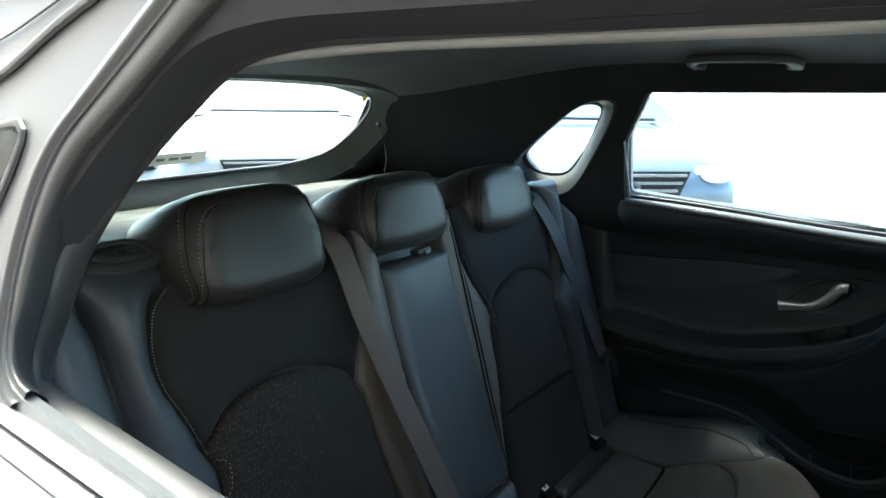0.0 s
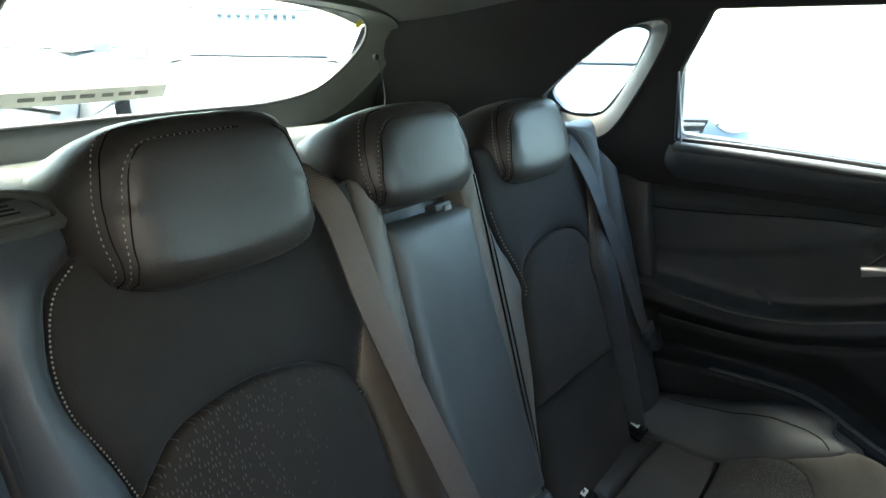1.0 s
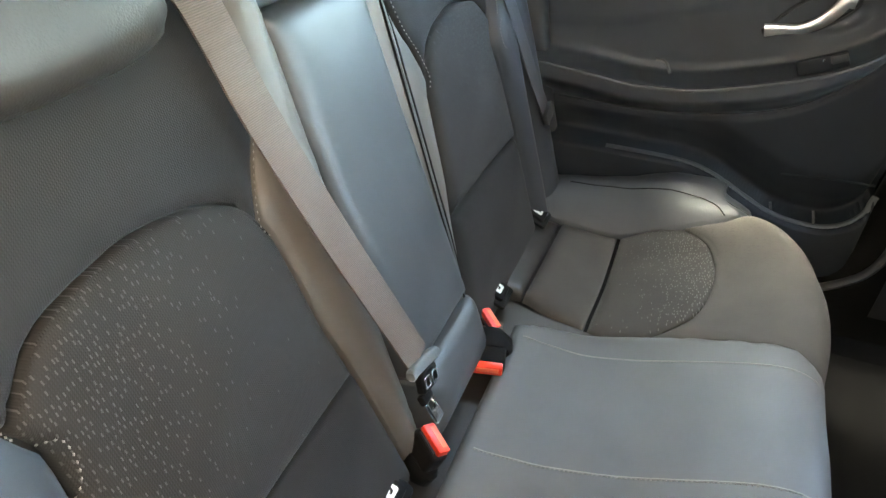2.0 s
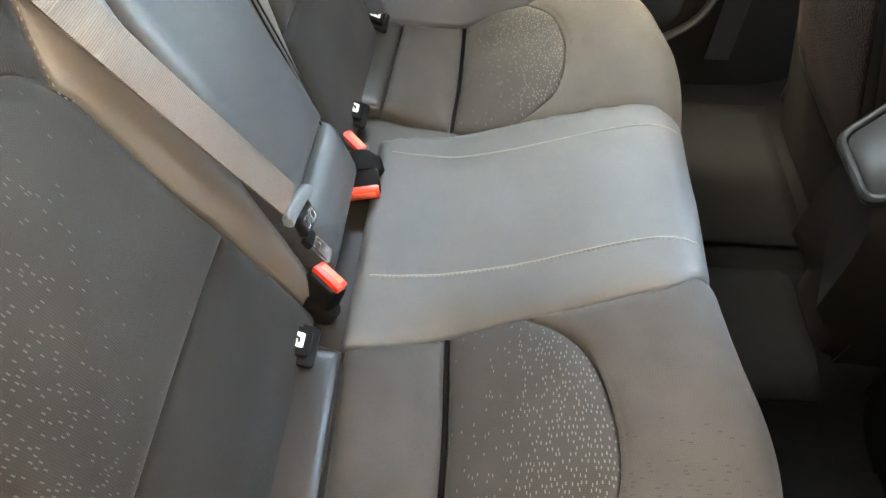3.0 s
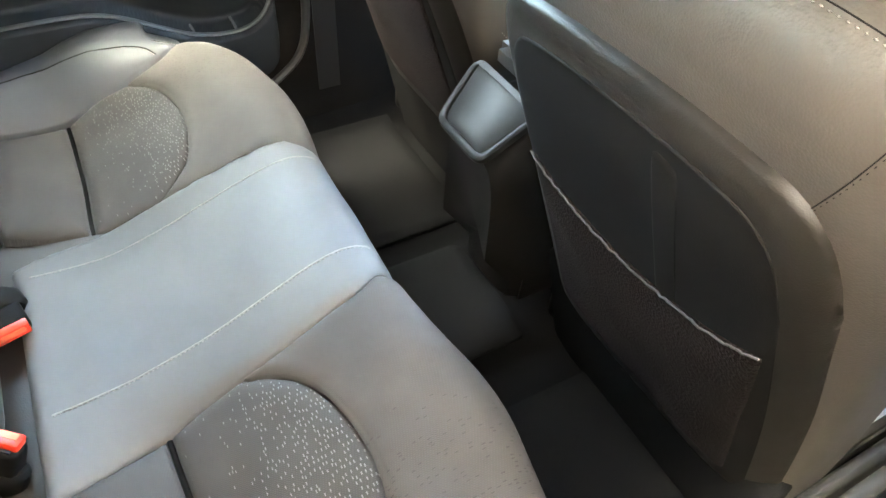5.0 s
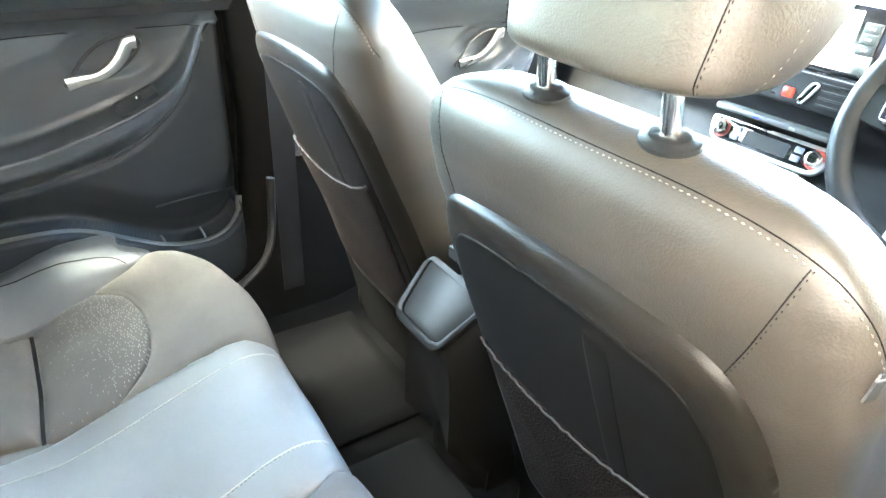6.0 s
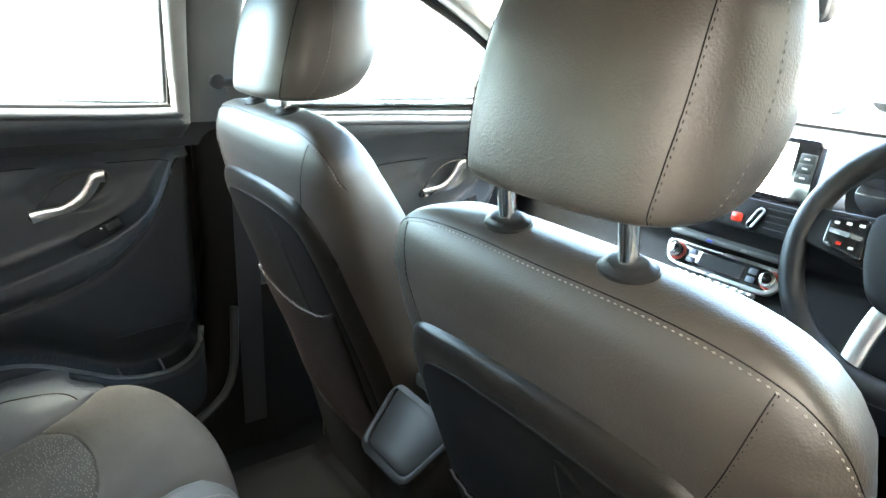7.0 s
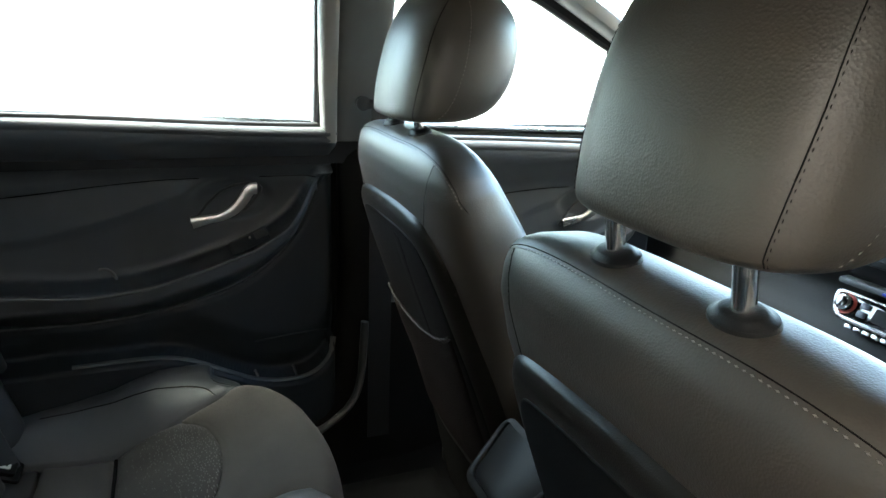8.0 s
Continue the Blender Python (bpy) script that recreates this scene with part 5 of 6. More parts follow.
# release lever in its housing on the rolled shoulder
rl = thing("release_lever", "dark seat release lever recessed in the shoulder of the backrest", "lever")
up_v, up_h = Vector((0, -SA, CA)), Vector((0, CA, SA))
ly, lz = up_v * math.cos(ROLL) - up_h * math.sin(ROLL), up_v * math.sin(ROLL) + up_h * math.cos(ROLL)
seat_on = drape(right_outer, [rolled(0.36)(0.18, 0.68, 0.0)], -lz, 0.0)[0][0]
front_edge = Vector(rolled(0.36)(0.18, 0.646, 0.0))
org = seat_on - ly * (seat_on - front_edge).dot(ly)
mm = Matrix(((1, ly.x, lz.x, org.x), (0, ly.y, lz.y, org.y), (0, ly.z, lz.z, org.z), (0, 0, 0, 1)))
hole = corner([(-0.040, 0.013), (0.0135, 0.010), (0.046, 0.026), (0.050, 0.048), (-0.015, 0.051), (-0.032, 0.040)], 0.006, 5)
plate("housing", corner([(-0.064, 0.006), (0.016, -0.003), (0.028, -0.001), (0.060, 0.020), (0.062, 0.055), (-0.022, 0.058), (-0.050, 0.042)], 0.010, 6), 0.008, mm @ pose(0, 0, -0.004), LEVER_GREY, rl, "dark grained housing with a raised rim", bevel=0.0025, holes=[hole])
plate("recess", hole, 0.002, mm @ pose(0, 0, -0.0025), DARK, rl, bevel=0)
paddle = mm @ pose(0, 0.027, 0.0005, 4, 0, 0)
plate("paddle", corner([(-0.036, -0.011), (0.0135, -0.014), (0.036, 0.001), (0.030, 0.006), (-0.018, 0.013), (-0.024, 0.011)], 0.004, 5), 0.005, paddle, LEVER_GREY, rl, "dark release paddle with an embossed mark", bevel=0.002)
for k in range(3):
    block("mark", (0.018 - 0.003 * k, 0.0014, 0.0008), paddle @ pose(-0.004 + 0.001 * k, -0.005 + 0.005 * k, 0.0054), SEAM, rl, bevel=0)

# shelf behind the seat
shelf = thing("parcel_shelf", "grey felt parcel shelf behind the rear seat", "shelf")
sheet("board", lambda u, v: (u, v, 1.075 + 0.012 * math.exp(-(((v + 0.52) / 0.10) ** 2)) * (1 - sm(abs(u), 0.30, 0.45)) - 0.015 * sm(-v, 0.7, 0.9)), np.linspace(-0.715, 0.715, 60), np.linspace(-0.965, -0.26, 40), SHELF, shelf, thick=0.02, normal=(0, 0, -1))
tube("board_edge", [(x, -0.262, 1.066) for x in np.linspace(-0.64, 0.64, 20)], round_section(0.012, 0.010, 10), SHELF, shelf, "rolled front edge")


# ---- belts and buckles ----
def strap(name, pts, width, parent, normal, label="", material=WEB_WARM):
    p = curve(pts, 40)
    t = 0.0012
    w = width / 2
    return tube(name, p, [(-w, -t), (-w * 0.9, -t * 1.4), (w * 0.9, -t * 1.4), (w, -t), (w, t), (w * 0.9, t * 1.4), (-w * 0.9, t * 1.4), (-w, t)], material, parent, label, ups=normal)


mb = thing("middle_seat_belt", "middle seat belt lying over the backrest, warm light in its colour", "seat belt")
strap("webbing", [on_back(0.225, 0.69, -0.06), on_back(0.224, 0.668, -0.012), on_back(0.222, 0.62, 0.030), on_back(0.203, 0.50, 0.034), on_back(0.172, 0.35, 0.042), on_back(0.147, 0.24, 0.050), on_back(0.128, 0.148, 0.058)], 0.047, mb, BACK_N)
tg = Matrix.Translation(on_back(0.126, 0.140, 0.058)) @ Matrix.Rotation(SLOPE, 4, "X") @ Matrix.Rotation(radians(-14), 4, "Y")
loft("tongue", [[tg @ Vector((x, 0.006 * b + 0.004 * (x / 0.034) ** 2, 0.008 * a * w)) for a, b in round_section(1, 1, 16, 0.7)] for x, w in ((-0.036, 0.6), (-0.033, 1.0), (-0.02, 1.1), (0.02, 1.1), (0.033, 1.0), (0.036, 0.6))], PLASTIC_GREY, mb, "grey plastic belt tongue bar")
block("tongue_body", (0.040, 0.013, 0.030), tg @ pose(-0.004, 0.002, -0.022), SHELL, mb, "black plastic tongue body", bevel=0.004, seg=3)
for k, x in enumerate((-0.013, 0.006)):
    plate("latch_window", corner([(-0.007, -0.008), (0.007, -0.008), (0.007, 0.008), (-0.007, 0.008)], 0.002, 3), 0.002, tg @ pose(x, 0.0085, -0.022, -90, 0, 0), CHROME, mb, "chrome latch opening", bevel=0.0005, holes=[corner([(-0.0045, -0.0055), (0.0045, -0.0055), (0.0045, 0.0055), (-0.0045, 0.0055)], 0.001, 3)])
pl = tg @ pose(0.004, 0.008, -0.060, 22, 0, 10)
plate("latch_plate", corner([(-0.014, -0.018), (0.014, -0.018), (0.014, 0.018), (-0.014, 0.018)], 0.005, 4), 0.003, pl @ pose(0, 0, 0, -90, 0, 0), CHROME, mb, "chrome latch plate", bevel=0.0008, holes=[corner([(-0.008, -0.010), (0.008, -0.010), (0.008, 0.000), (-0.008, 0.000)], 0.002, 3)])
block("plate_grip", (0.030, 0.010, 0.014), pl @ pose(0, 0.0, 0.018), SHELL, mb, "black plate grip", bevel=0.003)

lb = thing("outer_seat_belt", "dark rear seat belt hanging from beside the backrest to its tongue", "seat belt")
strap("webbing", [on_back(-0.425, 0.70, -0.10), on_back(-0.440, 0.655, -0.015), on_back(-0.470, 0.56, 0.024), on_back(-0.520, 0.40, 0.032), on_back(-0.560, 0.26, 0.034), on_back(-0.585, 0.185, 0.036)], 0.047, lb, BACK_N, material=WEB_COOL)
block("tongue", (0.055, 0.014, 0.026), Matrix.Translation(on_back(-0.588, 0.178, 0.040)) @ Matrix.Rotation(SLOPE, 4, "X") @ Matrix.Rotation(radians(12), 4, "Y"), PLASTIC, lb, "black belt tongue", bevel=0.005)


def buckle(pos, rot, label):
    b = thing("belt_buckle", label, "belt buckle", group="rear belt buckles")
    m = Matrix.Translation(pos) @ rot
    block("housing", (0.052, 0.030, 0.062), m @ pose(0, 0, -0.034), SHELL, b, "black plastic housing", bevel=0.007, seg=3)
    block("release_button", (0.046, 0.021, 0.014), m @ pose(0, 0.003, -0.002), RED, b, "red release button", bevel=0.003)
    block("button_dip", (0.034, 0.010, 0.002), m @ pose(0, 0.006, 0.0048), surface("red_dip", (0.80, 0.16, 0.08), 0.4), b, bevel=0.0006)
    block("slot", (0.036, 0.004, 0.003), m @ pose(0, -0.010, -0.003), DARK, b, bevel=0)
    strap("stalk", [m @ Vector(q) for q in ((0, 0, -0.058), (0, -0.004, -0.085), (0, -0.02, -0.11))], 0.034, b, m.to_3x3() @ Vector((0, 1, 0)))
    lathe("sleeve", [(0.020, -0.075), (0.034, -0.060), (0.036, -0.040), (0.031, -0.034)], m, SHELL, b, "dark sleeve at the seat gap", n=24, squash=0.62)
    return b


R3 = lambda x, y, z: Euler((radians(x), radians(y), radians(z))).to_matrix().to_4x4()  # noqa: E731
buckle((-0.137, 0.026, 0.508), R3(-20, 14, 50), "black seat belt buckle with a red button, standing upright")
buckle((-0.042, 0.056, 0.494), R3(0, 0, 14) @ R3(0, 100, 0) @ R3(0, 0, 90), "black seat belt buckle with a red button, lying down")
buckle((0.133, 0.038, 0.522), R3(-22, 14, 54), "black seat belt buckle with a red button, below the tongue")


def anchor_tag(x):
    a = thing("child_seat_anchor", "black child seat anchor flap with a white symbol", "seat anchor", group="child seat anchors")
    m = Matrix.Translation((x, 0.004, 0.502)) @ R3(-24, 0, 0)
    oval2 = corner([(-0.020, -0.026), (0.020, -0.026), (0.020, 0.024), (-0.020, 0.024)], 0.008, 5)
    plate("surround", corner([(-0.029, -0.036), (0.029, -0.036), (0.029, 0.034), (-0.029, 0.034)], 0.009, 5), 0.006, m, SHELL, a, "black plastic surround", bevel=0.003)
    plate("flap", oval2, 0.011, m @ pose(0, 0, 0.002), SHELL, a, bevel=0.003)
    plate("symbol", corner([(-0.010, -0.008), (0.010, -0.008), (0.010, 0.012), (-0.010, 0.012)], 0.003, 4), 0.001, m @ pose(0, 0.002, 0.0135), WHITE, a, "white printed symbol", bevel=0)
    plate("symbol_figure", [(-0.007, -0.005), (-0.004, -0.005), (0.000, 0.004), (0.004, 0.004), (0.004, 0.007), (-0.002, 0.007)], 0.001, m @ pose(0, 0.002, 0.0147), SHELL, a, bevel=0)
    plate("symbol_base", [(-0.001, -0.005), (0.007, -0.005), (0.007, -0.002), (0.000, -0.002)], 0.001, m @ pose(0, 0.002, 0.0147), SHELL, a, bevel=0)
    block("lip", (0.030, 0.006, 0.006), m @ pose(0, -0.022, 0.013), PLASTIC, a, bevel=0.002)


for x in (-0.488, -0.218, 0.220, 0.49):
    anchor_tag(x)


# ---- front seats ----
TILT = math.atan(0.36)
CB, SB = math.cos(TILT), math.sin(TILT)
FSX = 0.348


def on_front(x, v, h):
    return (FSX + x, 0.600 - v * SB - h * CB, 0.985 + v * CB - h * SB)


V_ROW = [-0.66, -0.56, -0.45, -0.30, -0.15, -0.05, 0.0, 0.027, 0.046, 0.060, 0.070, 0.075]
W_ROW = [0.230, 0.232, 0.233, 0.235, 0.241, 0.248, 0.246, 0.236, 0.222, 0.202, 0.170, 0.110]
R_ROW = [0.0, 0.0, 0.0, 0.0, 0.0, -0.003, -0.010, -0.019, -0.029, -0.042, -0.057, -0.075]
F_ROW = [-0.15, -0.17, -0.18, -0.185, -0.175, -0.155, -0.145, -0.138, -0.130, -0.122, -0.113, -0.105]


def back_rear(x, v):
    """How far the seat back's rear face lies from its plane at x, v."""
    w, r, f = (float(np.interp(v, V_ROW, q)) for q in (W_ROW, R_ROW, F_ROW))
    mid, hf = (r + f) / 2, (r - f) / 2
    k = min(0.999, abs(x) / w)
    return mid + hf * (1 - k**4.0) ** (1 / 4.0)


fs = thing("front_seat", "brown-black leather front seat with a plastic back shell and net pocket", "car seat", group="front seats")
vv = np.concatenate([np.linspace(-0.66, -0.1, 16), np.linspace(-0.08, 0.075, 26)])
rings = []
for v in vv:
    w, r, f = (float(np.interp(v, V_ROW, q)) for q in (W_ROW, R_ROW, F_ROW))
    ring = [(a, (r + f) / 2 + b) for a, b in round_section(w, (r - f) / 2, 72, 0.5)]
    # the shoulders fall away towards the front
    rings.append([on_front(a * (1 - 0.13 * sm(-h, 0.04, 0.15) * sm(v, -0.32, -0.02)), v - 0.32 * sm(v, -0.10, 0.05) * max(0.0, -h - 0.05), h) for a, h in ring])
fback = loft("backrest", rings, HIDE, fs, "brown-black leather backrest")


top_seam = [(0.0, 0.0625), (0.08, 0.0640), (0.122, 0.0630), (0.163, 0.0585), (0.198, 0.050), (0.219, 0.039), (0.236, 0.020), (0.246, -0.010), (0.250, -0.050)]
top_seam = [(-x, v) for x, v in top_seam[:0:-1]] + top_seam
raw = [on_front(x, v, -0.046) for x, v in curve(top_seam, 120)]
line, nn = drape(fback, raw, (0, 1, -1), 0.0002)
tube("top_seam", line, round_section(0.0005, n=6), SEAM, fs)
line, nn = drape(fback, [Vector(p) + Vector((0, -0.0025, -0.0025)) for p in raw], (0, 1, -1), 0.0004)
stitch_row("seam_thread", line, nn, fs, 0.0036, 0.0024, 0.0008)
for s in (-1, 1):
    side_seam = [(s * 0.196, 0.048), (s * 0.189, 0.022), (s * 0.178, -0.012), (s * 0.160, -0.055)]
    line, nn = drape(fback, [on_front(x, v, 0.0) for x, v in curve(side_seam, 30)], (0, CB, SB), 0.0002)
    tube("side_seam", line, round_section(0.0005, n=6), SEAM, fs)
    line, nn = drape(fback, [on_front(x + s * 0.0022, v, 0.0) for x, v in curve(side_seam, 30)], (0, CB, SB), 0.0003)
    stitch_row("seam_thread", line, nn, fs, 0.0026, 0.0034, 0.0004, material=SEAM)

# hard shell with a raised rim and a net pocket
sh_top = [(-0.208, -0.130), (-0.200, -0.088), (-0.186, -0.062), (-0.160, -0.042), (-0.100, -0.031), (-0.02, -0.027), (0.06, -0.026), (0.122, -0.030), (0.159, -0.038), (0.183, -0.060), (0.198, -0.094), (0.207, -0.134)]
S_shell = lambda x, v, h: on_front(x, v, back_rear(x, v) + h)  # noqa: E731
pad("back_shell", S_shell, [(-0.218, -0.62), (0.218, -0.62)], [(0.218, -0.62), (0.217, -0.35), (0.207, -0.134)], sh_top, [(-0.218, -0.62), (-0.217, -0.35), (-0.208, -0.130)], RIM_PLASTIC, fs, "dark plastic back shell with a rolled rim", rise=0.014, edge=0.030, dome=0.0, skirt=0.02, lift=0.0, n=44, m=44)
sh_in = [(x * 0.86, v - 0.030) for x, v in sh_top]
# Dark panel laid in: shade inside the rim, put into its colour.
pad("shell_shade_panel", S_shell, [(-0.192, -0.605), (0.192, -0.605)], [(0.192, -0.605), (0.190, -0.36), sh_in[-1]], sh_in, [(-0.192, -0.605), (-0.190, -0.36), sh_in[0]], SHELL, fs, "matte dark panel for the shade inside the rim", rise=0.0016, edge=0.010, skirt=0.004, lift=0.0138, n=44, m=44)
x = 0.055
pad("shell_rib", S_shell, [(x + 0.004, -0.55), (x + 0.03, -0.55)], [(x + 0.03, -0.55), (x + 0.016, -0.072)], [(x - 0.014, -0.066), (x + 0.016, -0.072)], [(x + 0.004, -0.55), (x - 0.014, -0.066)], SHELL, fs, rise=0.0012, edge=0.012, skirt=0.003, lift=0.0150, n=10, m=16)
pk_top = [(-0.172, -0.258), (-0.10, -0.271), (-0.03, -0.279), (0.04, -0.271), (0.115, -0.254), (0.174, -0.228)]
pad("net_pocket", S_shell, [(-0.165, -0.57), (0.165, -0.57)], [(0.165, -0.57), (0.174, -0.228)], pk_top, [(-0.165, -0.57), (-0.172, -0.258)], NET, fs, "brown-black net pocket", rise=0.004, edge=0.01, dome=0.012, skirt=0.006, lift=0.014, n=30, m=24, ripple=0.004)
rng = random.Random(4)
tube("pocket_elastic", [on_front(x, v + 0.002 + rng.uniform(-0.0012, 0.0012), back_rear(x, v) + 0.0205 + rng.uniform(-0.001, 0.001)) for x, v in curve(pk_top, 70)], round_section(0.0015, 0.0012, 7), surface("elastic", (0.042, 0.040, 0.038), 0.8, grain=1500, bump=0.6), fs, "grey gathered elastic edge")

# side tag, recline lever, base and runners
bm = bmesh.new()
bmesh.ops.create_cube(bm, size=1, matrix=Matrix.Translation((FSX, 1.09, 0.47)) @ Matrix.Diagonal((0.44, 0.46, 0.17, 1)))
bmesh.ops.bevel(bm, geom=bm.edges[:], offset=0.05, segments=5, affect="EDGES")
part("seat_base", bm, HIDE, fs, "leather seat cushion")
for s in (-1, 1):
    block("runner", (0.04, 0.40, 0.05), pose(FSX + s * 0.19, 1.12, 0.27), SHELL, fs, "dark seat runner", bevel=0.006)
    block("runner_stand", (0.03, 0.40, 0.10), pose(FSX + s * 0.19, 1.04, 0.34), SHELL, fs, bevel=0.006)
for s in (-1, 1):
    block("side_trim", (0.02, 0.52, 0.20), pose(FSX + s * 0.242, 1.10, 0.34), SHELL, fs, "black plastic seat side trim", bevel=0.009, seg=3)
tube("recline_lever", curve([(FSX + 0.258, 0.90, 0.335), (FSX + 0.262, 0.96, 0.350), (FSX + 0.260, 1.05, 0.352)], 16), round_section(0.016, 0.010, 12, 0.7), PANEL, fs, "dark plastic seat lever")
# Added cover, near-black to stand in for the shade under the seat.
block("rear_cover", (0.46, 0.05, 0.30), pose(FSX, 0.842, 0.340, 14, 0, 0), CARPET_SHADED, fs, "dark cover added below the seat back, shade put into its colour", bevel=0.02, seg=3)

# headrest
hd = new("headrest")
hd.parent = fs
tagged(hd, "tall brown-black leather headrest on chrome posts")
HZ = [1.112, 1.1135, 1.118, 1.126, 1.14, 1.165, 1.20, 1.24, 1.275, 1.30, 1.315, 1.323, 1.326]
HW = [0.096, 0.107, 0.115, 0.120, 0.124, 0.128, 0.129, 0.126, 0.118, 0.107, 0.094, 0.075, 0.045]
HB = [0.622, 0.614, 0.609, 0.608, 0.609, 0.612, 0.619, 0.630, 0.646, 0.664, 0.680, 0.694, 0.706]
HF = [0.708, 0.732, 0.752, 0.771, 0.789, 0.806, 0.818, 0.820, 0.810, 0.787, 0.771, 0.752, 0.732]
HZ, HW, HB, HF = curve(np.array([HZ, HW, HB, HF]).T, 140).T
rings = []
for z in np.unique(np.r_[HZ[::3], np.linspace(1.13, 1.30, 24)]):
    w, b, f = (float(np.interp(z, HZ, q)) for q in (HW, HB, HF))
    rings.append([(FSX - 0.008 + a * (1 - 0.15 * sm(-c / ((f - b) / 2), -0.1, 1.0)), (b + f) / 2 - c, z) for a, c in round_section(w, (f - b) / 2, 64, 0.66)])
loft("cushion", rings, HIDE, hd, "brown-black leather cushion")


def head_rear(x, z):
    w, b, f = (float(np.interp(z, HZ, q)) for q in (HW, HB, HF))
    k = min(0.999, abs(x) / w)
    p = 2 / 0.66
    return (b + f) / 2 - (f - b) / 2 * (1 - k**p) ** (1 / p)


for s in (-1, 1):
    path = [(FSX - 0.008 + s * bow, head_rear(bow, 1.116 + 0.185 * t) - 0.0004, 1.116 + 0.185 * t) for t, bow in ((t, 0.097 + 0.008 * math.sin(math.pi * t)) for t in np.linspace(0, 1, 40))]
    tube("rear_seam", path, round_section(0.0005, n=6), SEAM, hd)
    stitch_row("seam_thread", [(x + s * 0.0022, y + 0.0006, z) for x, y, z in path], (s * 0.3, -1, 0), hd, 0.0030, 0.0028, 0.0004, material=SEAM)
    path = [(FSX - 0.008 + s * (float(np.interp(z, HZ, HW)) + 0.0005), (float(np.interp(z, HZ, HB)) + float(np.interp(z, HZ, HF))) / 2 - 0.022, z) for z in np.linspace(1.12, 1.31, 40)]
    stitch_row("seam_thread", path, (s, 0, 0), hd, 0.0036, 0.0026, 0.0006)
for s in (-1, 1):
    base = Vector(drape(fback, [(FSX - 0.004 + s * 0.0675, 0.648, 1.12)], (0, 0, -1), 0.0)[0][0])
    lean = Matrix.Rotation(radians(8), 4, "X")
    lathe("post", [(0.0076, 0.0), (0.0079, 0.004), (0.0079, 0.09), (0.0050, 0.10)], Matrix.Translation(base) @ lean, CHROME, hd, "chrome post", n=20)
    lathe("collar", [(0.0235, -0.012), (0.0255, -0.006), (0.0258, -0.001), (0.0248, 0.0012), (0.0205, 0.0025), (0.0190, 0.0045), (0.0160, 0.0060), (0.0080, 0.0064)], Matrix.Translation(base + Vector((0, 0, 0.001))) @ Matrix.Rotation(radians(16), 4, "X"), DASH, hd, "black plastic post collar", n=36, squash=0.72)

left_front = copy_thing(fs, Matrix.Translation((-0.705, 0.034, 0.026)))
# the passenger's headrest is pushed further down on its posts
for ch in left_front.children:
    if ch.name.startswith("headrest"):
        for piece in ch.children:
            if piece.name.split(".")[0] in ("cushion", "rear_seam", "seam_thread"):
                piece.location.z -= 0.022

block("side_tag", (0.002, 0.026, 0.020), Matrix.Translation(on_front(0.243, -0.018, -0.045)) @ R3(-18, 4, 0), DARK, fs, "small black sewn label", bevel=0.0005)
block("tag_edge", (0.0015, 0.024, 0.0015), Matrix.Translation(on_front(0.2445, -0.010, -0.045)) @ R3(-18, 4, 0), PLASTIC_GREY, fs, "pale edge of the label", bevel=0)

# ---- middle console ----
co = thing("centre_console", "black centre console with a padded lid and grey rear panel", "console")
rings = []
for y, zt, w in ((0.715, 0.60, 0.070), (0.735, 0.63, 0.080), (0.79, 0.665, 0.088), (0.95, 0.665, 0.09), (1.15, 0.655, 0.09), (1.40, 0.66, 0.095), (1.52, 0.70, 0.10)):
    zb = 0.22 if y > 0.8 else 0.24
    rings.append([(-0.010 + a, y + (0.06 if b < -0.4 and y < 0.75 else 0.0), (zt + zb) / 2 + b * (zt - zb) / 2) for a, b in [(x * w, q) for x, q in round_section(1, 1, 32, 0.45)]])
loft("console_body", rings, SHELL, co, "black grained plastic body")
face = corner([(-0.066, -0.068), (0.062, -0.068), (0.084, 0.042), (-0.090, 0.042)], 0.024, 7)
inner = corner([(-0.054, -0.055), (0.050, -0.055), (0.072, 0.041), (-0.078, 0.041)], 0.016, 7)
fm = Matrix.Translation((-0.010, 0.742, 0.660)) @ R3(42, 0, 0)
plate("panel_rim", face, 0.010, fm, PANEL, co, "smooth grey rim of the rear panel", bevel=0.005, holes=[inner])
plate("rear_panel", inner, 0.0065, fm, PANEL, co, "grey plastic rear panel", bevel=0.002)
bm = bmesh.new()
bmesh.ops.create_cube(bm, size=1, matrix=Matrix.Translation((-0.010, 0.955, 0.705)) @ Matrix.Diagonal((0.165, 0.33, 0.055, 1)))
bmesh.ops.bevel(bm, geom=bm.edges[:], offset=0.018, segments=4, affect="EDGES")
part("lid", bm, LEATHER_SOFT, co, "padded leather armrest lid")
stitch_row("seam_thread", [(-0.088 + 0.155 * t, 0.800 - 0.008 * math.sin(math.pi * t), 0.7335) for t in np.linspace(0.02, 0.98, 30)], (0, 0, 1), co, 0.004, 0.003, 0.001)
lathe("gear_gaiter", [(0.055, 0.0), (0.048, 0.02), (0.030, 0.05), (0.012, 0.08), (0.010, 0.13)], pose(-0.01, 1.33, 0.63), LEATHER, co, "black gear lever gaiter")
lathe("gear_knob", [(0.006, 0.0), (0.018, 0.01), (0.024, 0.035), (0.020, 0.055), (0.006, 0.062)], pose(-0.01, 1.33, 0.715), LEATHER, co, "gear knob")

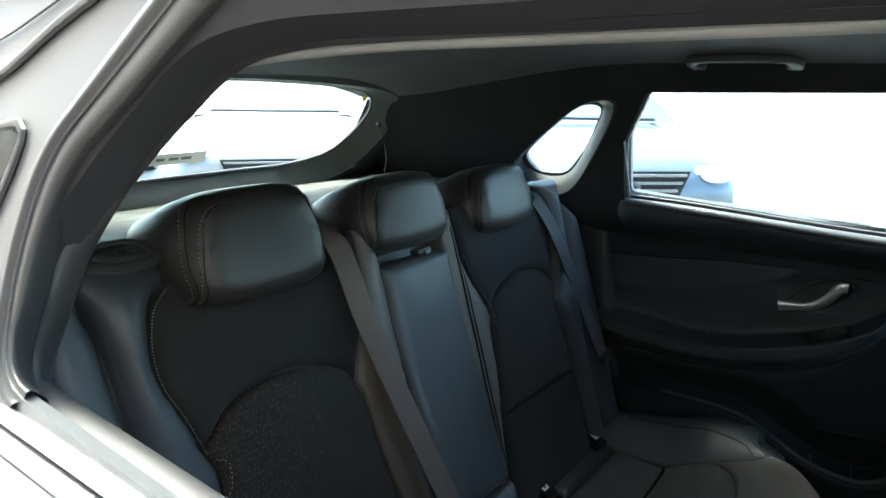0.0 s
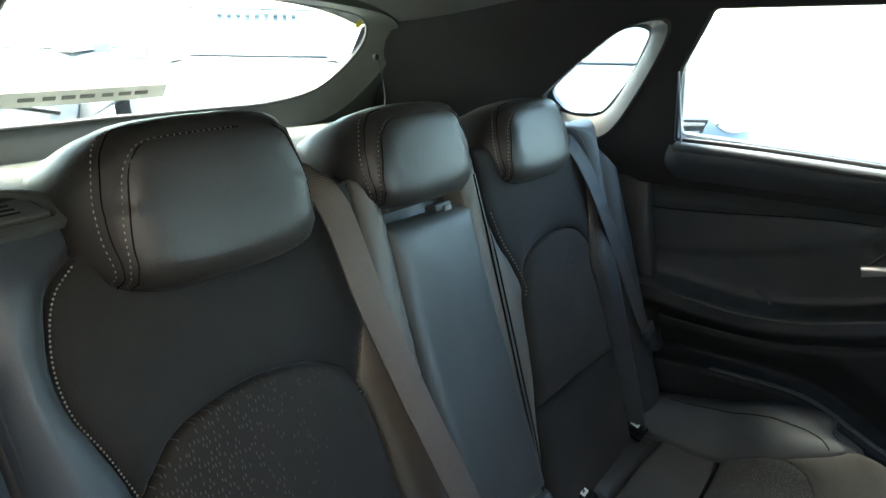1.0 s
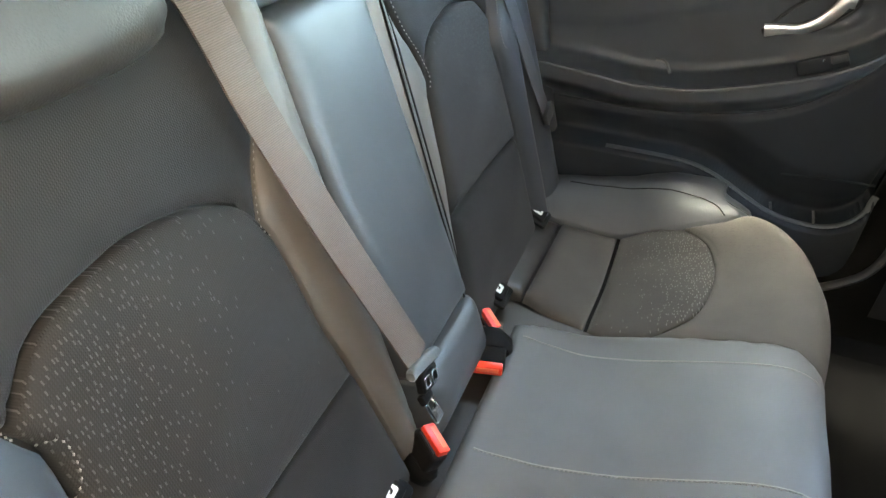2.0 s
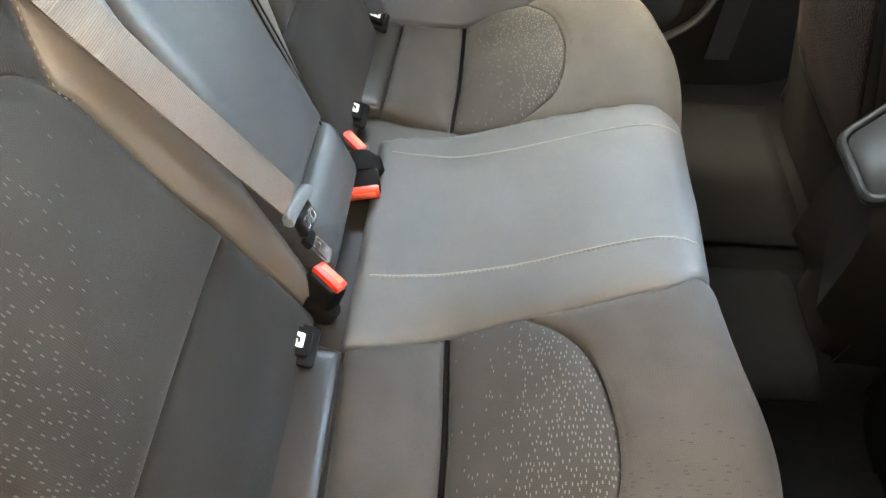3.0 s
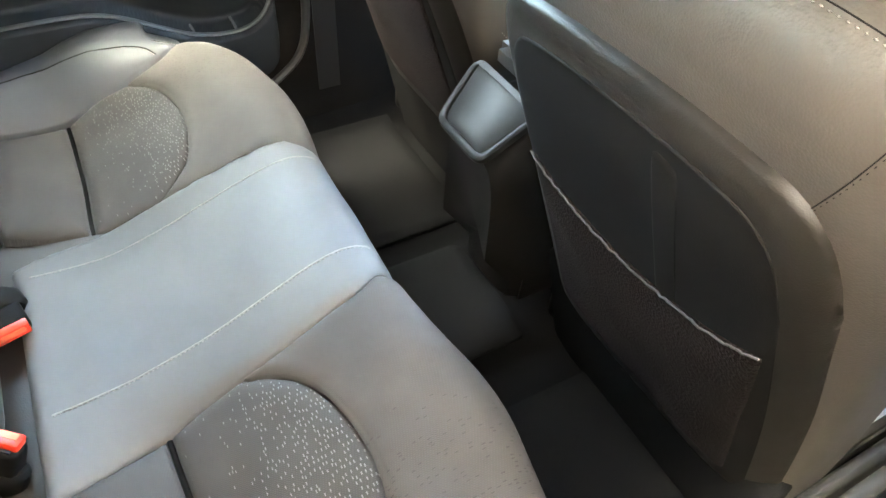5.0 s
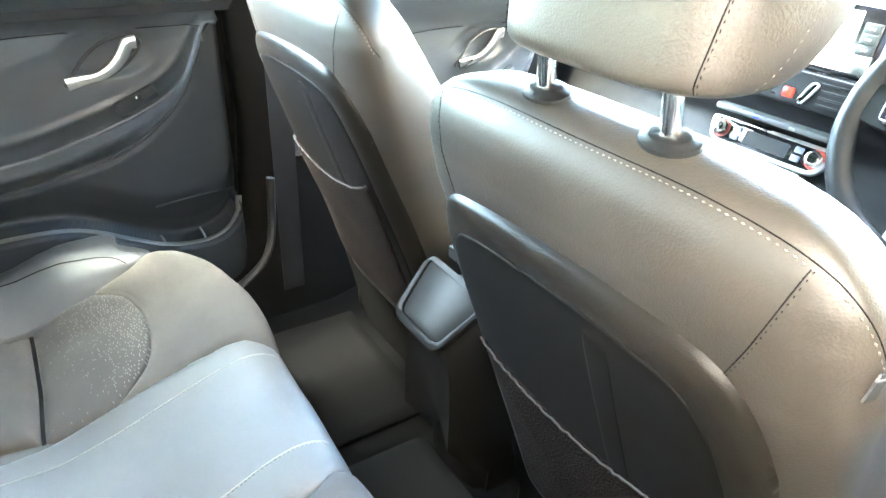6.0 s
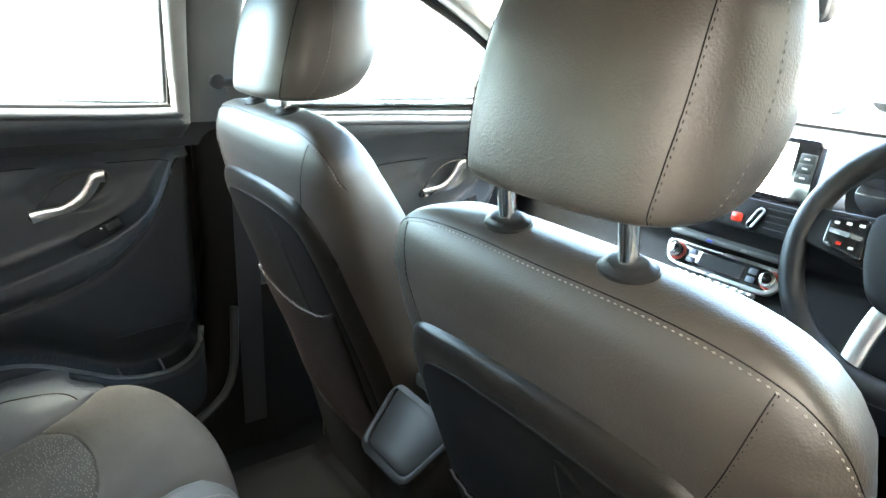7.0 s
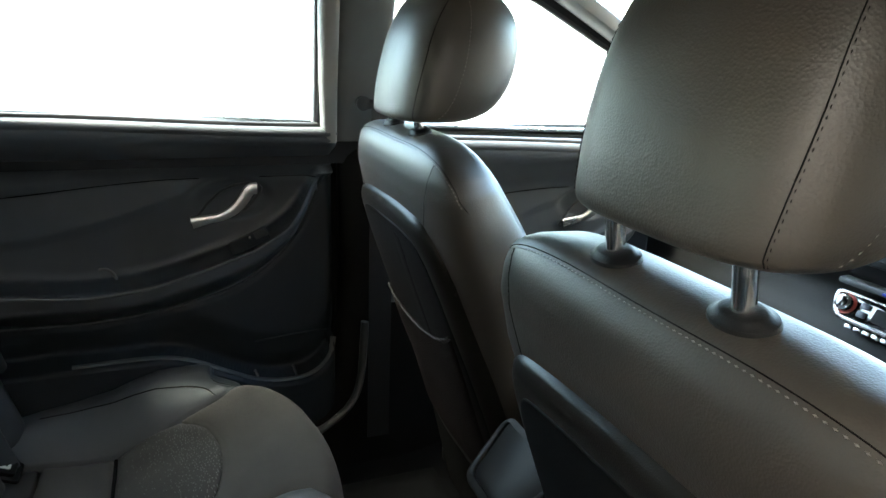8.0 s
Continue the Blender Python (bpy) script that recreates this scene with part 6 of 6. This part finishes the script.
# ---- dashboard ----
da = thing("dashboard", "black dashboard with a floating screen and climate panel", "dashboard")
prof = [(1.50, 0.58), (1.47, 0.70), (1.50, 0.765), (1.515, 0.82), (1.47, 0.865), (1.465, 0.94), (1.50, 0.985), (1.60, 1.015), (1.75, 1.040), (1.86, 1.045), (1.86, 0.58)]
pc = np.vstack([curve(prof[:10], 60), [(1.86, 0.58)]])
rings = [[(x, y + 0.05 * (abs(x) / 0.72) ** 3, z - 0.01 * (x / 0.72) ** 2) for y, z in pc] for x in np.linspace(-0.72, 0.72, 40)]
loft("dash_body", rings, DASH, da, "soft black dashboard")
pm = Matrix.Translation((-0.010, 1.492, 0.787)) @ R3(62, 0, 0)
o1 = corner([(-0.118, -0.030), (0.118, -0.030), (0.140, 0.028), (-0.140, 0.028)], 0.026, 7)
o2 = corner([(-0.108, -0.023), (0.108, -0.023), (0.130, 0.022), (-0.130, 0.022)], 0.022, 7)
plate("climate_rim", o1, 0.012, pm, SATIN, da, "satin silver rim of the climate panel", bevel=0.003, holes=[o2])
plate("climate_face", o2, 0.008, pm, GLOSS, da, "glossy black climate panel", bevel=0.001)
plate("climate_display", corner([(-0.048, -0.014), (0.048, -0.014), (0.048, 0.014), (-0.048, 0.014)], 0.004, 3), 0.001, pm @ pose(0, 0, 0.0085), DARK, da, "dark display", bevel=0)
for s in (-1, 1):
    lathe("climate_knob", [(0.004, 0.0), (0.0165, 0.0), (0.0155, 0.014), (0.012, 0.016), (0.004, 0.016)], pm @ pose(s * 0.104, 0.002, 0.008), CHROME, da, "chrome climate knob", n=24)
    lathe("knob_cap", [(0.001, 0.0), (0.0105, 0.0), (0.010, 0.003), (0.001, 0.004)], pm @ pose(s * 0.104, 0.002, 0.0242), GLOSS, da, n=20)
    lathe("knob_ring", [(0.016, 0.0), (0.0195, 0.0), (0.0195, 0.002), (0.016, 0.002)], pm @ pose(s * 0.104, 0.002, 0.008), surface("red_ring", (0.5, 0.05, 0.03), 0.4), da, "thin red temperature ring", n=24)
    for k in (-1, 1):
        block("climate_button", (0.018, 0.012, 0.004), pm @ pose(s * 0.068, 0.001 + k * 0.0085, 0.010), surface("blue_grey_key", (0.10, 0.12, 0.16), 0.35), da, "grey button", bevel=0.002)
for k in range(10):
    block("toggle", (0.015, 0.008, 0.005), pm @ pose(-0.081 + 0.018 * k, -0.036, 0.004), SATIN, da, "silver toggle key", bevel=0.0015)
sm2 = Matrix.Translation((0.045, 1.432, 1.022)) @ R3(80, 0, 0)
plate("screen_frame", corner([(-0.124, -0.062), (0.124, -0.062), (0.124, 0.052), (-0.124, 0.052)], 0.012, 6), 0.018, sm2, GLOSS, da, "glossy black screen frame", bevel=0.004)
plate("screen", [(-0.098, -0.050), (0.084, -0.050), (0.084, 0.042), (-0.098, 0.042)], 0.001, sm2 @ pose(0, 0, 0.0185), SCREEN, da, "bright lit screen", bevel=0)
plate("key_strip", corner([(0.093, -0.022), (0.121, -0.022), (0.121, 0.028), (0.093, 0.028)], 0.003, 3), 0.003, sm2 @ pose(0, 0, 0.018), PLASTIC_GREY, da, "strip of grey screen keys", bevel=0.001)
for k in range(3):
    block("screen_key", (0.025, 0.0145, 0.003), sm2 @ pose(0.107, -0.013 + 0.016 * k, 0.0215), PLASTIC, da, "black key", bevel=0.001)
    block("key_print", (0.009, 0.003, 0.0006), sm2 @ pose(0.107, -0.013 + 0.016 * k, 0.0234), WHITE, da, bevel=0)
hz = Matrix.Translation((0.045, 1.455, 0.918)) @ R3(78, 0, 0)
plate("vent_surround", corner([(-0.14, -0.030), (0.14, -0.030), (0.14, 0.030), (-0.14, 0.030)], 0.012, 5), 0.012, hz, DASH, da, "black vent surround", bevel=0.003)
block("hazard_switch", (0.022, 0.018, 0.006), hz @ pose(-0.014, -0.010, 0.013), RED, da, "red hazard switch", bevel=0.004)
for s in (-1, 1):
    for k in range(4):
        block("vent_slat", (0.085, 0.004, 0.012), hz @ pose(s * 0.082, -0.018 + 0.012 * k, 0.008), DASH, da, bevel=0.001)
tube("vent_tab", [hz @ Vector((x, y, 0.016)) for x, y in loop([(0.010, -0.020), (0.020, -0.020), (0.034, 0.006), (0.036, 0.014), (0.026, 0.014), (0.016, -0.006)], 30)], round_section(0.0022, 0.003, 8), SATIN, da, "silver vent tab loop", ups=hz.to_3x3() @ Vector((0, 0, 1)), closed=True)
block("drive_shelf", (0.24, 0.05, 0.012), pose(-0.005, 1.488, 0.842), PLASTIC_GREY, da, "grey shelf lip above the climate panel", bevel=0.004)
for x, c in ((-0.03, surface("blue_light", (0.03, 0.05, 0.4), 0.3)), (0.045, PLASTIC_PALE)):
    block("socket_mark", (0.012, 0.004, 0.005), pose(x, 1.462, 0.842), c, da, bevel=0.001)
# instrument hood
rings = []
for y, z, w, h in ((1.42, 1.00, 0.165, 0.075), (1.46, 1.00, 0.172, 0.08), (1.56, 0.995, 0.175, 0.08), (1.70, 0.98, 0.16, 0.06)):
    rings.append([(0.385 + a, y, z + max(b, -0.03)) for a, b in round_section(w, h, 40, 0.8)])
loft("instrument_hood", rings, DASH, da, "black instrument hood")
plate("instrument_glass", [(0.150 * math.cos(a), 0.055 * math.sin(a)) for a in np.linspace(0, 2 * math.pi, 40, endpoint=False)], 0.003, Matrix.Translation((0.385, 1.418, 1.005)) @ R3(80, 0, 0), GLOSS, da, "dark instrument glass", bevel=0.001)

# ---- steering wheel ----
sw = thing("steering_wheel", "black leather steering wheel with silver lower spoke", "steering wheel")
WM = Matrix.Translation((0.412, 1.27, 0.960)) @ R3(66, 0, 0)
rim = [WM @ Vector((0.178 * math.cos(a), 0.178 * math.sin(a), 0)) for a in np.linspace(0, 2 * math.pi, 96, endpoint=False)]
tube("rim", rim, round_section(0.018, 0.0175, 14), WHEEL_HIDE, sw, "black leather rim", ups=WM.to_3x3() @ Vector((0, 0, 1)), closed=True)
pts = [(-0.085, 0.045), (-0.03, 0.062), (0.03, 0.062), (0.085, 0.045), (0.075, -0.03), (0.04, -0.075), (-0.04, -0.075), (-0.075, -0.03)]
hub = [tuple(q) for q in loop(pts, 40)]
plate("hub", hub, 0.035, WM @ pose(0, 0, -0.012), DASH, sw, "soft black hub", bevel=0.012)
lathe("emblem", [(0.001, 0), (0.016, 0), (0.015, 0.003), (0.001, 0.004)], WM @ pose(0, 0.0, 0.023), SATIN, sw, "plain oval silver emblem", n=28, squash=0.6)
for s in (-1, 1):
    plate("side_spoke", [(s * 0.07, -0.028), (s * 0.172, -0.012), (s * 0.172, 0.042), (s * 0.075, 0.046)][:: s], 0.022, WM @ pose(0, 0, -0.012), DASH, sw, "black side spoke", bevel=0.005)
    key = corner([(s * 0.080, -0.022), (s * 0.138, -0.010), (s * 0.140, 0.034), (s * 0.086, 0.040)][:: s], 0.010, 5)
    plate("key_pod", key, 0.008, WM @ pose(0, 0, 0.010), GLOSS, sw, "glossy black key pod", bevel=0.003)
    plate("key_bar", [(s * 0.088, 0.006), (s * 0.134, 0.010), (s * 0.134, 0.016), (s * 0.088, 0.013)][:: s], 0.003, WM @ pose(0, 0, 0.018), SATIN, sw, "silver rocker", bevel=0.001)
    for k, (a, b) in enumerate(((0.095, 0.028), (0.112, 0.027), (0.128, 0.025), (0.098, -0.006), (0.116, -0.003))):
        block("key_print", (0.007, 0.004, 0.0008), WM @ pose(s * a, b, 0.0186), WHITE if k < 4 else RED, sw, bevel=0)
    tube("lower_spoke", [WM @ Vector(q) for q in curve([(s * 0.030, -0.062, 0.004), (s * 0.042, -0.11, 0.0), (s * 0.050, -0.168, -0.004)], 16)], round_section(0.015, 0.007, 12, 0.7), SATIN, sw, "satin silver lower spoke", ups=WM.to_3x3() @ Vector((0, 0, 1)))
tube("column", [WM @ Vector((0, 0, -0.01)), WM @ Vector((0, 0, -0.22))], round_section(0.05, 0.045, 20), DASH, sw, "black column shroud", ups=(0, 0, 1))
tube("stalk", [WM @ Vector((-0.04, 0.02, -0.06)), WM @ Vector((-0.12, 0.03, -0.055)), WM @ Vector((-0.165, 0.035, -0.05))], round_section(0.009, 0.007, 10), PLASTIC_GREY, sw, "grey stalk")

# mirrors
im = thing("interior_mirror", "black interior mirror below the windscreen top", "mirror")
plate("housing", corner([(-0.115, -0.032), (0.115, -0.032), (0.115, 0.032), (-0.115, 0.032)], 0.02, 6), 0.02, Matrix.Translation((0.0, 1.46, 1.295)) @ R3(82, 0, 0) @ pose(0, 0, -0.02), PLASTIC, im, bevel=0.006)
plate("mirror_glass", corner([(-0.108, -0.026), (0.108, -0.026), (0.108, 0.026), (-0.108, 0.026)], 0.016, 6), 0.001, Matrix.Translation((0.0, 1.459, 1.295)) @ R3(82, 0, 0), MIRROR, im, bevel=0)
tube("stem", [(0, 1.475, 1.30), (0, 1.47, 1.34), (0, 1.42, 1.335)], round_section(0.008, n=10), PLASTIC, im)
dm = thing("door_mirror", "silver door mirror outside the front passenger window", "mirror")
rings = []
for k, (dy, w, h) in enumerate(((0.0, 0.088, 0.062), (0.012, 0.098, 0.070), (0.05, 0.092, 0.066), (0.09, 0.06, 0.045), (0.105, 0.03, 0.02))):
    rings.append([(-0.815 + a, 1.405 + dy, 1.055 + b) for a, b in round_section(w * 0.97, h * 0.80, 36, 0.7)])
loft("housing", rings, RUBBER, dm, "dark mirror housing")
plate("mirror_glass", [(a, b) for a, b in round_section(0.078, 0.045, 36, 0.7)], 0.001, Matrix.Translation((-0.813, 1.402, 1.055)) @ R3(90, 0, -8), MIRROR, dm, bevel=0)
tube("arm", [(-0.800, 1.455, 1.015), (-0.765, 1.47, 0.998), (-0.72, 1.48, 0.99)], round_section(0.025, 0.014, 10), RUBBER, dm)

# ---- outside ----
ground = tagged(sheet("ground", lambda u, v: (u, v, -0.002), np.linspace(-400, 400, 9), np.linspace(-400, 400, 9), surface("pale_paving", (0.30, 0.29, 0.28), 0.9, grain=60, bump=0.5, depth=0.004, scale=0.8)), "pale dry paving of a car lot", "ground", kind="structure")


CAR_GLASS = surface("sky_mirroring_glass", (0.09, 0.12, 0.125), 0.08, metal=0.0, bump=0.0, vary=0.2, scale=1.5)


def parked_car(m, paint, label, strip=False, mirrors=True, high=0.0):
    car = thing("parked_car", label, "car", group="parked cars")

    def sec(y, zb, zt, w, n=36, pw=0.5):
        return [m @ Vector((a, y, (zb + zt) / 2 + b)) for a, b in round_section(w, (zt - zb) / 2, n, pw)]

    loft("body", [sec(*q) for q in ((2.15, 0.45, 0.70, 0.62), (2.10, 0.30, 0.78, 0.76), (1.95, 0.24, 0.86, 0.84), (1.5, 0.22, 0.97, 0.90), (0.95, 0.22, 1.05, 0.91), (-1.4, 0.22, 1.08, 0.90), (-2.0, 0.25, 1.05, 0.85), (-2.15, 0.40, 0.95, 0.72))], paint, car, "glossy painted body")
    loft("cabin", [[m @ Vector((x * w, y, z)) for x, y in ((-1, y0), (1, y0), (1, y1), (-1, y1))] for z, w, y0, y1 in ((1.02, 0.80, -1.95, 1.05), (1.25, 0.70, -1.75, 0.62), (1.46, 0.60, -1.45, 0.15), (1.50, 0.5, -1.2, 0.0))], CAR_GLASS, car, "glazed cabin mirroring the sky")
    loft("roof_panel", [[m @ Vector((x * w, y, z)) for x, y in ((-1, y0), (1, y0), (1, y1), (-1, y1))] for z, w, y0, y1 in ((1.462, 0.605, -1.46, 0.16), (1.505, 0.52, -1.25, 0.02))], paint, car, "painted roof")
    gm = m @ Matrix.Translation((0, 2.155, 0.60 + high)) @ R3(90, 0, 180)
    plate("grille", [(-0.42, 0.14), (-0.30, -0.16), (0.30, -0.16), (0.42, 0.14)], 0.03, gm @ pose(0, 0, -0.005), DARK, car, "black grille", bevel=0.006)
    for k in range(6):
        block("grille_bar", (0.78 - 0.05 * k, 0.018, 0.02), gm @ pose(0, 0.115 - 0.048 * k, 0.03), PLASTIC_PALE, car, "bright grille bar", bevel=0.004)
    tube("emblem", [gm @ Vector((0.085 * math.cos(a), 0.03 + 0.045 * math.sin(a), 0.048)) for a in np.linspace(0, 2 * math.pi, 28, endpoint=False)], round_section(0.012, 0.008, 8), PLASTIC_GREY, car, "plain oval grey emblem", ups=gm.to_3x3() @ Vector((0, 0, 1)), closed=True)
    plate("number_plate", [(-0.26, -0.055), (0.26, -0.055), (0.26, 0.055), (-0.26, 0.055)], 0.01, gm @ pose(0, -0.22, 0.03), WHITE, car, "white plate with dark bars", bevel=0.002)
    for k in range(6):
        block("plate_bar", (0.045, 0.06, 0.002), gm @ pose(-0.19 + 0.076 * k, -0.22, 0.041), DARK, car, bevel=0)
    for s in (-1, 1):
        lamp = loft("headlamp", [[m @ Vector((s * (0.62 + a), 2.06 - 0.30 * abs(a + 0.02) + q, 0.76 + b)) for a, b in round_section(0.15 * k, 0.06 * k, 24)] for q, k in ((0.0, 1.0), (0.06, 0.95), (0.09, 0.7))], CHROME, car, "clear headlamp")
        for y in (1.35, -1.35):
            wm = m @ Matrix.Translation((s * 0.80, y, 0.32)) @ Matrix.Rotation(s * math.pi / 2, 4, "Y")
            wh = lathe("wheel", [(0.20, -0.11), (0.31, -0.10), (0.32, 0.0), (0.31, 0.10), (0.20, 0.115)], wm, RUBBER, car, "black tyre", n=36)
            lathe("rim", [(0.03, 0.09), (0.10, 0.10), (0.20, 0.112), (0.205, 0.05)], wm, SATIN, wh, "silver rim", n=30)
        if mirrors:
            block("mirror", (0.18, 0.10, 0.12), m @ pose(s * 1.0, 0.72, 1.06), paint, car, "painted door mirror", bevel=0.03, seg=3)
    tube("wiper", [m @ Vector(q) for q in ((-0.6, 1.06, 1.05), (0.0, 1.12, 1.055), (0.55, 1.08, 1.06))], round_section(0.012, n=6), RUBBER, car)
    if strip:
        for k in range(9):
            block("screen_letter_bar", (0.05, 0.004, 0.05), m @ Matrix.Translation((-0.36 + 0.085 * k, 0.32, 1.405)) @ R3(-58, 0, 0), WHITE, car, "pale illegible sun strip print", bevel=0)
    return car


# Dimmed below real white and pale blue: the exposure is put into the colour.
WHITE_DIMMED = surface("dimmed_white_paint", (0.30, 0.31, 0.32), 0.3, coat=0.7, bump=0.01, vary=0.02)
BLUE_DIMMED = surface("dimmed_blue_paint", (0.085, 0.105, 0.13), 0.3, metal=0.3, coat=0.7, bump=0.01, vary=0.04)
GREEN_PAINT = surface("grey_green_paint", (0.28, 0.34, 0.33), 0.3, metal=0.3, coat=0.7, bump=0.01, vary=0.04)
parked_car(pose(-3.9, -5.2, 0, 0, 0, -40), WHITE_DIMMED, "white car parked nose-on behind the tailgate", True)
parked_car(pose(-4.72, -2.37, 0.03, 0, 0, -49), BLUE_DIMMED, "pale blue car parked nose-on with a barred grille", False, False, 0.055)
parked_car(pose(-3.0, -8.2, 0, 0, 0, -40), WHITE_DIMMED, "white car parked in the row behind", False)
parked_car(pose(-6.2, 13.5, 0, 0, 0, 80), GREEN_PAINT, "grey-green car parked across the lot", False)
parked_car(pose(-2.6, 16.0, 0, 0, 0, 70), WHITE_DIMMED, "white car parked across the lot", False)

# Unseen wall, added to block right-hand sky and bounce warm light inside.
light_wall = thing("unseen_light_wall", "unseen added wall that blocks sky and bounces warm light inside", "wall")
block("wall_body", (0.3, 15.0, 4.2), pose(1.38, 1.5, 2.1), surface("warm_bounce_surface", (0.37, 0.290, 0.220), 0.9, grain=30, bump=0.4, depth=0.006), light_wall, bevel=0.01)

hut = thing("lot_building", "low green building with a dark tiled roof edge", "building")
block("wall", (6.0, 5.0, 2.6), pose(8.0, -14.0, 1.3), surface("green_render", (0.32, 0.40, 0.37), 0.85, grain=40, bump=0.3), hut, "pale green rendered wall", bevel=0.02)
loft("roof", [[(8.0 + x * 3.4, -14.0 + y * 2.9, 2.6) for x, y in ((-1, -1), (1, -1), (1, 1), (-1, 1))], [(8.0 + x * 3.4, -14.0 + y * 2.9, 2.75) for x, y in ((-1, -1), (1, -1), (1, 1), (-1, 1))], [(8.0 + x * 2.6, -14.0 + y * 0.2, 3.9) for x, y in ((-1, -1), (1, -1), (1, 1), (-1, 1))]], surface("dark_tiles", (0.08, 0.08, 0.08), 0.8, grain=8, bump=0.6, depth=0.02), hut, "dark tiled roof")
